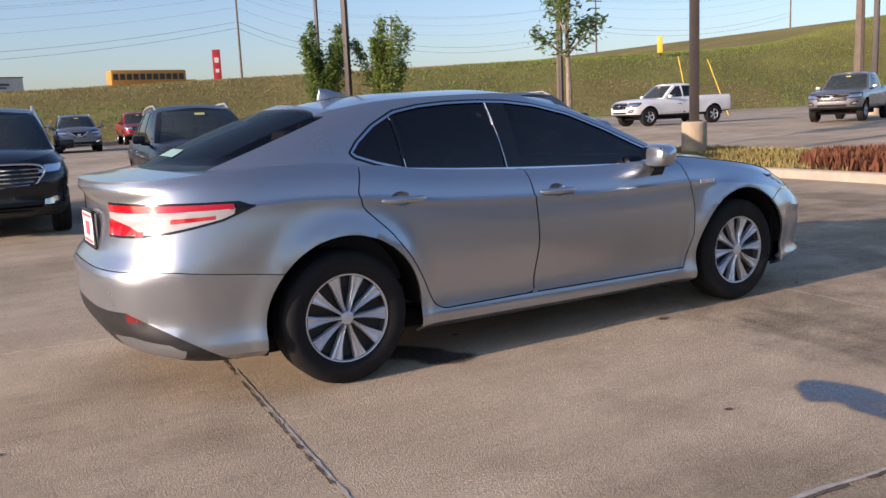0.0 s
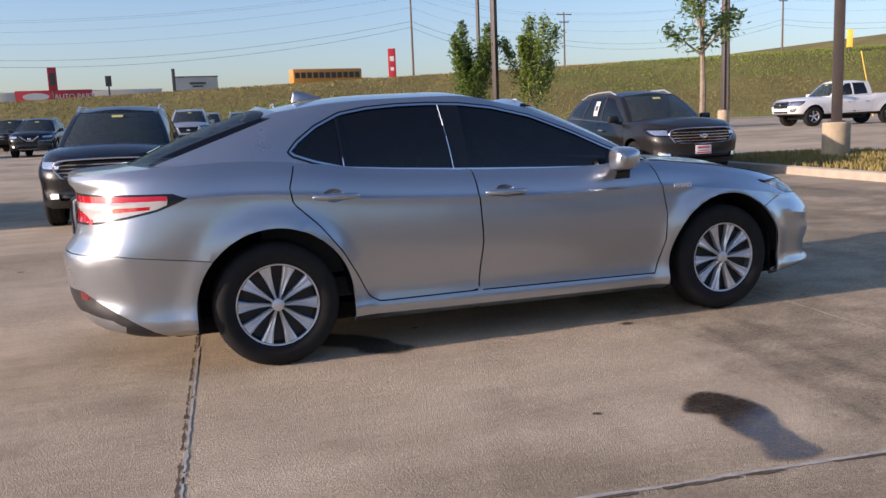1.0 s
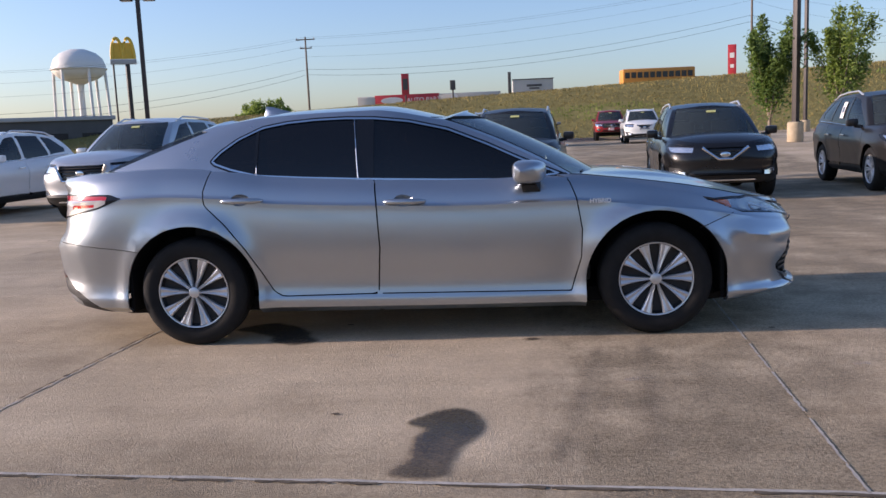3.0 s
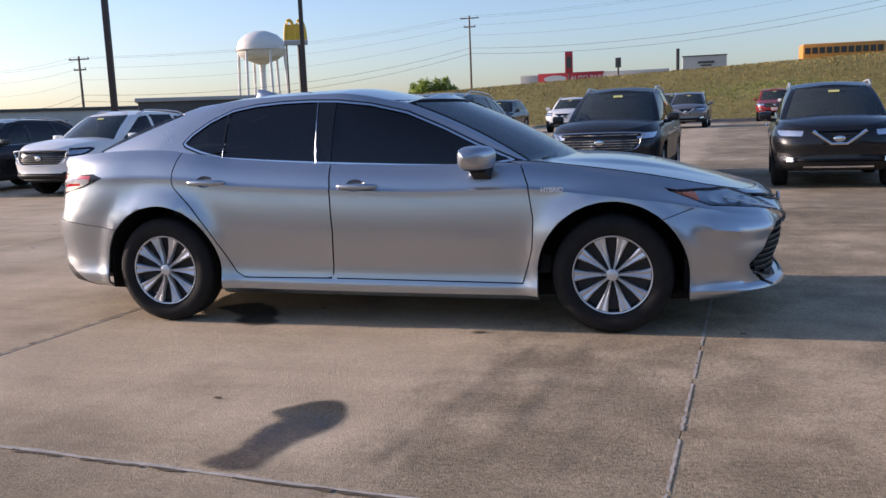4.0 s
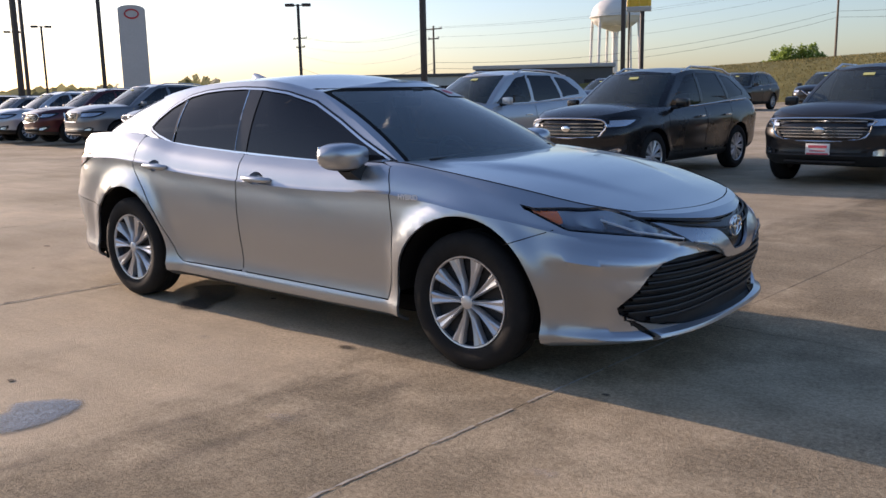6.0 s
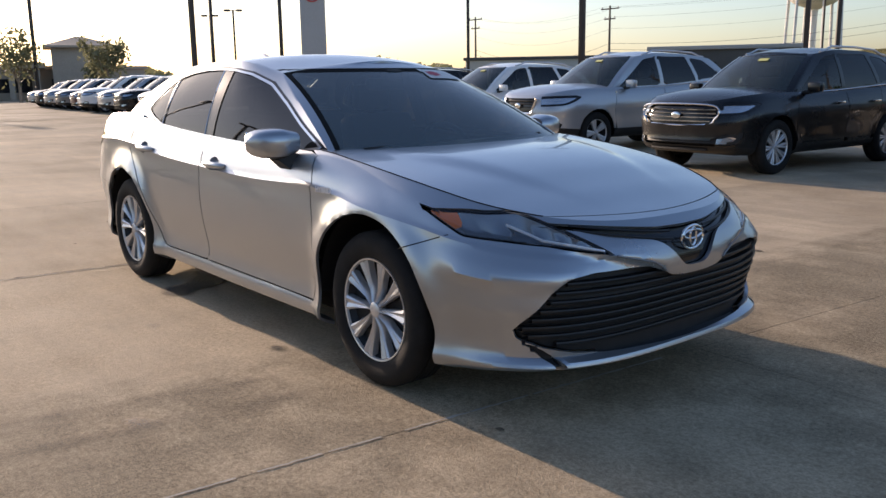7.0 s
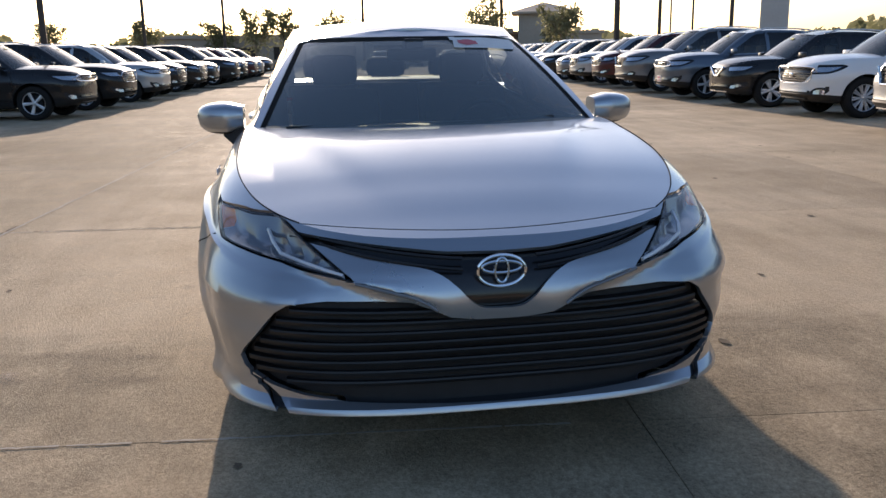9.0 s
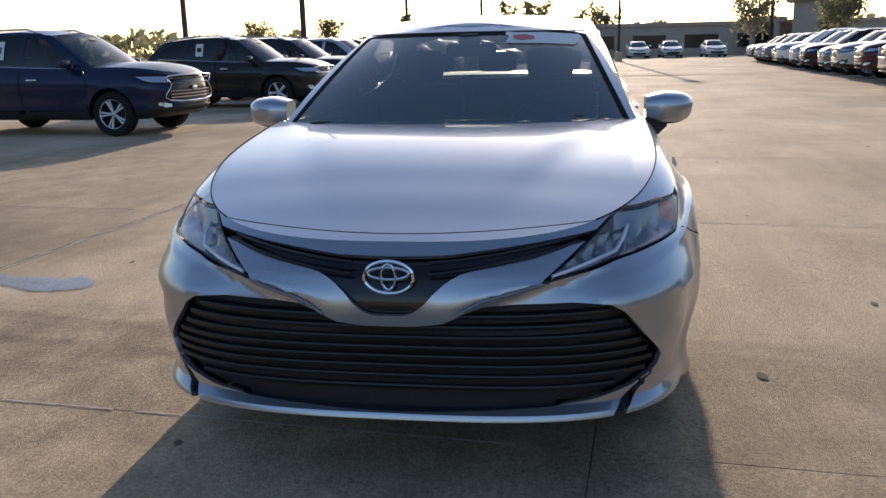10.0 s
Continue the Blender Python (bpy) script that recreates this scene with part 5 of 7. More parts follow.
    tag = cut_out(rs.copy(), lambda p: GREENTAG(p.y, p.z), 0.0)
    part("rear_label", shifted(tag, 0.001), PALEGREEN, car, "pale green label in the rear window")
    part("rear_screen", shifted(rs, -0.003), REARGLASS, car)
    part("headliner", shifted(gh.copy(), -0.018), HEADLINER, car)
    part("roof", thicken(gh, -0.012), SILVER, car)
    fin = bmesh.new()
    rows2 = [[Vector((x, sy * w * (1 - t) ** 0.7, z0 + h * t)) for sy, t in ((-1, 0), (-1, 0.5), (-1, 0.9), (0, 1), (1, 0.9), (1, 0.5), (1, 0))] for x, z0, h, w in ((-0.94, 1.438, 0.003, 0.012), (-1.00, 1.432, 0.025, 0.026), (-1.07, 1.424, 0.055, 0.030), (-1.115, 1.418, 0.066, 0.020), (-1.13, 1.414, 0.012, 0.010))]
    sheet(fin, rows2)
    bmesh.ops.recalc_face_normals(fin, faces=fin.faces[:])
    part("antenna_fin", fin, SILVER, car)
    cowl = bmesh.new()
    sheet(cowl, [[Vector((x - 0.16 * (abs(y) / 0.75) ** 2, y, z)) for y in (-0.76 + 1.52 * i / 20 for i in range(21))] for x, z in ((1.14, 0.945), (0.98, 0.962), (0.86, 0.93))])
    part("cowl", cowl, PLASTIC, car)
    for y0 in (-0.62, -0.02):
        wp = bmesh.new()
        tube(wp, [(1.07 - 0.1 * (abs(y0) / 0.75) ** 2, y0, 0.975), (1.05, y0 + 0.25, 0.985), (1.0, y0 + 0.56, 0.992)], 0.008, 6)
        part("wiper", wp, PLASTIC, car)

    # door mirrors
    for sy in (-1, 1):
        mi = bmesh.new()
        rows2 = []
        for k in range(15):
            t = k / 14
            y = 0.815 + 0.215 * t
            prof = (1 - t ** 5) ** 0.5 * (0.72 + 0.28 * min(1, t * 3))
            h0, h1 = 0.083 * prof, 0.062 * prof
            xc = 0.665 - 0.045 * t
            ring = []
            for q in range(20):
                a = 2 * math.pi * q / 20
                cx, sx = math.cos(a), math.sin(a)
                ring.append(Vector((xc + (0.128 if cx > 0 else 0.066) * prof * (abs(cx) ** 0.7) * (1 if cx > 0 else -1), sy * y, 1.012 + (h1 if sx > 0 else h0) * (abs(sx) ** 0.62) * (1 if sx > 0 else -1))))
            rows2.append(ring)
        vs = sheet(mi, rows2, True)
        for r in (vs[0], vs[-1]):
            try:
                mi.faces.new(r)
            except ValueError:
                pass
        bmesh.ops.recalc_face_normals(mi, faces=mi.faces[:])
        foot = cut_out(mi, lambda p: p.z - 0.944, 0.0)
        housing = part("door_mirror", mi, SILVER, car, "silver door mirror on a black foot")
        part("mirror_base", foot, PLASTIC, housing)
        ar = bmesh.new()
        sheet(ar, [[Vector((x + dx, sy * y, z)) for dx, z in ((-w, z0), (w, z0), (w * 0.8, z1), (-w * 0.8, z1))] for x, y, w, z0, z1 in ((0.70, 0.80, 0.062, 0.872, 0.945), (0.69, 0.86, 0.052, 0.878, 0.968), (0.67, 0.91, 0.045, 0.925, 0.972))], True)
        bmesh.ops.recalc_face_normals(ar, faces=ar.faces[:])
        part("mirror_arm", ar, PLASTIC, housing)
        gl = bmesh.new()
        box(gl, 0.588, 0.594, sy * 0.925 - 0.085, sy * 0.925 + 0.085, 0.968, 1.055, 0.002)
        part("mirror_glass", gl, MIRROR, housing)

    # interior
    for sy in (-1, 1):
        li = bmesh.new()
        rows2 = []
        for i in range(25):
            x = -1.45 + 2.36 * i / 24
            yb, zb = curve_at(CG["side_y"][0], x), curve_at(CG["side_z"][0], x)
            rows2.append([Vector((x, sy * y, z)) for y, z in ((yb - 0.10, 0.45), (yb - 0.085, zb - 0.06), (yb - 0.06, zb - 0.01), (yb - 0.012, zb - 0.006))])
        sheet(li, rows2)
        part("door_lining", li, CLOTH, car)
    sh = bmesh.new()
    sheet(sh, [[Vector((x, y, z)) for y in (-0.66 + 0.11 * i for i in range(13))] for x, z in ((-1.12, 1.00), (-1.5, 1.045), (-1.95, 1.05))])
    part("parcel_shelf", sh, CLOTH, car)
    fl = bmesh.new()
    box(fl, -1.45, 1.05, -0.68, 0.68, 0.30, 0.42, 0.03)
    part("cabin_floor", fl, CLOTH, car)
    da = bmesh.new()
    sheet(da, [[Vector((x - 0.12 * (abs(y) / 0.7) ** 2, y, z)) for y in (-0.70 + 1.4 * i / 14 for i in range(15))] for x, z in ((1.08, 0.93), (0.80, 0.955), (0.58, 0.93), (0.52, 0.86), (0.62, 0.60))])
    part("dashboard", da, PLASTIC, car)
    for sx, seats, w, zs in ((0.05, (-0.37, 0.37), 0.25, 0.0), (-0.78, (-0.42, 0.0, 0.42), 0.21, 0.02)):
        for sy in seats:
            st = bmesh.new()
            box(st, sx - 0.22, sx + 0.32, sy - w, sy + w, 0.44, 0.60, 0.06)
            box(st, sx - 0.09, sx + 0.09, sy - w, sy + w, 0.58, 1.10, 0.07, pose(0, 0, 0) @ Matrix.Translation((sx - 0.22, 0, 0.55)) @ Matrix.Rotation(radians(-16), 4, "Y") @ Matrix.Translation((-sx, 0, -0.55)))
            se = part("seat", st, CLOTH, car)
            hr = bmesh.new()
            box(hr, sx - 0.46, sx - 0.36, sy - 0.13, sy + 0.13, 1.10 + zs, 1.27 - zs, 0.045)
            part("headrest", hr, CLOTH, se)
    wh = bmesh.new()
    ring = [Vector((0.0, 0.185 * math.cos(a), 0.185 * math.sin(a))) for a in (2 * math.pi * i / 32 for i in range(33))]
    mw = pose(0.42, 0.37, 0.86, 0, -22, 0)
    tube(wh, [mw @ p for p in ring], 0.016, 8)
    box(wh, -0.03, 0.03, -0.07, 0.07, -0.05, 0.05, 0.02, mw)
    box(wh, -0.01, 0.012, -0.18, 0.18, -0.015, 0.015, 0.005, mw)
    part("steering_wheel", wh, PLASTIC, car)
    rv = bmesh.new()
    box(rv, 0.30, 0.335, -0.125, 0.125, 1.235, 1.300, 0.018)
    box(rv, 0.34, 0.42, -0.05, 0.05, 1.29, 1.345, 0.015)
    part("rear_view_mirror", rv, PLASTIC, car)

    # wing badges
    for sy in (-1, 1):
        cu = bpy.data.curves.new("badge", "FONT")
        cu.body, cu.size, cu.extrude, cu.offset = "HYBRID", 0.036, 0.0015, 0.0012
        tmp = new("badge_source", cu)
        me = bpy.data.meshes.new_from_object(tmp.evaluated_get(bpy.context.evaluated_depsgraph_get()))
        bpy.data.objects.remove(tmp)
        me.materials.clear()
        me.materials.append(BADGE)
        ob = new("wing_badge", me)
        ob.parent = car
        ob.matrix_basis = pose(1.025 if sy < 0 else 1.165, sy * 0.9035, 0.806, 90, 0, 0 if sy < 0 else 180)
        tagged(ob, "chrome lettering HYBRID")

    # underside and arch liners
    for ax, az, r, _ in S["arches"]:
        for sy in (-1, 1):
            li = bmesh.new()
            sheet(li, [[Vector((ax + (r + 0.010) * math.cos(a), sy * y, max(az + (r + 0.010) * math.sin(a), 0.22))) for a in (math.pi * i / 24 for i in range(25))] for y in (0.875, 0.50)])
            sheet(li, [[Vector((ax + k * (r + 0.010) * math.cos(a), sy * 0.50, max(az + k * (r + 0.010) * math.sin(a), 0.22))) for a in (math.pi * i / 24 for i in range(25))] for k in (1.0, 0.0)])
            part("arch_liner", li, LINER, car)
    un = bmesh.new()
    box(un, -1.95, 1.95, -0.68, 0.68, 0.17, 0.27, 0.03)
    part("underbody", un, LINER, car)
    ex = bmesh.new()
    lathe(ex, [(0.03, -0.1), (0.035, -0.1), (0.035, 0.1)], 16, pose(-2.12, -0.5, 0.25, 0, 0, 90))
    part("exhaust_pipe", ex, DARKMETAL, car)

    # wheels with ten-spoke covers
    r, rim, tw = S["wheel"]
    h = tw / 2
    disc = bmesh.new()
    lathe(disc, [(rim + 0.002, -h * 0.80), (rim - 0.006, -h * 0.72), (rim - 0.02, -h * 0.46), (0.10, -h * 0.36), (0.0, -h * 0.36)], 48)
    lathe(disc, [(rim - 0.01, h * 0.5), (0.0, h * 0.5)], 32)
    lip = bmesh.new()
    lathe(lip, [(rim - 0.010, -h * 0.76), (rim - 0.008, -h * 0.86), (rim - 0.001, -h * 0.88), (rim + 0.002, -h * 0.80)], 64)
    bits = [("wheel_cover", mesh_of(disc, "wheel_cover", DARKMETAL)), ("cover_rim", mesh_of(lip, "cover_rim", ALLOY))]
    sp = bmesh.new()
    rows2 = []
    for rr, wd, y in ((0.028, 0.012, -h * 0.80), (0.050, 0.015, -h * 0.78), (0.085, 0.023, -h * 0.72), (0.15, 0.039, -h * 0.78), (rim - 0.012, 0.066, -h * 0.84)):
        rows2.append([Vector(p) for p in ((-wd / 2, y + 0.032, rr), (-wd / 2, y + 0.002, rr), (-wd * 0.32, y - 0.004, rr), (0, y + 0.003, rr), (wd * 0.32, y - 0.004, rr), (wd / 2, y + 0.002, rr), (wd / 2, y + 0.032, rr))])
    sheet(sp, rows2)
    bmesh.ops.recalc_face_normals(sp, faces=sp.faces[:])
    spoke = mesh_of(sp, "spoke", ALLOY)
    cap = bmesh.new()
    lathe(cap, [(0.0, -h * 0.86), (0.026, -h * 0.86), (0.033, -h * 0.82), (0.036, -h * 0.70)], 28)
    capm = mesh_of(cap, "hub_cap", ALLOY)
    bits.append(("hub_cap", capm))
    add_wheels(car, S, tyre_mesh(r, rim, tw), bits)
    for w in [o for o in car.children if o.name.startswith("wheel") and "cover" not in o.name]:
        for k in range(10):
            o = new("spoke", spoke)
            o.parent = w
            o.matrix_basis = pose(0, 0, 0, 0, 36 * k, 0)
    return car


SILVERDARK = plain("crease_grey", (0.22, 0.22, 0.22), 0.4, 0.4, 20.0, 0.2)
GRILLEBAR = mat("grille_bar_black", (0.008, 0.008, 0.009), 0.45)
PALEGREEN = plain("pale_green_paper", (0.30, 0.48, 0.42), 0.5, 0.0, 30.0, 0.08)
BADGE = mat("badge_silver", (0.82, 0.82, 0.82), 0.3, 0.3)
HEADLINER = plain("headliner_cloth", (0.10, 0.095, 0.09), 0.95, 0.0, 30.0, 0.15, 0.2)
REARGLASS = glass("rear_tint", (0.48, 0.48, 0.47), 0.14, 0.02, (0.012, 0.012, 0.013), 0.22)
silver_sedan()


# ---- parked vehicles ----
def scaled(S, kx, ky, kz, **kw):
    """The same kind of body at other proportions."""
    out = dict(S)
    for k in ("nose", "nose_start", "tail", "tail_start"):
        out[k] = [(f, v * kx) for f, v in S[k]]
    out["width"] = [(f, v * ky) for f, v in S["width"]]
    out["taper"] = [(x * kx, v) for x, v in S["taper"]]
    for k in ("crest", "crown", "bottom"):
        out[k] = [(x * kx, v * kz) for x, v in S[k]]
    out["arches"] = [(ax * kx, az, r, fl) for ax, az, r, fl in S["arches"]]
    for k in ("lamp", "tail_lamp"):
        if k in S:
            out[k] = [(x * kx, z * kz) for x, z in S[k]]
    for k in ("screen", "rear_screen", "grille", "intake"):
        if k in S:
            out[k] = [(y * ky, z * kz) for y, z in S[k]]
    for k in ("windows", "doors"):
        out[k] = [[(x * kx, z * kz) for x, z in w] for w in S[k]]
    G = S["cabin"]
    out["cabin"] = {
        "a": [(x * kx, y * ky, z * kz) for x, y, z in G["a"]], "c": [(x * kx, y * ky, z * kz) for x, y, z in G["c"]],
        "front": [(x * kx, z * kz) for x, z in G["front"]], "rear": [(x * kx, z * kz) for x, z in G["rear"]],
        "side_y": [[(x * kx, y * ky) for x, y in w] for w in G["side_y"]], "side_z": [[(x * kx, z * kz) for x, z in w] for w in G["side_z"]],
        "bulge": G["bulge"], "roof_crown": G["roof_crown"]}
    out["slats"] = tuple(z * kz for z in S["slats"])
    out["track"] = S["track"] * ky
    out.update(kw)
    return out


BARRED = scaled(SUV, 0.99, 0.985, 0.985, lamp_in=0.60, clad=0.14, grille=[(-0.58, 0.90), (0.58, 0.90), (0.63, 0.82), (0.47, 0.63), (-0.47, 0.63), (-0.63, 0.82)], slats=(0.665, 0.705, 0.745, 0.785, 0.87))
OVALS = scaled(SUV, 1.0, 1.0, 1.0, lamp_in=0.60, clad=0.10, grille=[(-0.46, 0.93), (0.46, 0.93), (0.63, 0.85), (0.58, 0.75), (0.42, 0.67), (-0.42, 0.67), (-0.58, 0.75), (-0.63, 0.85)], slats=(0.715, 0.765, 0.815, 0.865), plate_z=0.55)
SMALL = scaled(SUV, 0.93, 0.97, 0.945, lamp_in=0.46, clad=0.12, grille=[(-0.33, 0.84), (0.33, 0.84), (0.10, 0.65), (-0.10, 0.65)], slats=(0.68, 0.73, 0.78), vee=True)
LARGE = scaled(SUV, 1.06, 1.02, 1.055, lamp_in=0.50, clad=0.17, grille=[(-0.43, 0.965), (0.43, 0.965), (0.33, 0.70), (-0.33, 0.70)], slats=(0.75, 0.81, 0.87, 0.92), vee=True)
BOXY = scaled(SUV, 0.97, 0.99, 1.0, clad=0.14, grille=[(-0.54, 0.92), (0.54, 0.92), (0.52, 0.80), (-0.52, 0.80)], slats=(0.83, 0.87), plate_z=0.48)
TALL = scaled(SUV, 1.04, 1.01, 1.03, lamp_in=0.55, clad=0.15, grille=[(-0.62, 0.94), (0.62, 0.94), (0.60, 0.80), (0.66, 0.56), (-0.66, 0.56), (-0.60, 0.80)], slats=(0.60, 0.65, 0.70, 0.82, 0.90), intake=[(-0.62, 0.50), (0.62, 0.50), (0.55, 0.38), (-0.55, 0.38)])
PICKUP = {
    "width": [(0, 0.80), (0.06, 0.88), (0.2, 0.915), (0.5, 0.935), (0.7, 0.94), (0.85, 0.92), (0.95, 0.88), (1, 0.84)],
    "nose": [(0, 2.42), (0.1, 2.62), (0.4, 2.66), (0.7, 2.66), (0.92, 2.60), (1, 2.50)],
    "nose_start": [(0, 2.1), (1, 1.9)], "nose_round": [(0, 3.6), (1, 3.4)],
    "tail": [(0, -2.60), (0.1, -2.72), (1, -2.68)], "tail_start": [(0, -2.4), (1, -2.4)], "tail_round": [(0, 6.0), (1, 6.0)],
    "taper": [(-2.7, 0.985), (0, 1.0), (2.2, 0.985)],
    "bottom": [(-2.7, 0.52), (-1.8, 0.45), (1.6, 0.42), (2.6, 0.46)],
    "crest": [(-2.7, 1.22), (-0.95, 1.22), (-0.9, 1.17), (0.4, 1.13), (0.9, 1.12), (1.6, 1.11), (2.2, 1.07), (2.6, 1.00)],
    "crown": [(0.9, 0.06), (2.2, 0.05), (2.5, 0.0)],
    "arches": [(1.72, 0.39, 0.47, 0.03), (-1.68, 0.39, 0.47, 0.03)], "wheel": (0.39, 0.22, 0.255), "track": 0.80,
    "cabin": {
        "a": [(0.95, 0.82, 1.12), (0.30, 0.64, 1.70)], "c": [(-0.92, 0.82, 1.17), (-0.84, 0.64, 1.70)],
        "front": [(1.12, 1.14), (0.40, 1.74)], "rear": [(-0.96, 1.17), (-0.88, 1.72)],
        "side_y": [[(-0.92, 0.82), (0.0, 0.84), (0.95, 0.82)], [(-0.84, 0.64), (-0.3, 0.66), (0.30, 0.64)]],
        "side_z": [[(-0.92, 1.17), (0, 1.14), (0.95, 1.12)], [(-0.84, 1.70), (-0.3, 1.74), (0.30, 1.70)]], "bulge": 0.02, "roof_crown": 0.04},
    "windows": [[(0.80, 1.17), (0.22, 1.64), (0.0, 1.66), (-0.04, 1.19)], [(-0.10, 1.19), (-0.08, 1.66), (-0.62, 1.66), (-0.74, 1.22)]],
    "screen": [(-0.74, 1.17), (0.74, 1.17), (0.60, 1.68), (-0.60, 1.68)], "rear_screen": [(-0.6, 1.26), (0.6, 1.26), (0.54, 1.62), (-0.54, 1.62)],
    "doors": [[(0.95, 1.12), (1.02, 0.8), (0.98, 0.55), (-0.05, 0.55), (-0.06, 1.15)], [(-0.07, 1.15), (-0.06, 0.55), (-0.80, 0.55), (-0.88, 0.8), (-0.86, 1.16)]],
    "lamp": [(2.7, 1.0), (2.25, 1.02), (2.12, 0.98), (2.3, 0.84), (2.7, 0.82)], "lamp_in": 0.52,
    "tail_lamp": [(-2.8, 1.16), (-2.60, 1.16), (-2.60, 0.86), (-2.8, 0.86)],
    "grille": [(-0.50, 1.0), (0.50, 1.0), (0.54, 0.88), (0.46, 0.74), (-0.46, 0.74), (-0.54, 0.88)], "intake": [(-0.5, 0.62), (0.5, 0.62), (0.45, 0.53), (-0.45, 0.53)],
    "rails": False, "chrome": True, "slats": (0.79, 0.87, 0.95), "clad": 0.06, "seat": 1.08, "bed": True, "plate_z": 0.66,
}
GRP = "vehicles parked on the lot"


def nrow(x, y):
    return pose(x, y, rise(x, y), 0, 0, -90 + LOT)


def srow(x, y):
    return pose(x, y, 0, 0, 0, 90 + LOT)


ovals = vehicle(OVALS, "suv", "dark grey suv with chrome-barred grille and a window price sheet", "suv", "grey", nrow(7.6, 9.85), GRP, sticker=True, spokes=(10, 0.030, 0.022, 0.10))
small = vehicle(SMALL, "suv", "black compact suv with a chrome v in its grille", "suv", "black", nrow(4.2, 9.75), GRP, plate="", spokes=(5, 0.05, 0.035, 0.16))
barred = vehicle(BARRED, "suv", "dark grey suv with chrome grille bars and a dealer plate", "suv", "grey", nrow(0.82, 10.15), GRP, spokes=(10, 0.028, 0.022, 0.10))
large = vehicle(LARGE, "suv", "large silver suv with a dark v-shaped grille", "suv", "silver", nrow(-6.15, 10.05), GRP, plate="", spokes=(5, 0.06, 0.04, 0.15))
boxy = vehicle(BOXY, "suv", "blue-grey boxy suv with a slotted grille", "suv", "steel", nrow(-16.2, 10.6), GRP, spokes=(5, 0.07, 0.05, 0.0))
parked(ovals, "grey", "black", "black suv with a wide chrome-barred grille, no plate", nrow(-2.35, 9.1))
parked(barred, "grey", "white", "white suv with a dark grille band beside a silver suv", nrow(-9.9, 10.55))
parked(small, "black", "black", "black compact suv parked beside a white suv", nrow(-13.05, 10.5))
parked(large, "silver", "mid", "mid grey large suv in the long row", nrow(-19.4, 10.9))
parked(ovals, "grey", "maroon", "dark maroon suv in the long row", nrow(-22.6, 11.1))
for i, (pr, old, c, lab) in enumerate(((barred, "grey", "silver", "silver suv far along the row"), (small, "black", "mid", "grey compact suv far along the row"), (ovals, "grey", "black", "black suv far along the row"), (boxy, "steel", "silver", "silver boxy suv far along the row"), (large, "silver", "white", "white large suv far along the row"), (small, "black", "maroon", "maroon compact suv far along the row"), (barred, "grey", "mid", "grey suv far along the row"), (ovals, "grey", "silver", "silver suv near the row's end"), (boxy, "steel", "black", "black boxy suv near the row's end"), (small, "black", "silver", "silver compact suv near the row's end"))):
    parked(pr, old, c, lab, nrow(-25.8 - 3.15 * i, 11.3 + 0.27 * i))
tall = vehicle(TALL, "suv", "dark blue suv with chrome bars on its tall nose", "suv", "blue", srow(-9.25, -8.15), GRP, plate="", spokes=(5, 0.034, 0.024, 0.14))
window_sheet(tall, TALL, -0.75)
parked(boxy, "steel", "black", "black boxy suv with a slotted grille and window sheet", srow(-15.55, -7.5), None, False, -0.75, BOXY)
parked(ovals, "grey", "black", "black suv standing next to a boxy black suv", srow(-18.8, -7.3))
parked(boxy, "steel", "silver", "silver boxy off-road suv in the shaded row", srow(-22.3, -6.9))
for i, (pr, old, c) in enumerate(((barred, "grey", "black"), (ovals, "grey", "black"), (small, "black", "black"), (large, "silver", "grey"), (barred, "grey", "black"), (ovals, "grey", "maroon"), (small, "black", "mid"), (boxy, "steel", "black"))):
    parked(pr, old, c, c.replace("mid", "grey") + " suv seen against the light in the far row", srow(-25.6 - 3.2 * i, -6.9 + 0.30 * i))

# rows behind
crewcab = vehicle(PICKUP, "pickup", "red crew-cab pickup with a chrome grille facing the lot", "pickup", "red", nrow(7.2, 46.5), GRP, spokes=(5, 0.06, 0.045, 0.0))
parked(crewcab, "red", "white", "white pickup parked beside the grass bank", pose(25.0, 22.7, rise(25, 22.7), 0, 0, 172))
parked(crewcab, "red", "mid", "grey pickup with a chrome grille on the upper lot", pose(26.9, 15.3, rise(26.9, 15.3), 0, 0, 200))
parked(crewcab, "red", "grey", "dark grey pickup parked below the grass bank", nrow(-8.9, 47.5))
parked(crewcab, "red", "silver", "silver pickup parked below the grass bank", nrow(1.6, 47.0))
parked(crewcab, "red", "black", "black pickup at the end of the back row", nrow(-18.5, 47.5))
for x, y, pr, old, c, lab in ((-6.2, 34.8, small, "black", "black", "black compact suv in the back row"), (-2.9, 35.2, small, "black", "white", "white compact suv in the back row"), (-10.0, 35.0, ovals, "grey", "grey", "grey suv in the back row"), (2.4, 35.2, small, "black", "mid", "grey compact suv in the back row"), (0.0, 35.2, large, "silver", "silver", "silver large suv in the back row"), (7.3, 35.6, small, "black", "white", "white compact suv at the end of the back row"), (-13.4, 35.2, barred, "grey", "black", "black suv in the back row"), (-17.0, 35.4, large, "silver", "blue", "blue suv in the back row")):
    parked(pr, old, c, lab, nrow(x, y))
far = vehicle(variant(SEDAN, chrome=True, slats=(0.6, 0.66, 0.72), seat=0.9, intake=[(-0.6, 0.5), (0.6, 0.5), (0.5, 0.3), (-0.5, 0.3)], grille=[(-0.45, 0.72), (0.45, 0.72), (0.2, 0.58), (-0.2, 0.58)]), "sedan", "white sedan parked at the far end by a low wall", "car", "white", pose(-74.5, 6.1, 0, 0, 0, 0), GRP, plate="")
parked(far, "white", "silver", "silver sedan parked at the far end by a low wall", pose(-74.5, 8.9, 0, 0, 0, 0))
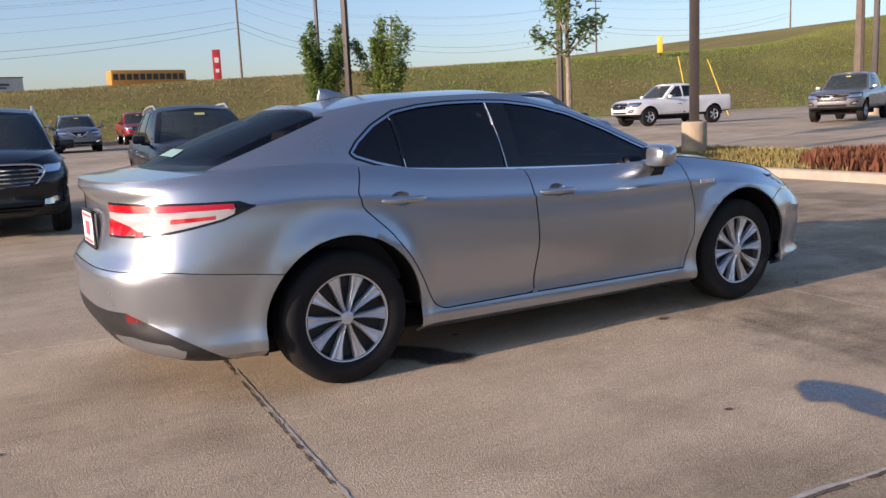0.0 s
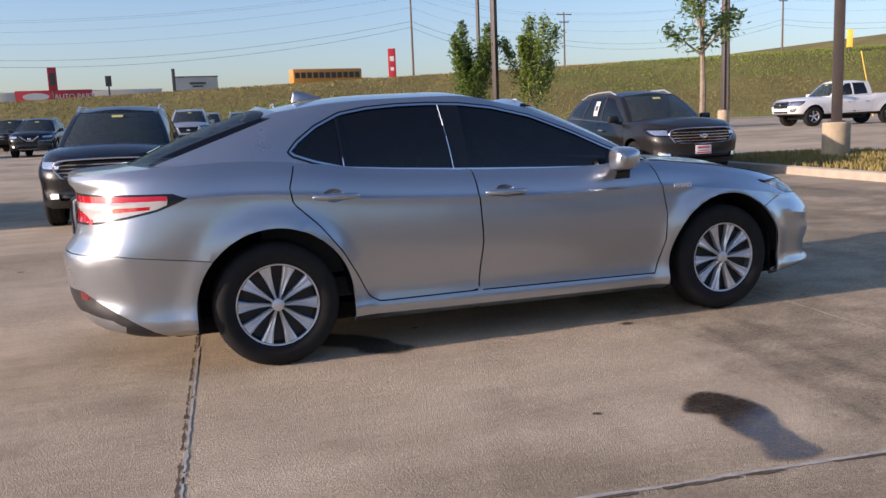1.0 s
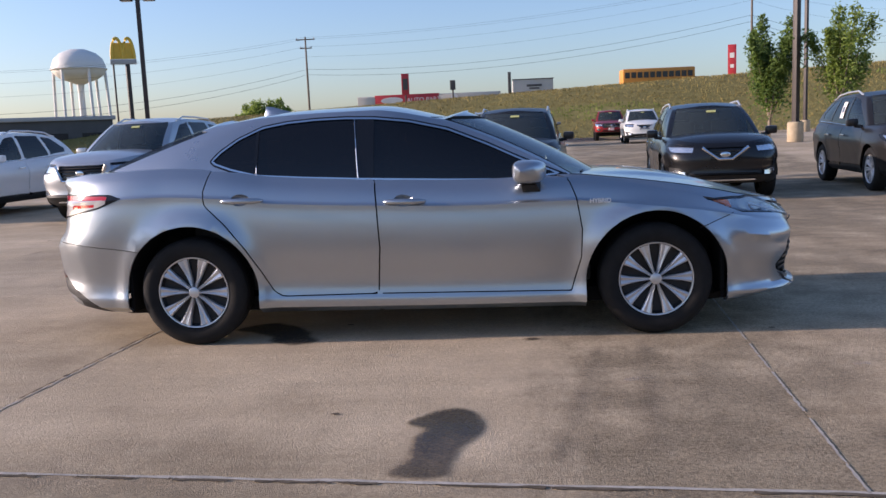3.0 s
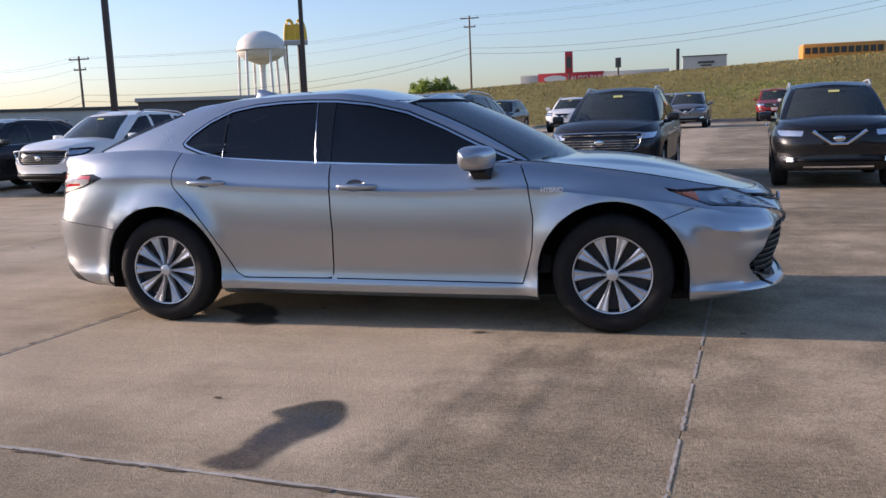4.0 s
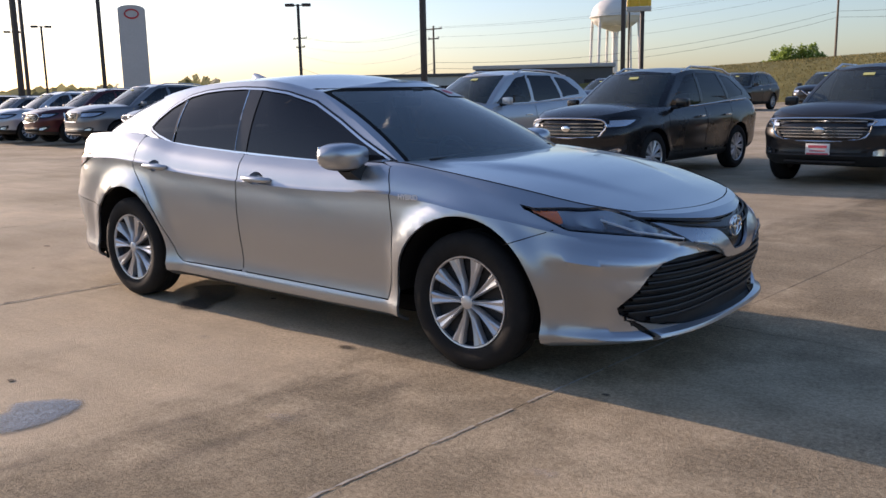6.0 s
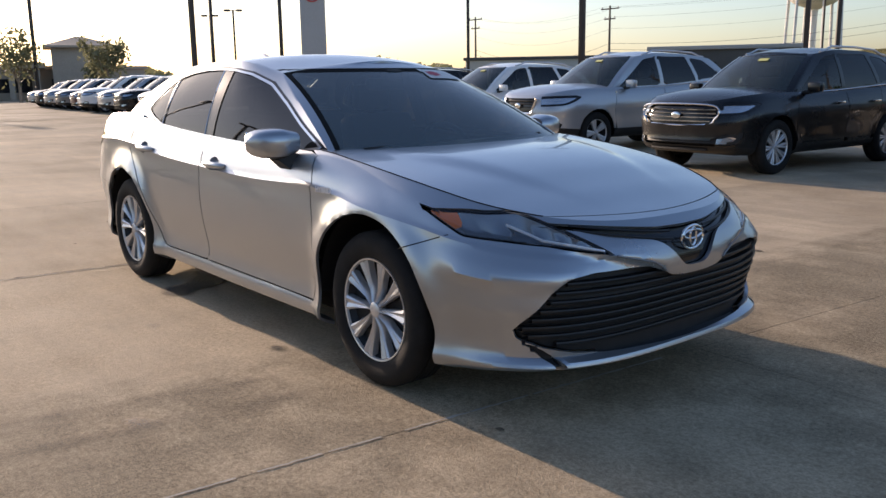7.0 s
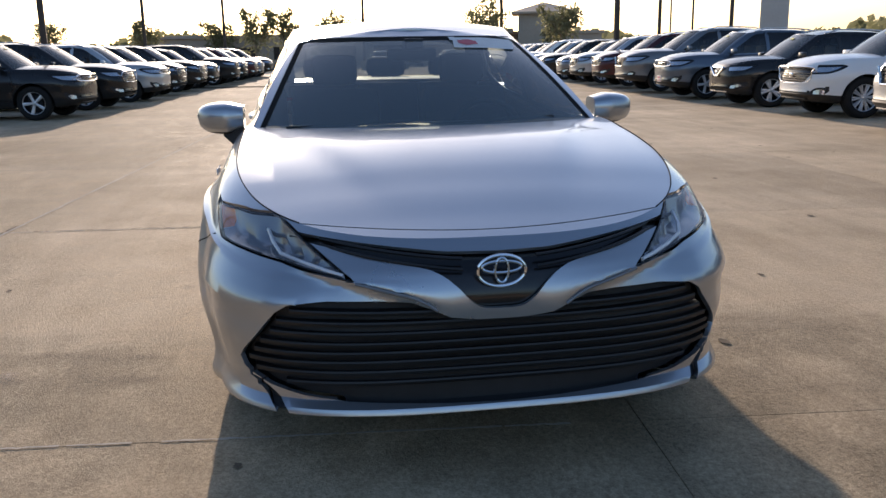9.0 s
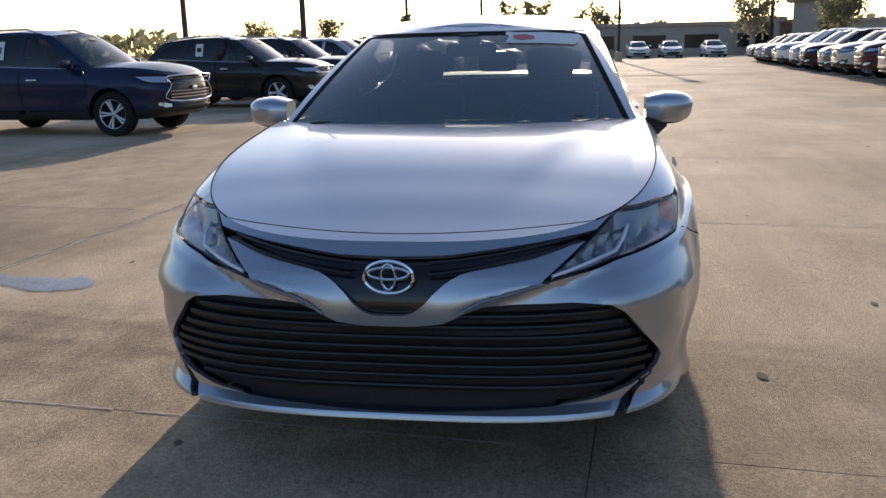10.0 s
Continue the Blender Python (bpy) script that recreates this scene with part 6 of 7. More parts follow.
parked(far, "white", "white", "white sedan parked near far trees", pose(-74.8, 12.6, 0, 0, 0, 0))
for i in range(4):
    parked((barred, far, small, far)[i], ("grey", "white", "black", "white")[i], ("silver", "mid", "mid", "silver")[i], "hazy parked car in front of a far building", pose(-62 - 1.5 * i, 16.5 + 3.0 * i, 0, 0, 0, -60))


# ---- posts, trees, signs and the distance ----
BROWN = plain("dark_bronze_paint", (0.040, 0.030, 0.026), 0.55, 0.0, 4.0, 0.3)
POLEWOOD = plain("weathered_pole", (0.16, 0.125, 0.095), 0.9, 0.0, 2.0, 0.3)
GREYSTEEL = plain("galvanised_steel", (0.33, 0.33, 0.33), 0.55, 0.5, 4.0, 0.2)
BASECON = plain("post_base_concrete", (0.46, 0.37, 0.25), 0.85, 0.0, 4.0, 0.25, 0.3, 0.006)
WIREM = mat("cable_black", (0.04, 0.04, 0.045), 0.6)
BARK = plain("pale_bark", (0.30, 0.24, 0.18), 0.9, 0.0, 9.0, 0.4, 0.2, 0.01)
CANVAS = plain("pale_wall", (0.55, 0.52, 0.47), 0.85, 0.0, 0.6, 0.12)
TANWALL = plain("tan_wall", (0.42, 0.35, 0.28), 0.9, 0.0, 0.5, 0.15)
DARKROOF = plain("dark_roof", (0.10, 0.095, 0.09), 0.85, 0.0, 0.8, 0.25)
SIGNRED = plain("sign_red", (0.50, 0.035, 0.045), 0.5, 0.0, 1.0, 0.12)
SIGNWHITE = plain("sign_white", (0.76, 0.75, 0.72), 0.55, 0.0, 1.0, 0.06)
SIGNYELLOW = plain("sign_yellow", (0.78, 0.50, 0.05), 0.5, 0.0, 2.0, 0.1)
TANKWHITE = plain("tank_white", (0.74, 0.72, 0.68), 0.55, 0.0, 0.15, 0.07)
SIGNGREY = plain("sign_grey", (0.42, 0.41, 0.40), 0.5, 0.1, 0.4, 0.1)
ORANGE = plain("bus_orange", (0.62, 0.26, 0.04), 0.5, 0.0, 0.8, 0.1)
WINDARK = mat("far_window", (0.02, 0.02, 0.025), 0.15)


def leafage(name, base, light):
    m = mat(name, base, 0.65)
    b = m.node_tree.nodes["Principled BSDF"]
    g = m.node_tree.nodes.new("ShaderNodeNewGeometry")
    r = ramp(m, g, "Random Per Island", 0.0, 1.0, base, light)
    wire(m, r, "Color", b, "Base Color")
    tr = m.node_tree.nodes.new("ShaderNodeBsdfTranslucent")
    wire(m, r, "Color", tr, "Color")
    mx = m.node_tree.nodes.new("ShaderNodeMixShader")
    mx.inputs["Fac"].default_value = 0.48
    wire(m, b, "BSDF", mx, 1)
    wire(m, tr, "BSDF", mx, 2)
    wire(m, mx, "Shader", m.node_tree.nodes["Material Output"], "Surface")
    return m


LEAF = leafage("leaf_green", (0.07, 0.12, 0.025), (0.19, 0.27, 0.055))
LEAF2 = leafage("leaf_bright", (0.12, 0.18, 0.03), (0.30, 0.38, 0.08))
# paler, greyer leaf colour stands in for haze on the far trees
LEAF3 = leafage("leaf_hazed", (0.16, 0.16, 0.08), (0.28, 0.27, 0.15))


def tree(label, x, y, z0, trunk_h, limbs, leaves, size, material, seed, trunk_r=0.06, name="tree"):
    """Tapered trunk, limbs and a crown of single leaves. limbs: (azimuth, lean, length, start height, crown radius)."""
    rnd = random.Random(seed)
    t = thing(name, label, name, pose(x, y, z0))
    bm = bmesh.new()
    tube(bm, [(0, 0, -0.1), (0.02, 0.01, trunk_h * 0.5), (0.0, 0.03, trunk_h)], [trunk_r * 1.2, trunk_r, trunk_r * 0.6], 8)
    part("trunk", bm, BARK, t)
    lv, lf = [], []
    for az, lean, ln, h, cr in limbs:
        d = Vector((math.cos(az) * math.sin(lean), math.sin(az) * math.sin(lean), math.cos(lean)))
        p0 = Vector((0, 0, h))
        pts = [p0 + d * (ln * k / 4) + Vector((0, 0, 0.06 * ln * (k / 4) ** 2)) for k in range(5)]
        lb = bmesh.new()
        tube(lb, pts, [trunk_r * 0.5 * (1 - 0.8 * k / 4) for k in range(5)], 6)
        part("limb", lb, BARK, t)
        for _ in range(int(leaves / len(limbs))):
            u = rnd.random() ** 0.6
            c = p0 + d * (ln * (0.18 + 0.90 * u))
            w = cr * (1.15 - 0.75 * u)
            c += Vector((rnd.gauss(0, 1), rnd.gauss(0, 1), rnd.gauss(0, 0.9))) * w * 0.5
            s = size * rnd.uniform(0.6, 1.3)
            a = Vector((rnd.gauss(0, 1), rnd.gauss(0, 1), rnd.gauss(0, 1))).normalized()
            b = a.orthogonal().normalized()
            i = len(lv)
            lv += [c - a * s, c + b * s * 0.45, c + a * s, c - b * s * 0.45]
            lf.append((i, i + 1, i + 2, i + 3))
    me = bpy.data.meshes.new("crown")
    me.from_pydata(lv, [], lf)
    me.materials.append(material)
    o = new("crown", me)
    o.parent = t
    return t


def upright(n, seed, lean=0.30, ln=2.2, h=0.7, cr=0.42):
    r = random.Random(seed)
    return [(6.28 * i / n + r.uniform(-0.3, 0.3), lean * r.uniform(0.3, 1.2), ln * r.uniform(0.75, 1.15), h * r.uniform(0.6, 1.5), cr * r.uniform(0.7, 1.2)) for i in range(n)]


tree("bushy dark green young tree beside a lamp post", 11.0, 28.2, 0.30, 1.7, upright(11, 1, 0.30, 3.0, 0.9, 0.62), 7500, 0.09, LEAF, 11)
tree("bright green young tree with upright branches", 13.2, 26.9, 0.30, 1.8, upright(9, 2, 0.34, 3.1, 1.1, 0.50), 5500, 0.09, LEAF2, 12)
tree("slender young street tree with an airy crown", 10.9, 12.4, 0.12, 3.3, [(0.2, 0.8, 1.1, 2.6, 0.42), (1.5, 0.6, 1.4, 2.9, 0.4), (2.7, 0.9, 1.0, 2.4, 0.42), (3.9, 0.7, 1.3, 2.8, 0.4), (5.2, 0.8, 1.1, 2.5, 0.42), (0.9, 0.2, 1.5, 3.1, 0.45), (4.4, 0.25, 1.7, 3.2, 0.45)], 1700, 0.075, LEAF, 13, 0.07)
for i, (x, y, s) in enumerate(((-53.0, 181, 2.7), (-48.5, 183, 2.2), (-57.5, 184, 1.7))):
    tree("leafy green tree far beyond the bank", x, y, rise(x, y), 1.2 * s, upright(10, 20 + i, 0.7, 1.9 * s, 0.8 * s, 0.9 * s), 2200, 0.38, LEAF2, 30 + i, 0.2)
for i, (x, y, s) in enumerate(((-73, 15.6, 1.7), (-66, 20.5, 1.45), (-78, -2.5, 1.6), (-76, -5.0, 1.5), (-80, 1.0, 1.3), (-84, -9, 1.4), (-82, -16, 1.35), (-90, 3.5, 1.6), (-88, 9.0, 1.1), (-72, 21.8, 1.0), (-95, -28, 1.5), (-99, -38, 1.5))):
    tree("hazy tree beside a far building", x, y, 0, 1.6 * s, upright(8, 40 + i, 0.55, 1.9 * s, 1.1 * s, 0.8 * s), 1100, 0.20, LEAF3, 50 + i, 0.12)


def lamp_post(label, x, y, top, w=0.20, base=None, heads=1, turn=0.0, z0=None):
    z0 = rise(x, y) if z0 is None else z0
    t = thing("lamp_post", label, "lamp post", pose(x, y, z0, 0, 0, turn), "lot lamp posts")
    foot = base or 0.0
    if base:
        bm = bmesh.new()
        lathe(bm, [(0.0, 0.0), (0.28, 0.0), (0.29, 0.02), (0.29, base - 0.03), (0.26, base), (0.0, base)], 24, Matrix.Rotation(radians(90), 4, "X"))
        part("base", bm, BASECON, t, "round concrete base")
    bm = bmesh.new()
    box(bm, -w / 2, w / 2, -w / 2, w / 2, foot, top, 0.012)
    part("post", bm, BROWN, t)
    if base:
        bm = bmesh.new()
        box(bm, -w * 0.8, w * 0.8, -w * 0.8, w * 0.8, foot, foot + 0.03, 0.005)
        part("foot_plate", bm, BROWN, t)
    for k in range(heads):
        s = 1 if k == 0 else -1
        bm = bmesh.new()
        box(bm, min(s * 0.05, s * 0.35), max(s * 0.05, s * 0.35), -0.04, 0.04, top - 0.12, top - 0.04, 0.01)
        part("arm", bm, BROWN, t)
        bm = bmesh.new()
        box(bm, min(s * 0.30, s * 0.95), max(s * 0.30, s * 0.95), -0.22, 0.22, top - 0.16, top + 0.04, 0.03)
        hd = part("lamp_head", bm, BROWN, t)
        bm = bmesh.new()
        box(bm, min(s * 0.36, s * 0.89), max(s * 0.36, s * 0.89), -0.17, 0.17, top - 0.175, top - 0.16)
        part("lens", bm, SIGNWHITE, hd)
    return t


lamp_post("bronze lamp post on a round concrete base in the island", 12.35, 9.6, 9.2, 0.22, 0.74, 2, 45, 0.12)
lamp_post("bronze lamp post between two young trees", 11.6, 27.0, 9.2, 0.20, 0.74, 2, 30)
lamp_post("bronze lamp post at the upper lot", 18.9, 47.0, 9.2, 0.18, 0.7, 2, 30)
lamp_post("bronze lamp post below the grass bank", 26.3, 31.8, 9.2, 0.20, 0.75, 2, 20)
lamp_post("bronze lamp post near the pickups", 34.0, 18.9, 9.2, 0.22, 0.75, 2, 20)
lamp_post("bronze lamp post with two lamp heads", -19.6, 42.3, 9.3, 0.22, 0.75, 2, 10)
lamp_post("bronze lamp post behind the back row", -20.9, 25.7, 9.3, 0.22, 0.75, 2, 10)
lamp_post("tall lamp post with one broad head", -45.8, 41.0, 8.3, 0.20, 0.75, 2, 40)
lamp_post("bronze lamp post in the long row of cars", -30.5, 12.35, 9.3, 0.18, 0.75, 2, 10)
lamp_post("bronze lamp post far across the lot", -52.5, 28.7, 9.3, 0.20, 0.7, 2, 20)
lamp_post("lamp post with a wide head far off", -81.0, 39.0, 8.9, 0.20, 0.7, 2, 60)
lamp_post("thin lamp post far off", -90.0, 40.5, 9.0, 0.18, 0.7, 2, 60)
lamp_post("bronze lamp post before the far building", -73.0, 17.0, 9.3, 0.22, 0.7, 2, 30)
lamp_post("bronze lamp post in the shaded row", -24.2, -8.6, 9.3, 0.18, 0.75, 2, 10)
lamp_post("thick bronze lamp post behind the shaded row", -9.2, -11.5, 9.3, 0.20, None, 2, 0)
lamp_post("bronze lamp post behind the shaded row", -27.3, -14.3, 9.3, 0.16, 0.7, 2, 0)
lamp_post("thin lamp post against the bright sky", -58.0, -11.5, 9.3, 0.20, 0.7, 2, 0)
lamp_post("thin lamp post against the hazy sky", -62.0, -6.5, 9.3, 0.20, 0.7, 2, 0)
lamp_post("thin lamp post behind the cars", -55.0, 24.5, 9.3, 0.20, 0.7, 2, 0)
lamp_post("lamp post at the edge of the far lot", -62.0, 3.8, 9.3, 0.20, 0.7, 2, 0)


def utility_pole(label, x, y, top, arms=((0.3, 2.2),), r=0.16, z0=None, turn=0.0):
    z0 = rise(x, y) if z0 is None else z0
    t = thing("utility_pole", label, "utility pole", pose(x, y, z0, 0, 0, turn), "roadside utility poles")
    bm = bmesh.new()
    tube(bm, [(0, 0, -0.3), (0, 0, (top - z0) * 0.5), (0, 0, top - z0)], [r, r * 0.85, r * 0.65], 8)
    part("pole", bm, POLEWOOD, t)
    for d, w in arms:
        bm = bmesh.new()
        box(bm, -w / 2, w / 2, -0.06, 0.06, top - z0 - d - 0.08, top - z0 - d + 0.06)
        arm = part("crossarm", bm, POLEWOOD, t)
        for k in (-0.45, 0.0, 0.45):
            bm = bmesh.new()
            lathe(bm, [(0.0, 0.0), (0.05, 0.0), (0.06, 0.1), (0.03, 0.2), (0.0, 0.2)], 8, Matrix.Translation((k * w, 0, top - z0 - d + 0.06)) @ Matrix.Rotation(radians(90), 4, "X"))
            part("insulator", bm, GREYSTEEL, arm)
    return t


POLES = [(-83.7, 75.5, 9.6), (-62.6, 77.8, 9.6), (-25.1, 110, 14.8), (30.4, 98, 17.6), (61.0, 116.4, 16.8), (92, 104, 18.5), (130, 96, 20.5)]
for x, y, z in POLES:
    utility_pole("weathered utility pole beside the road", x, y, z, ((0.35, 2.6), (1.5, 1.6)))
utility_pole("brown timber pole standing before the bank", 31.6, 38.5, 12.0, ((2.2, 1.6), (4.9, 0.9)), 0.20)
utility_pole("thick dark pole at the top of the rise", 52.0, 31.5, 12.5, (), 0.34)
for i, (a, b) in enumerate(zip(POLES, POLES[1:])):
    for d, o in ((0.2, -1.0), (0.2, 1.0), (1.3, 0.0), (2.6, 0.2), (4.3, 0.0), (5.0, 0.3)):
        bm = bmesh.new()
        p, q = Vector((a[0], a[1] + o, a[2] - d)), Vector((b[0], b[1] + o, b[2] - d))
        n = 14
        tube(bm, [p.lerp(q, k / n) - Vector((0, 0, (1.1 + 0.15 * d) * 4 * (k / n) * (1 - k / n))) for k in range(n + 1)], 0.009 if d < 4 else 0.017, 5)
        tagged(part("power_line", bm, WIREM), "thin black power line sagging between utility poles", "cable", "roadside power lines")
for x0, y0, x1, y1, z1 in ((40.95, 33.12, 40.09, 34.11, 3.97), (39.38, 34.87, 38.86, 35.43, 4.26)):
    bm = bmesh.new()
    tube(bm, [(x0, y0, rise(x0, y0)), (x1, y1, z1)], 0.035, 8)
    tagged(part("guy_wire_guard", bm, SIGNYELLOW), "yellow plastic guard on a slanting guy wire", "guy wire")


def facing(x, y, dist=None):
    """A heading whose -y side looks at the lot."""
    return math.degrees(math.atan2(x, y)) * -1


def panel_sign(name, label, x, y, z0, z1, w, face, back, post=None, bars=()):
    t = thing(name, label, "sign", pose(x, y, 0, 0, 0, facing(x, y)))
    bm = bmesh.new()
    box(bm, -w / 2, w / 2, -0.15, 0.15, z0, z1, 0.04)
    p0 = part("panel", bm, face, t)
    for bx, bz, bw, bh, mt in bars:
        bm = bmesh.new()
        box(bm, bx - bw / 2, bx + bw / 2, -0.17, -0.15, bz - bh / 2, bz + bh / 2)
        part("print", bm, mt, p0)
    if post:
        bm = bmesh.new()
        for px in post:
            tube(bm, [(px, 0.05, rise(x, y) - 0.3), (px, 0.05, z0)], 0.12, 8)
        part("post", bm, BROWN, t)
    return t


panel_sign("pylon_sign", "tall narrow red and white roadside sign", 34.0, 120.0, 6.6, 11.9, 1.15, SIGNRED, SIGNWHITE, (0.0,), ((0.0, 10.4, 0.6, 0.7, SIGNWHITE), (0.0, 8.9, 0.5, 0.5, SIGNWHITE), (0.0, 7.1, 1.1, 0.9, SIGNWHITE)))
panel_sign("pole_sign", "dark red pole sign beside a store", -12.8, 119.0, 6.9, 9.9, 1.1, SIGNRED, SIGNWHITE, (0.0,), ((0, 8.4, 0.7, 1.6, DARKROOF),))
panel_sign("pole_sign", "small dark pole sign beside a store", -6.0, 121.0, 7.4, 8.8, 0.8, DARKROOF, SIGNWHITE, (0.0,))
panel_sign("pole_sign", "slim dark pillar at the roadside", 2.2, 112.0, 4.2, 9.0, 0.42, DARKROOF, SIGNWHITE)
panel_sign("yellow_marker", "yellow roadside marker on the bank", 64.0, 62.0, 6.6, 8.3, 0.55, SIGNYELLOW, SIGNWHITE, (0.0,))

# store with a red front
st = thing("store", "low store building with a red front and pale ends", "store", pose(-11.6, 125, 0))
for x0, x1, z1, mt, nm in ((-9.3, -6.6, 7.0, CANVAS, "wall"), (-6.6, 3.2, 7.25, SIGNRED, "fascia"), (3.2, 12.5, 7.0, CANVAS, "wall")):
    bm = bmesh.new()
    box(bm, x0, x1, 0, 8, 2.5, z1, 0.05)
    part(nm, bm, mt, st)
bm = bmesh.new()
box(bm, -9.4, 12.6, 0.6, 8.1, 7.0, 7.15, 0.03)
part("roof", bm, CANVAS, st)
cu = bpy.data.curves.new("store_text", "FONT")
cu.body, cu.size, cu.extrude = "AUTO PARTS", 0.95, 0.02
tmp = new("store_text", cu)
me = bpy.data.meshes.new_from_object(tmp.evaluated_get(bpy.context.evaluated_depsgraph_get()))
bpy.data.objects.remove(tmp)
me.materials.clear()
me.materials.append(SIGNWHITE)
o = new("lettering", me)
o.parent = st
o.matrix_basis = pose(-1.7, -0.06, 6.05, 90, 0, 0)
bm = bmesh.new()
bmesh.ops.create_circle(bm, cap_ends=True, segments=24, radius=1.0)
bmesh.ops.transform(bm, matrix=pose(-4.0, -0.05, 6.4, 90) @ Matrix.Diagonal((1.7, 0.5, 1, 1)), verts=bm.verts[:])
part("sign_oval", bm, SIGNWHITE, st)
bm = bmesh.new()
bmesh.ops.create_circle(bm, cap_ends=True, segments=24, radius=0.6)
bmesh.ops.transform(bm, matrix=pose(5.6, -0.06, 6.4, 90), verts=bm.verts[:])
part("round_sign", bm, SIGNWHITE, st)

# unseen wall added behind the walk, closing the lot, to darken sedan reflections
bm = bmesh.new()
box(bm, 9.0, 64.0, -27.4, -27.0, -0.2, 6.8, 0.03)
tagged(part("wall_south", bm, DARKROOF), "plain dark wall, unseen, added to darken the sedan's side reflections", "wall", "", "structure")

wh = thing("store", "white store building with a red base band and dark sign bars", "store", pose(6.2, 132, 0))
for x0, x1, z0, z1, y0, mt, nm in ((-3.2, 3.2, 6.6, 9.0, 0, CANVAS, "wall"), (-3.25, 3.25, 3.0, 6.6, -0.05, SIGNRED, "base_band"), (-1.0, 1.4, 7.9, 8.25, -0.06, DARKROOF, "sign_bar"), (-0.6, 1.0, 7.5, 7.75, -0.06, DARKROOF, "sign_bar"), (-3.3, 3.3, 9.0, 9.15, -0.08, DARKROOF, "roof_edge")):
    bm = bmesh.new()
    box(bm, x0, x1, y0, 6 if y0 > -0.06 else 0.05, z0, z1)
    part(nm, bm, mt, wh)

# bus on the road above the bank
bus = thing("school_bus", "orange school bus on the road above the bank", "bus", pose(21.0, 104.0, rise(21.0, 104.0) + 0.02, 0, 0, 4))
bm = bmesh.new()
box(bm, -5.0, 4.0, -1.2, 1.2, 0.6, 2.9, 0.25)
box(bm, 3.8, 5.4, -1.05, 1.05, 0.6, 1.7, 0.2)
part("body", bm, ORANGE, bus)
for i in range(11):
    bm = bmesh.new()
    box(bm, -4.75 + 0.78 * i, -4.15 + 0.78 * i, -1.23, -1.19, 1.75, 2.45)
    part("window", bm, WINDARK, bus)
for x in (-3.0, 4.3):
    for sy in (-1.05, 1.05):
        bm = bmesh.new()
        lathe(bm, [(0.0, -0.12), (0.45, -0.12), (0.5, 0.0), (0.45, 0.12), (0.0, 0.12)], 20)
        o = part("wheel", bm, RUBBER, bus)
        o.matrix_basis = pose(x, sy, 0.5)

# yellow arched sign
ys = thing("arch_sign", "tall yellow double-arch sign on a grey pole", "sign", pose(-41.5, 89.5, 0, 0, 0, 25))
for sx in (-0.62, 0.62):
    bm = bmesh.new()
    tube(bm, [(sx + 0.59 * math.cos(a), 0, 11.0 + 2.3 * math.sin(a)) for a in (math.pi * i / 14 for i in range(15))], 0.18, 8)
    part("arch", bm, SIGNYELLOW, ys)
bm = bmesh.new()
box(bm, -1.08, 1.08, 0.05, 0.15, 11.0, 12.8, 0.03)
part("panel", bm, SIGNYELLOW, ys)
bm = bmesh.new()
box(bm, -1.4, 1.4, -0.26, 0.26, 10.4, 10.95, 0.05)
part("bar", bm, SIGNGREY, ys)
for px, r in ((-1.1, 0.11), (0.4, 0.26)):
    bm = bmesh.new()
    tube(bm, [(px, 0, -0.2), (px, 0, 10.5)], r, 10)
    part("pole", bm, BROWN, ys)

# water tower
wt = thing("water_tower", "white water tower with a flattened tank on legs", "water tower", pose(-101.5, 200, 0))
bm = bmesh.new()
lathe(bm, [(0.0, 25.2), (2.0, 25.0), (4.2, 24.1), (5.6, 22.8), (6.2, 21.2), (6.2, 20.2), (5.6, 18.9), (4.2, 17.9), (2.4, 17.3), (0.9, 16.6), (0.75, 15.0)], 40, Matrix.Rotation(radians(90), 4, "X"))
for v in bm.verts:
    v.co = Vector((v.co.x, v.co.y, abs(v.co.z)))
part("tank", bm, TANKWHITE, wt)
bm = bmesh.new()
tube(bm, [(0, 0, 0), (0, 0, 16)], 0.75, 16)
part("riser", bm, TANKWHITE, wt)
bm = bmesh.new()
tube(bm, [(6.35 * math.cos(a), 6.35 * math.sin(a), 20.3) for a in (2 * math.pi * i / 40 for i in range(41))], 0.22, 6)
part("catwalk", bm, TANKWHITE, wt)
for k in range(6):
    a = 2 * math.pi * k / 6 + 0.3
    bm = bmesh.new()
    tube(bm, [(6.6 * math.cos(a), 6.6 * math.sin(a), 0), (5.9 * math.cos(a), 5.9 * math.sin(a), 20.3)], 0.36, 10)
    part("leg", bm, TANKWHITE, wt)

# grey pylon with a red mark
py = thing("pylon", "tall grey dealership pylon with a red mark near its top", "pylon", pose(-64.0, 38.4, 0, 0, 0, 60))
bm = bmesh.new()
out = [(-1.12, 0.0), (1.12, 0.0), (1.12, 9.1)] + [(1.12 * math.cos(a), 9.1 + 0.40 * math.sin(a)) for a in (math.pi * i / 12 for i in range(1, 12))] + [(-1.12, 9.1)]
ends = [bm.faces.new([bm.verts.new((x, y, z)) for x, z in out]) for y in (-0.35, 0.35)]
bmesh.ops.bridge_loops(bm, edges=bm.edges[:])
bmesh.ops.recalc_face_normals(bm, faces=bm.faces[:])
part("body", bm, SIGNGREY, py)
bm = bmesh.new()
tube(bm, [(0.55 * math.cos(a), -0.38, 8.75 + 0.36 * math.sin(a)) for a in (2 * math.pi * i / 24 for i in range(25))], 0.07, 6)
part("mark", bm, SIGNRED, py)


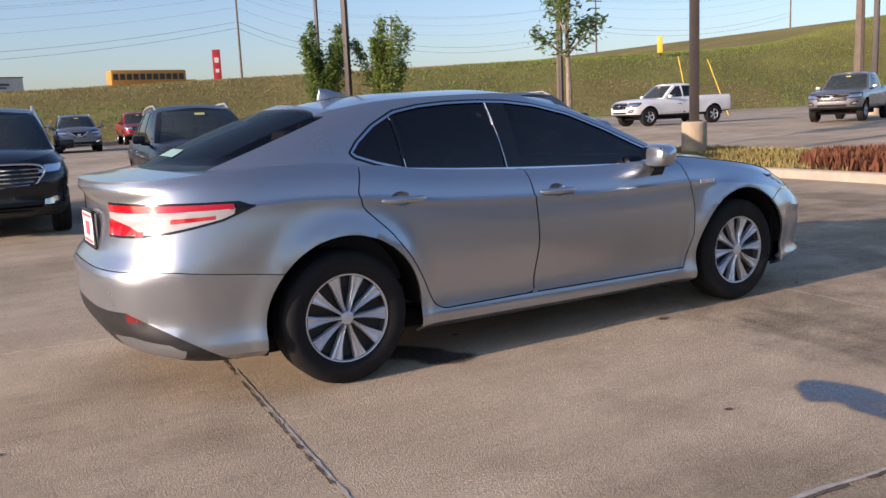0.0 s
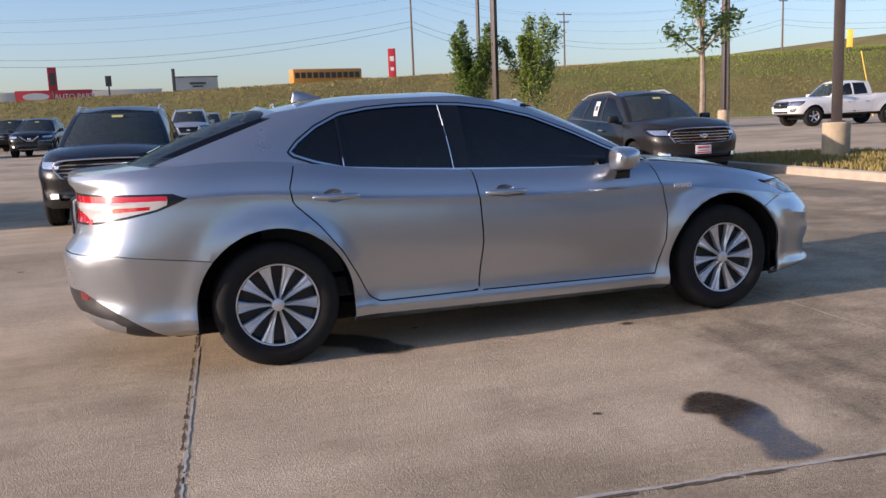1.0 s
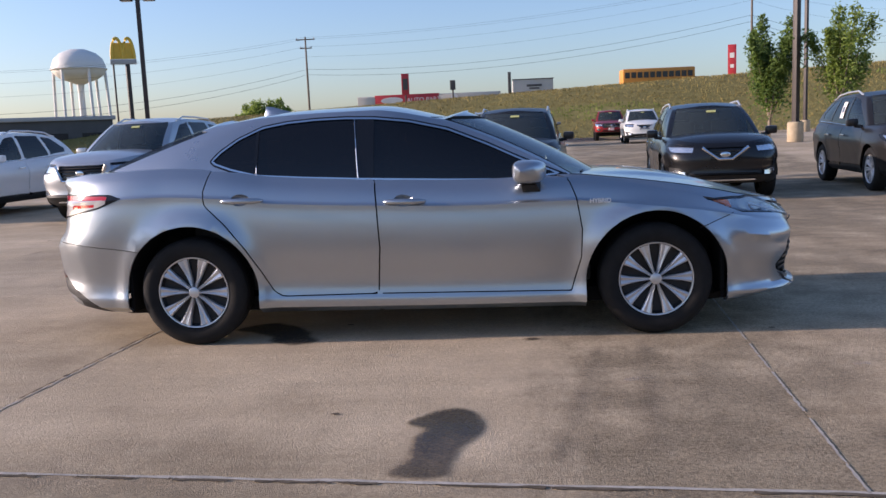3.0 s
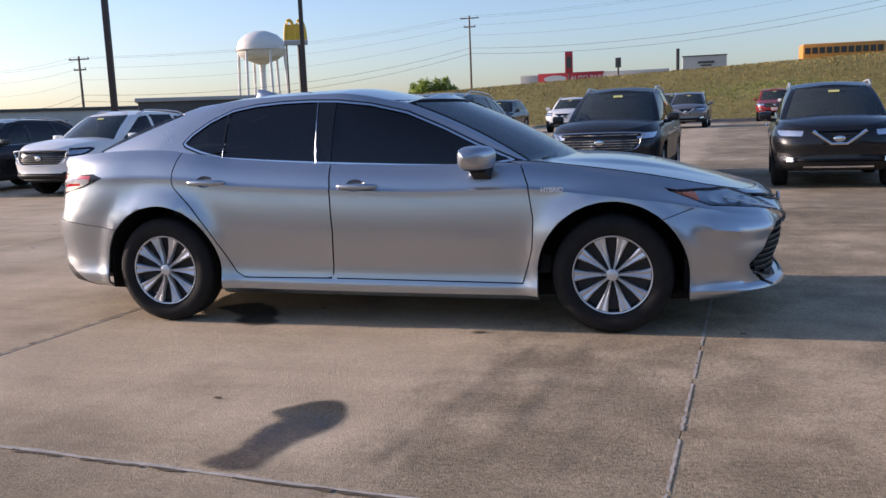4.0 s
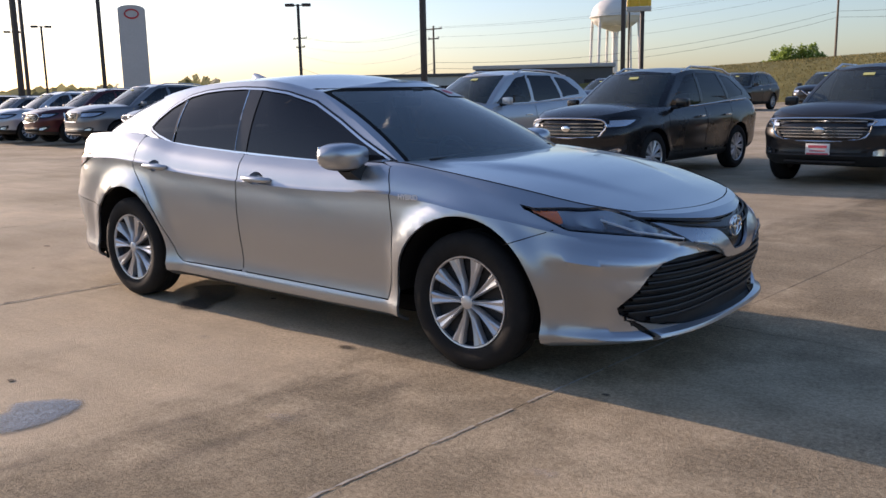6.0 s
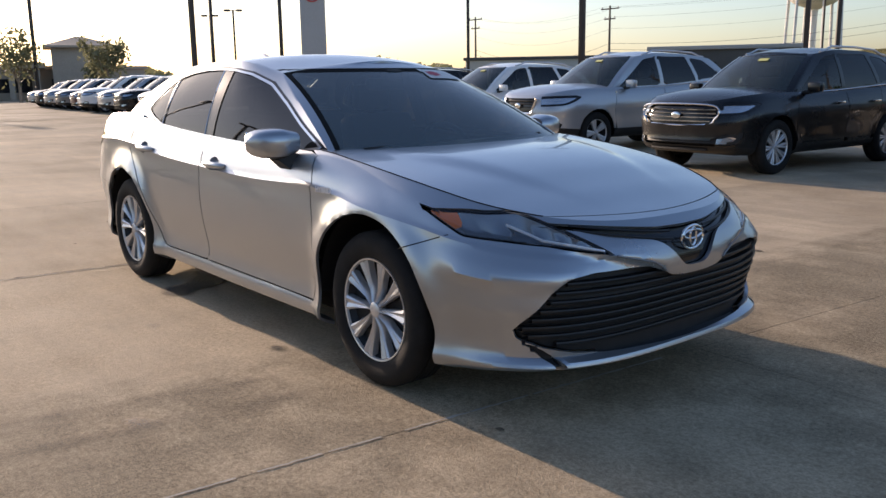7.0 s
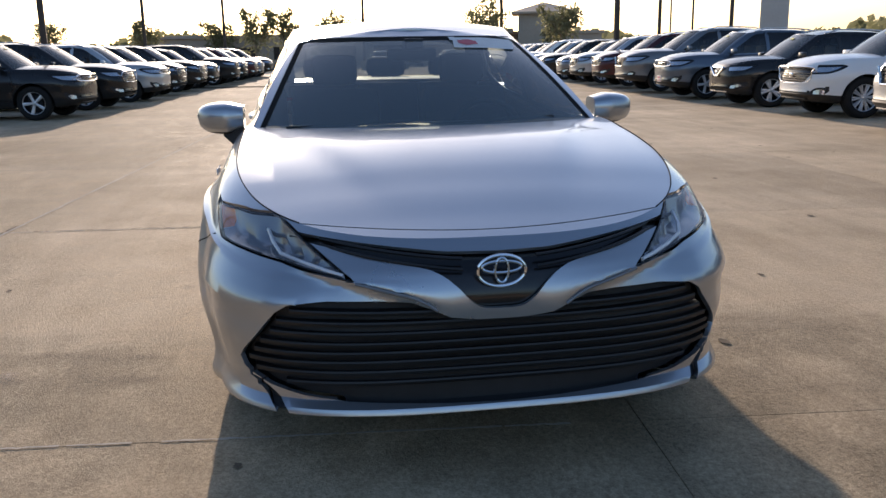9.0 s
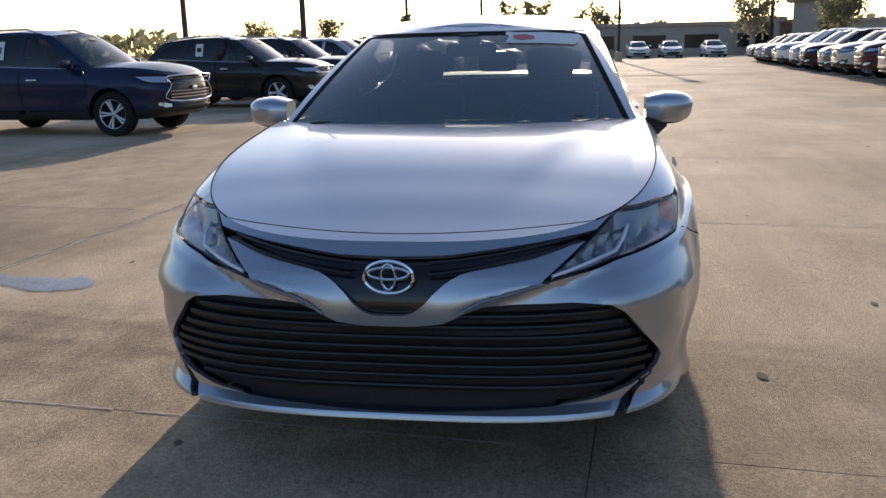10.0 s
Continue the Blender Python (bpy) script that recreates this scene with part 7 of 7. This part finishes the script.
def building(label, x, y, turn, w, d, h, wall, windows=0, roof=None, z0=0.0):
    t = thing("building", label, "building", pose(x, y, z0, 0, 0, turn))
    bm = bmesh.new()
    box(bm, -w / 2, w / 2, 0, d, 0, h, 0.05)
    part("wall", bm, wall, t)
    bm = bmesh.new()
    box(bm, -w / 2 - 0.25, w / 2 + 0.25, -0.25, d + 0.2, h, h + 0.35, 0.06)
    part("parapet", bm, roof or wall, t)
    for i in range(windows):
        bm = bmesh.new()
        cxw = -w / 2 + w * (i + 0.5) / windows
        box(bm, cxw - w / windows * 0.32, cxw + w / windows * 0.32, -0.04, 0.05, h * 0.25, h * 0.7)
        part("window", bm, WINDARK, t)
    return t


building("low dark restaurant building with a flat roof", -38.5, 64.0, 32, 12.5, 8, 3.6, DARKROOF, 4, SIGNGREY)
building("long pale low building far beyond the lot", -66.0, 74.0, 40, 24, 8, 3.6, CANVAS, 6, DARKROOF)
building("pale low shed far beyond the lot", -92.0, 72.0, 48, 22, 8, 2.6, CANVAS, 3, DARKROOF)
building("long tan commercial building in the haze", -86.0, 8.0, 90, 46, 12, 2.9, TANWALL, 9, TANWALL)
tw = thing("building", "square tan tower with a low hipped roof", "building", pose(-84.0, 24.0, 0, 0, 0, 75))
bm = bmesh.new()
box(bm, -2.6, 2.6, -2.6, 2.6, 0, 4.9, 0.05)
part("wall", bm, TANWALL, tw)
bm = bmesh.new()
sheet(bm, [[Vector((sx * w, sy * w, z)) for sx, sy in ((-1, -1), (1, -1), (1, 1), (-1, 1))] for w, z in ((3.3, 4.85), (3.3, 5.05), (0.3, 6.0))], True)
bmesh.ops.recalc_face_normals(bm, faces=bm.faces[:])
part("roof", bm, TANWALL, tw)
bm = bmesh.new()
box(bm, -6.6, -3.2, -1.6, 1.6, 3.0, 3.5, 0.05)
part("canopy", bm, TANWALL, tw)
for sx in (-6.2, -4.0):
    bm = bmesh.new()
    box(bm, sx - 0.25, sx + 0.25, -1.4, -0.9, 0, 3.0, 0.03)
    part("column", bm, TANWALL, tw)

# far trees along the skyline
rnd = random.Random(77)
lv, lf = [], []
for k in range(9000):
    az = math.radians(rnd.uniform(-140, -20))
    d = rnd.uniform(240, 380)
    h = 5.5 + 3.5 * noise.noise(Vector((az * 9, 0, 0))) + 2.0 * noise.noise(Vector((az * 31, 3, 0)))
    c = Vector((d * math.sin(az), d * math.cos(az), max(0.5, h) * rnd.random() ** 0.6))
    s = rnd.uniform(0.8, 1.8)
    a = Vector((rnd.gauss(0, 1), rnd.gauss(0, 1), rnd.gauss(0, 1))).normalized()
    b = a.orthogonal().normalized()
    i = len(lv)
    lv += [c - a * s, c + b * s, c + a * s, c - b * s]
    lf.append((i, i + 1, i + 2, i + 3))
me = bpy.data.meshes.new("far_woods")
me.from_pydata(lv, [], lf)
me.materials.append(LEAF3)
tagged(new("far_woods", me), "hazy line of far trees along the horizon", "woods", "", "stuff")


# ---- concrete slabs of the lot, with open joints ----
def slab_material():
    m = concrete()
    m.name = "slab_concrete"
    b = m.node_tree.nodes["Principled BSDF"]
    src = b.inputs["Base Color"].links[0].from_socket
    info = m.node_tree.nodes.new("ShaderNodeObjectInfo")
    tint = ramp(m, info, "Random", 0.0, 1.0, (0.90, 0.90, 0.90), (1.06, 1.05, 1.03))
    x = m.node_tree.nodes.new("ShaderNodeMixRGB")
    x.blend_type, x.inputs["Fac"].default_value = "MULTIPLY", 1.0
    m.node_tree.links.new(src, x.inputs["Color1"])
    wire(m, tint, "Color", x, "Color2")
    wire(m, x, "Color", b, "Base Color")
    return m


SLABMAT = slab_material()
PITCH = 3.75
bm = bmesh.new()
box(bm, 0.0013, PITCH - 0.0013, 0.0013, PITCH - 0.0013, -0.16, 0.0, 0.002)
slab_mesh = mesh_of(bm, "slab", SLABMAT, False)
paving = tagged(new("paving"), "square concrete slabs of the car lot with dark joints", "paving", "", "structure")
paving.matrix_basis = LOTM
for i in range(int(FIELD[0] / PITCH), int(FIELD[1] / PITCH)):
    for j in range(int(FIELD[2] / PITCH), int(FIELD[3] / PITCH)):
        o = new("slab", slab_mesh)
        o.parent = paving
        o.matrix_basis = pose(PITCH * i, PITCH * j, 0)


def ribbon(name, label, pts, w, z, material, seed, rough=0.5, gaps=0.0):
    """A thin uneven strip lying on the paving."""
    rnd = random.Random(seed)
    bm = bmesh.new()
    rows = []
    n = 420
    for k in range(n + 1):
        t = k / n * (len(pts) - 1)
        i = min(int(t), len(pts) - 2)
        p = Vector(pts[i]).lerp(Vector(pts[i + 1]), t - i)
        d = (Vector(pts[i + 1]) - Vector(pts[i])).normalized()
        nrm = Vector((-d.y, d.x))
        ww = w * (1 + rough * 1.6 * noise.noise(Vector((k * 0.13, seed, 0))) + 0.3 * rough * rnd.uniform(-1, 1))
        s = 0.5 * w * noise.noise(Vector((k * 0.21, seed + 9, 0)))
        rows.append([Vector((*(p + nrm * (s + ww / 2 * q)), z)) for q in (-1, 1)])
    vs = [[bm.verts.new(p) for p in r] for r in rows]
    for k, (a, b) in enumerate(zip(vs, vs[1:])):
        if 0.5 + 0.9 * noise.noise(Vector((k * 0.06, seed + 5, 0))) + 0.35 * noise.noise(Vector((k * 0.31, seed + 7, 0))) >= gaps:
            bm.faces.new((a[0], a[1], b[1], b[0]))
    bm.normal_update()
    return tagged(part(name, bm, material, None, "", False), label, "joint", "", "structure")


def lot(x, y):
    p = LOTM @ Vector((x, y, 0))
    return (p.x, p.y)


ribbon("joint_filler", "pale mortar filling a paving joint", [lot(-16, 0.0), lot(-6, 0.0), lot(6, 0.0)], 0.020, 0.003, SEAL, 1, 0.6, 0.03)
ribbon("joint_dirt", "dark dirt along a paving joint", [lot(-4, -0.022), lot(-1.6, -0.018), lot(3, -0.022)], 0.016, 0.004, JOINT, 2, 0.9, 0.35)
ribbon("joint_dirt", "dark cracked dirt along a paving joint", [lot(-3.765, 4.5), lot(-3.772, 2.0), lot(-3.765, 0.2)], 0.012, 0.004, JOINT, 3, 0.9, 0.30)
ribbon("joint_filler", "pale mortar filling a paving joint", [lot(-3.752, 2.6), lot(-3.75, 0.0), lot(-3.75, -3.7)], 0.012, 0.003, SEAL, 4, 0.7, 0.08)
ribbon("joint_filler", "pale mortar filling a paving joint", [lot(0.0, 3.5), lot(0.0, 0.0)], 0.011, 0.003, SEAL, 5, 0.6, 0.25)
for k in (-2,):
    ribbon("joint_dirt", "dark dirt along a paving joint", [lot(PITCH * k + 0.008, -12), lot(PITCH * k + 0.008, 14)], 0.010, 0.004, JOINT, 20 + k, 0.9, 0.4)


def blot(name, label, pts, z, material, seed, jag=0.012):
    rnd = random.Random(seed)
    out = smooth_poly(pts, 6)
    bm = bmesh.new()
    bm.faces.new([bm.verts.new((x + rnd.gauss(0, jag), y + rnd.gauss(0, jag), z)) for x, y in out])
    bmesh.ops.triangulate(bm, faces=bm.faces[:])
    bm.normal_update()
    if bm.faces[:][0].normal.z < 0:
        bmesh.ops.reverse_faces(bm, faces=bm.faces[:])
    return tagged(part(name, bm, material, None, "", False), label, "stain", "", "structure")


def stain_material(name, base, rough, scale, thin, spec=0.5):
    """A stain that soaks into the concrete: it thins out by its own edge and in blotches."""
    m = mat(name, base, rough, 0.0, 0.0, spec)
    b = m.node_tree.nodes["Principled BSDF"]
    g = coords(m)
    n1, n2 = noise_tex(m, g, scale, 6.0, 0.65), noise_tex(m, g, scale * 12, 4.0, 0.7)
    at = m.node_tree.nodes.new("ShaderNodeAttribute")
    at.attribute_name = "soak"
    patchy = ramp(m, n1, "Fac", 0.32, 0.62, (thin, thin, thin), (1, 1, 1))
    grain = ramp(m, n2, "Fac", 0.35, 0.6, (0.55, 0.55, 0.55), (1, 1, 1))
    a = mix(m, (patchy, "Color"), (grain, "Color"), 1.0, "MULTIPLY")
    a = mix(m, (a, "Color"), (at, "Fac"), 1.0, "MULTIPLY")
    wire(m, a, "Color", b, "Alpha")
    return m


def soak(name, label, pts, z, material, seed, edge=0.05, most=1.0, fade=None):
    """A flat stain whose strength falls off towards its outline. fade(x, y) thins it further."""
    out = smooth_poly(pts, 5)
    f = outline(out)
    x0, x1 = min(p[0] for p in out), max(p[0] for p in out)
    y0, y1 = min(p[1] for p in out), max(p[1] for p in out)
    step = max(0.02, max(x1 - x0, y1 - y0) / 60)
    nx, ny = int((x1 - x0) / step) + 3, int((y1 - y0) / step) + 3
    verts, faces, power = [], [], []
    for j in range(ny):
        for i in range(nx):
            x, y = x0 + (i - 1) * step, y0 + (j - 1) * step
            verts.append((x, y, z))
            d = -f(x, y) + edge * 0.6 * noise.noise(Vector((x * 9, y * 9, seed)))
            power.append(min(1.0, max(0.0, d / edge)) * most * (fade(x, y) if fade else 1.0))
    for j in range(ny - 1):
        for i in range(nx - 1):
            q = (j * nx + i, j * nx + i + 1, (j + 1) * nx + i + 1, (j + 1) * nx + i)
            if max(power[k] for k in q) > 0:
                faces.append(q)
    me = bpy.data.meshes.new(name)
    me.from_pydata(verts, [], faces)
    me.attributes.new("soak", "FLOAT", "POINT").data.foreach_set("value", power)
    me.materials.append(material)
    return tagged(new(name, me), label, "stain", "", "structure")


WET = stain_material("wet_concrete", (0.048, 0.038, 0.028), 0.09, 5.0, 0.85, 0.7)
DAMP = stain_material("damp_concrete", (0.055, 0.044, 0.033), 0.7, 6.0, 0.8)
SCUFF = stain_material("grey_scuff", (0.115, 0.105, 0.095), 0.9, 3.0, 0.0, 0.2)
PALE = stain_material("pale_dust", (0.66, 0.56, 0.44), 0.9, 2.2, 0.0, 0.2)
soak("wet_patch", "dark wet patch running to a paving joint", [(0.06, -2.38), (0.15, -2.24), (0.29, -2.20), (0.38, -2.30), (0.41, -2.50), (0.34, -2.66), (0.30, -2.82), (0.27, -2.985), (0.04, -2.965), (0.10, -2.78), (0.09, -2.60), (0.12, -2.48)], 0.0045, WET, 7, 0.03, 1.0, lambda x, y: 1.0 if y > -2.5 else 1.0 - 0.30 * min(1.0, (-2.5 - y) / 0.4))
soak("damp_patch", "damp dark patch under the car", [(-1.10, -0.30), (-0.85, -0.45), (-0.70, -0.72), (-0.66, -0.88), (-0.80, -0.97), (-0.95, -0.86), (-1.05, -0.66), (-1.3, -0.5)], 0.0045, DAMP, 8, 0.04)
soak("damp_patch", "small dark oil spot on the paving", [(0.60, -0.93), (0.68, -0.90), (0.72, -0.95), (0.65, -0.99)], 0.0045, DAMP, 9, 0.02)
for x0, x1, w, most in ((0.64, 0.97, 0.11, 0.5), (0.80, 1.06, 0.06, 0.4), (1.00, 1.22, 0.13, 0.4), (1.32, 1.50, 0.08, 0.3)):
    soak("tyre_scuff", "faint grey tyre scuff dragged across the slab", [(x0, -2.75), (x0 + w, -2.78), (x0 + w + 0.5 * (x1 - x0), -2.0), (x1 + w, -1.22), (x1, -1.18), (x0 + 0.5 * (x1 - x0), -2.0)], 0.0035, SCUFF, 31, 0.05, 0.7 * most)
for x, y, s in ((1.15, -1.80, 0.075), (2.30, -1.62, 0.06), (-0.15, -1.25, 0.05)):
    soak("pale_smudge", "small pale smudge of dried dust", [(x - s, y - 0.5 * s), (x + 0.8 * s, y - 0.7 * s), (x + s, y + 0.4 * s), (x - 0.3 * s, y + 0.8 * s)], 0.0035, PALE, 41, 0.04, 0.6)
rnd = random.Random(5)
for k in range(40):
    x, y, s = rnd.uniform(-9, 7), rnd.uniform(-6, 6), rnd.uniform(0.008, 0.03)
    a = rnd.uniform(0, 6.28)
    blot("dirt_speck", "small dark speck of dirt on concrete", [(x + s * math.cos(a + q) * (1 + rnd.random()), y + s * math.sin(a + q)) for q in (0, 1.2, 2.5, 3.7, 5.0)], 0.0045, JOINT, 60 + k, 0.002)
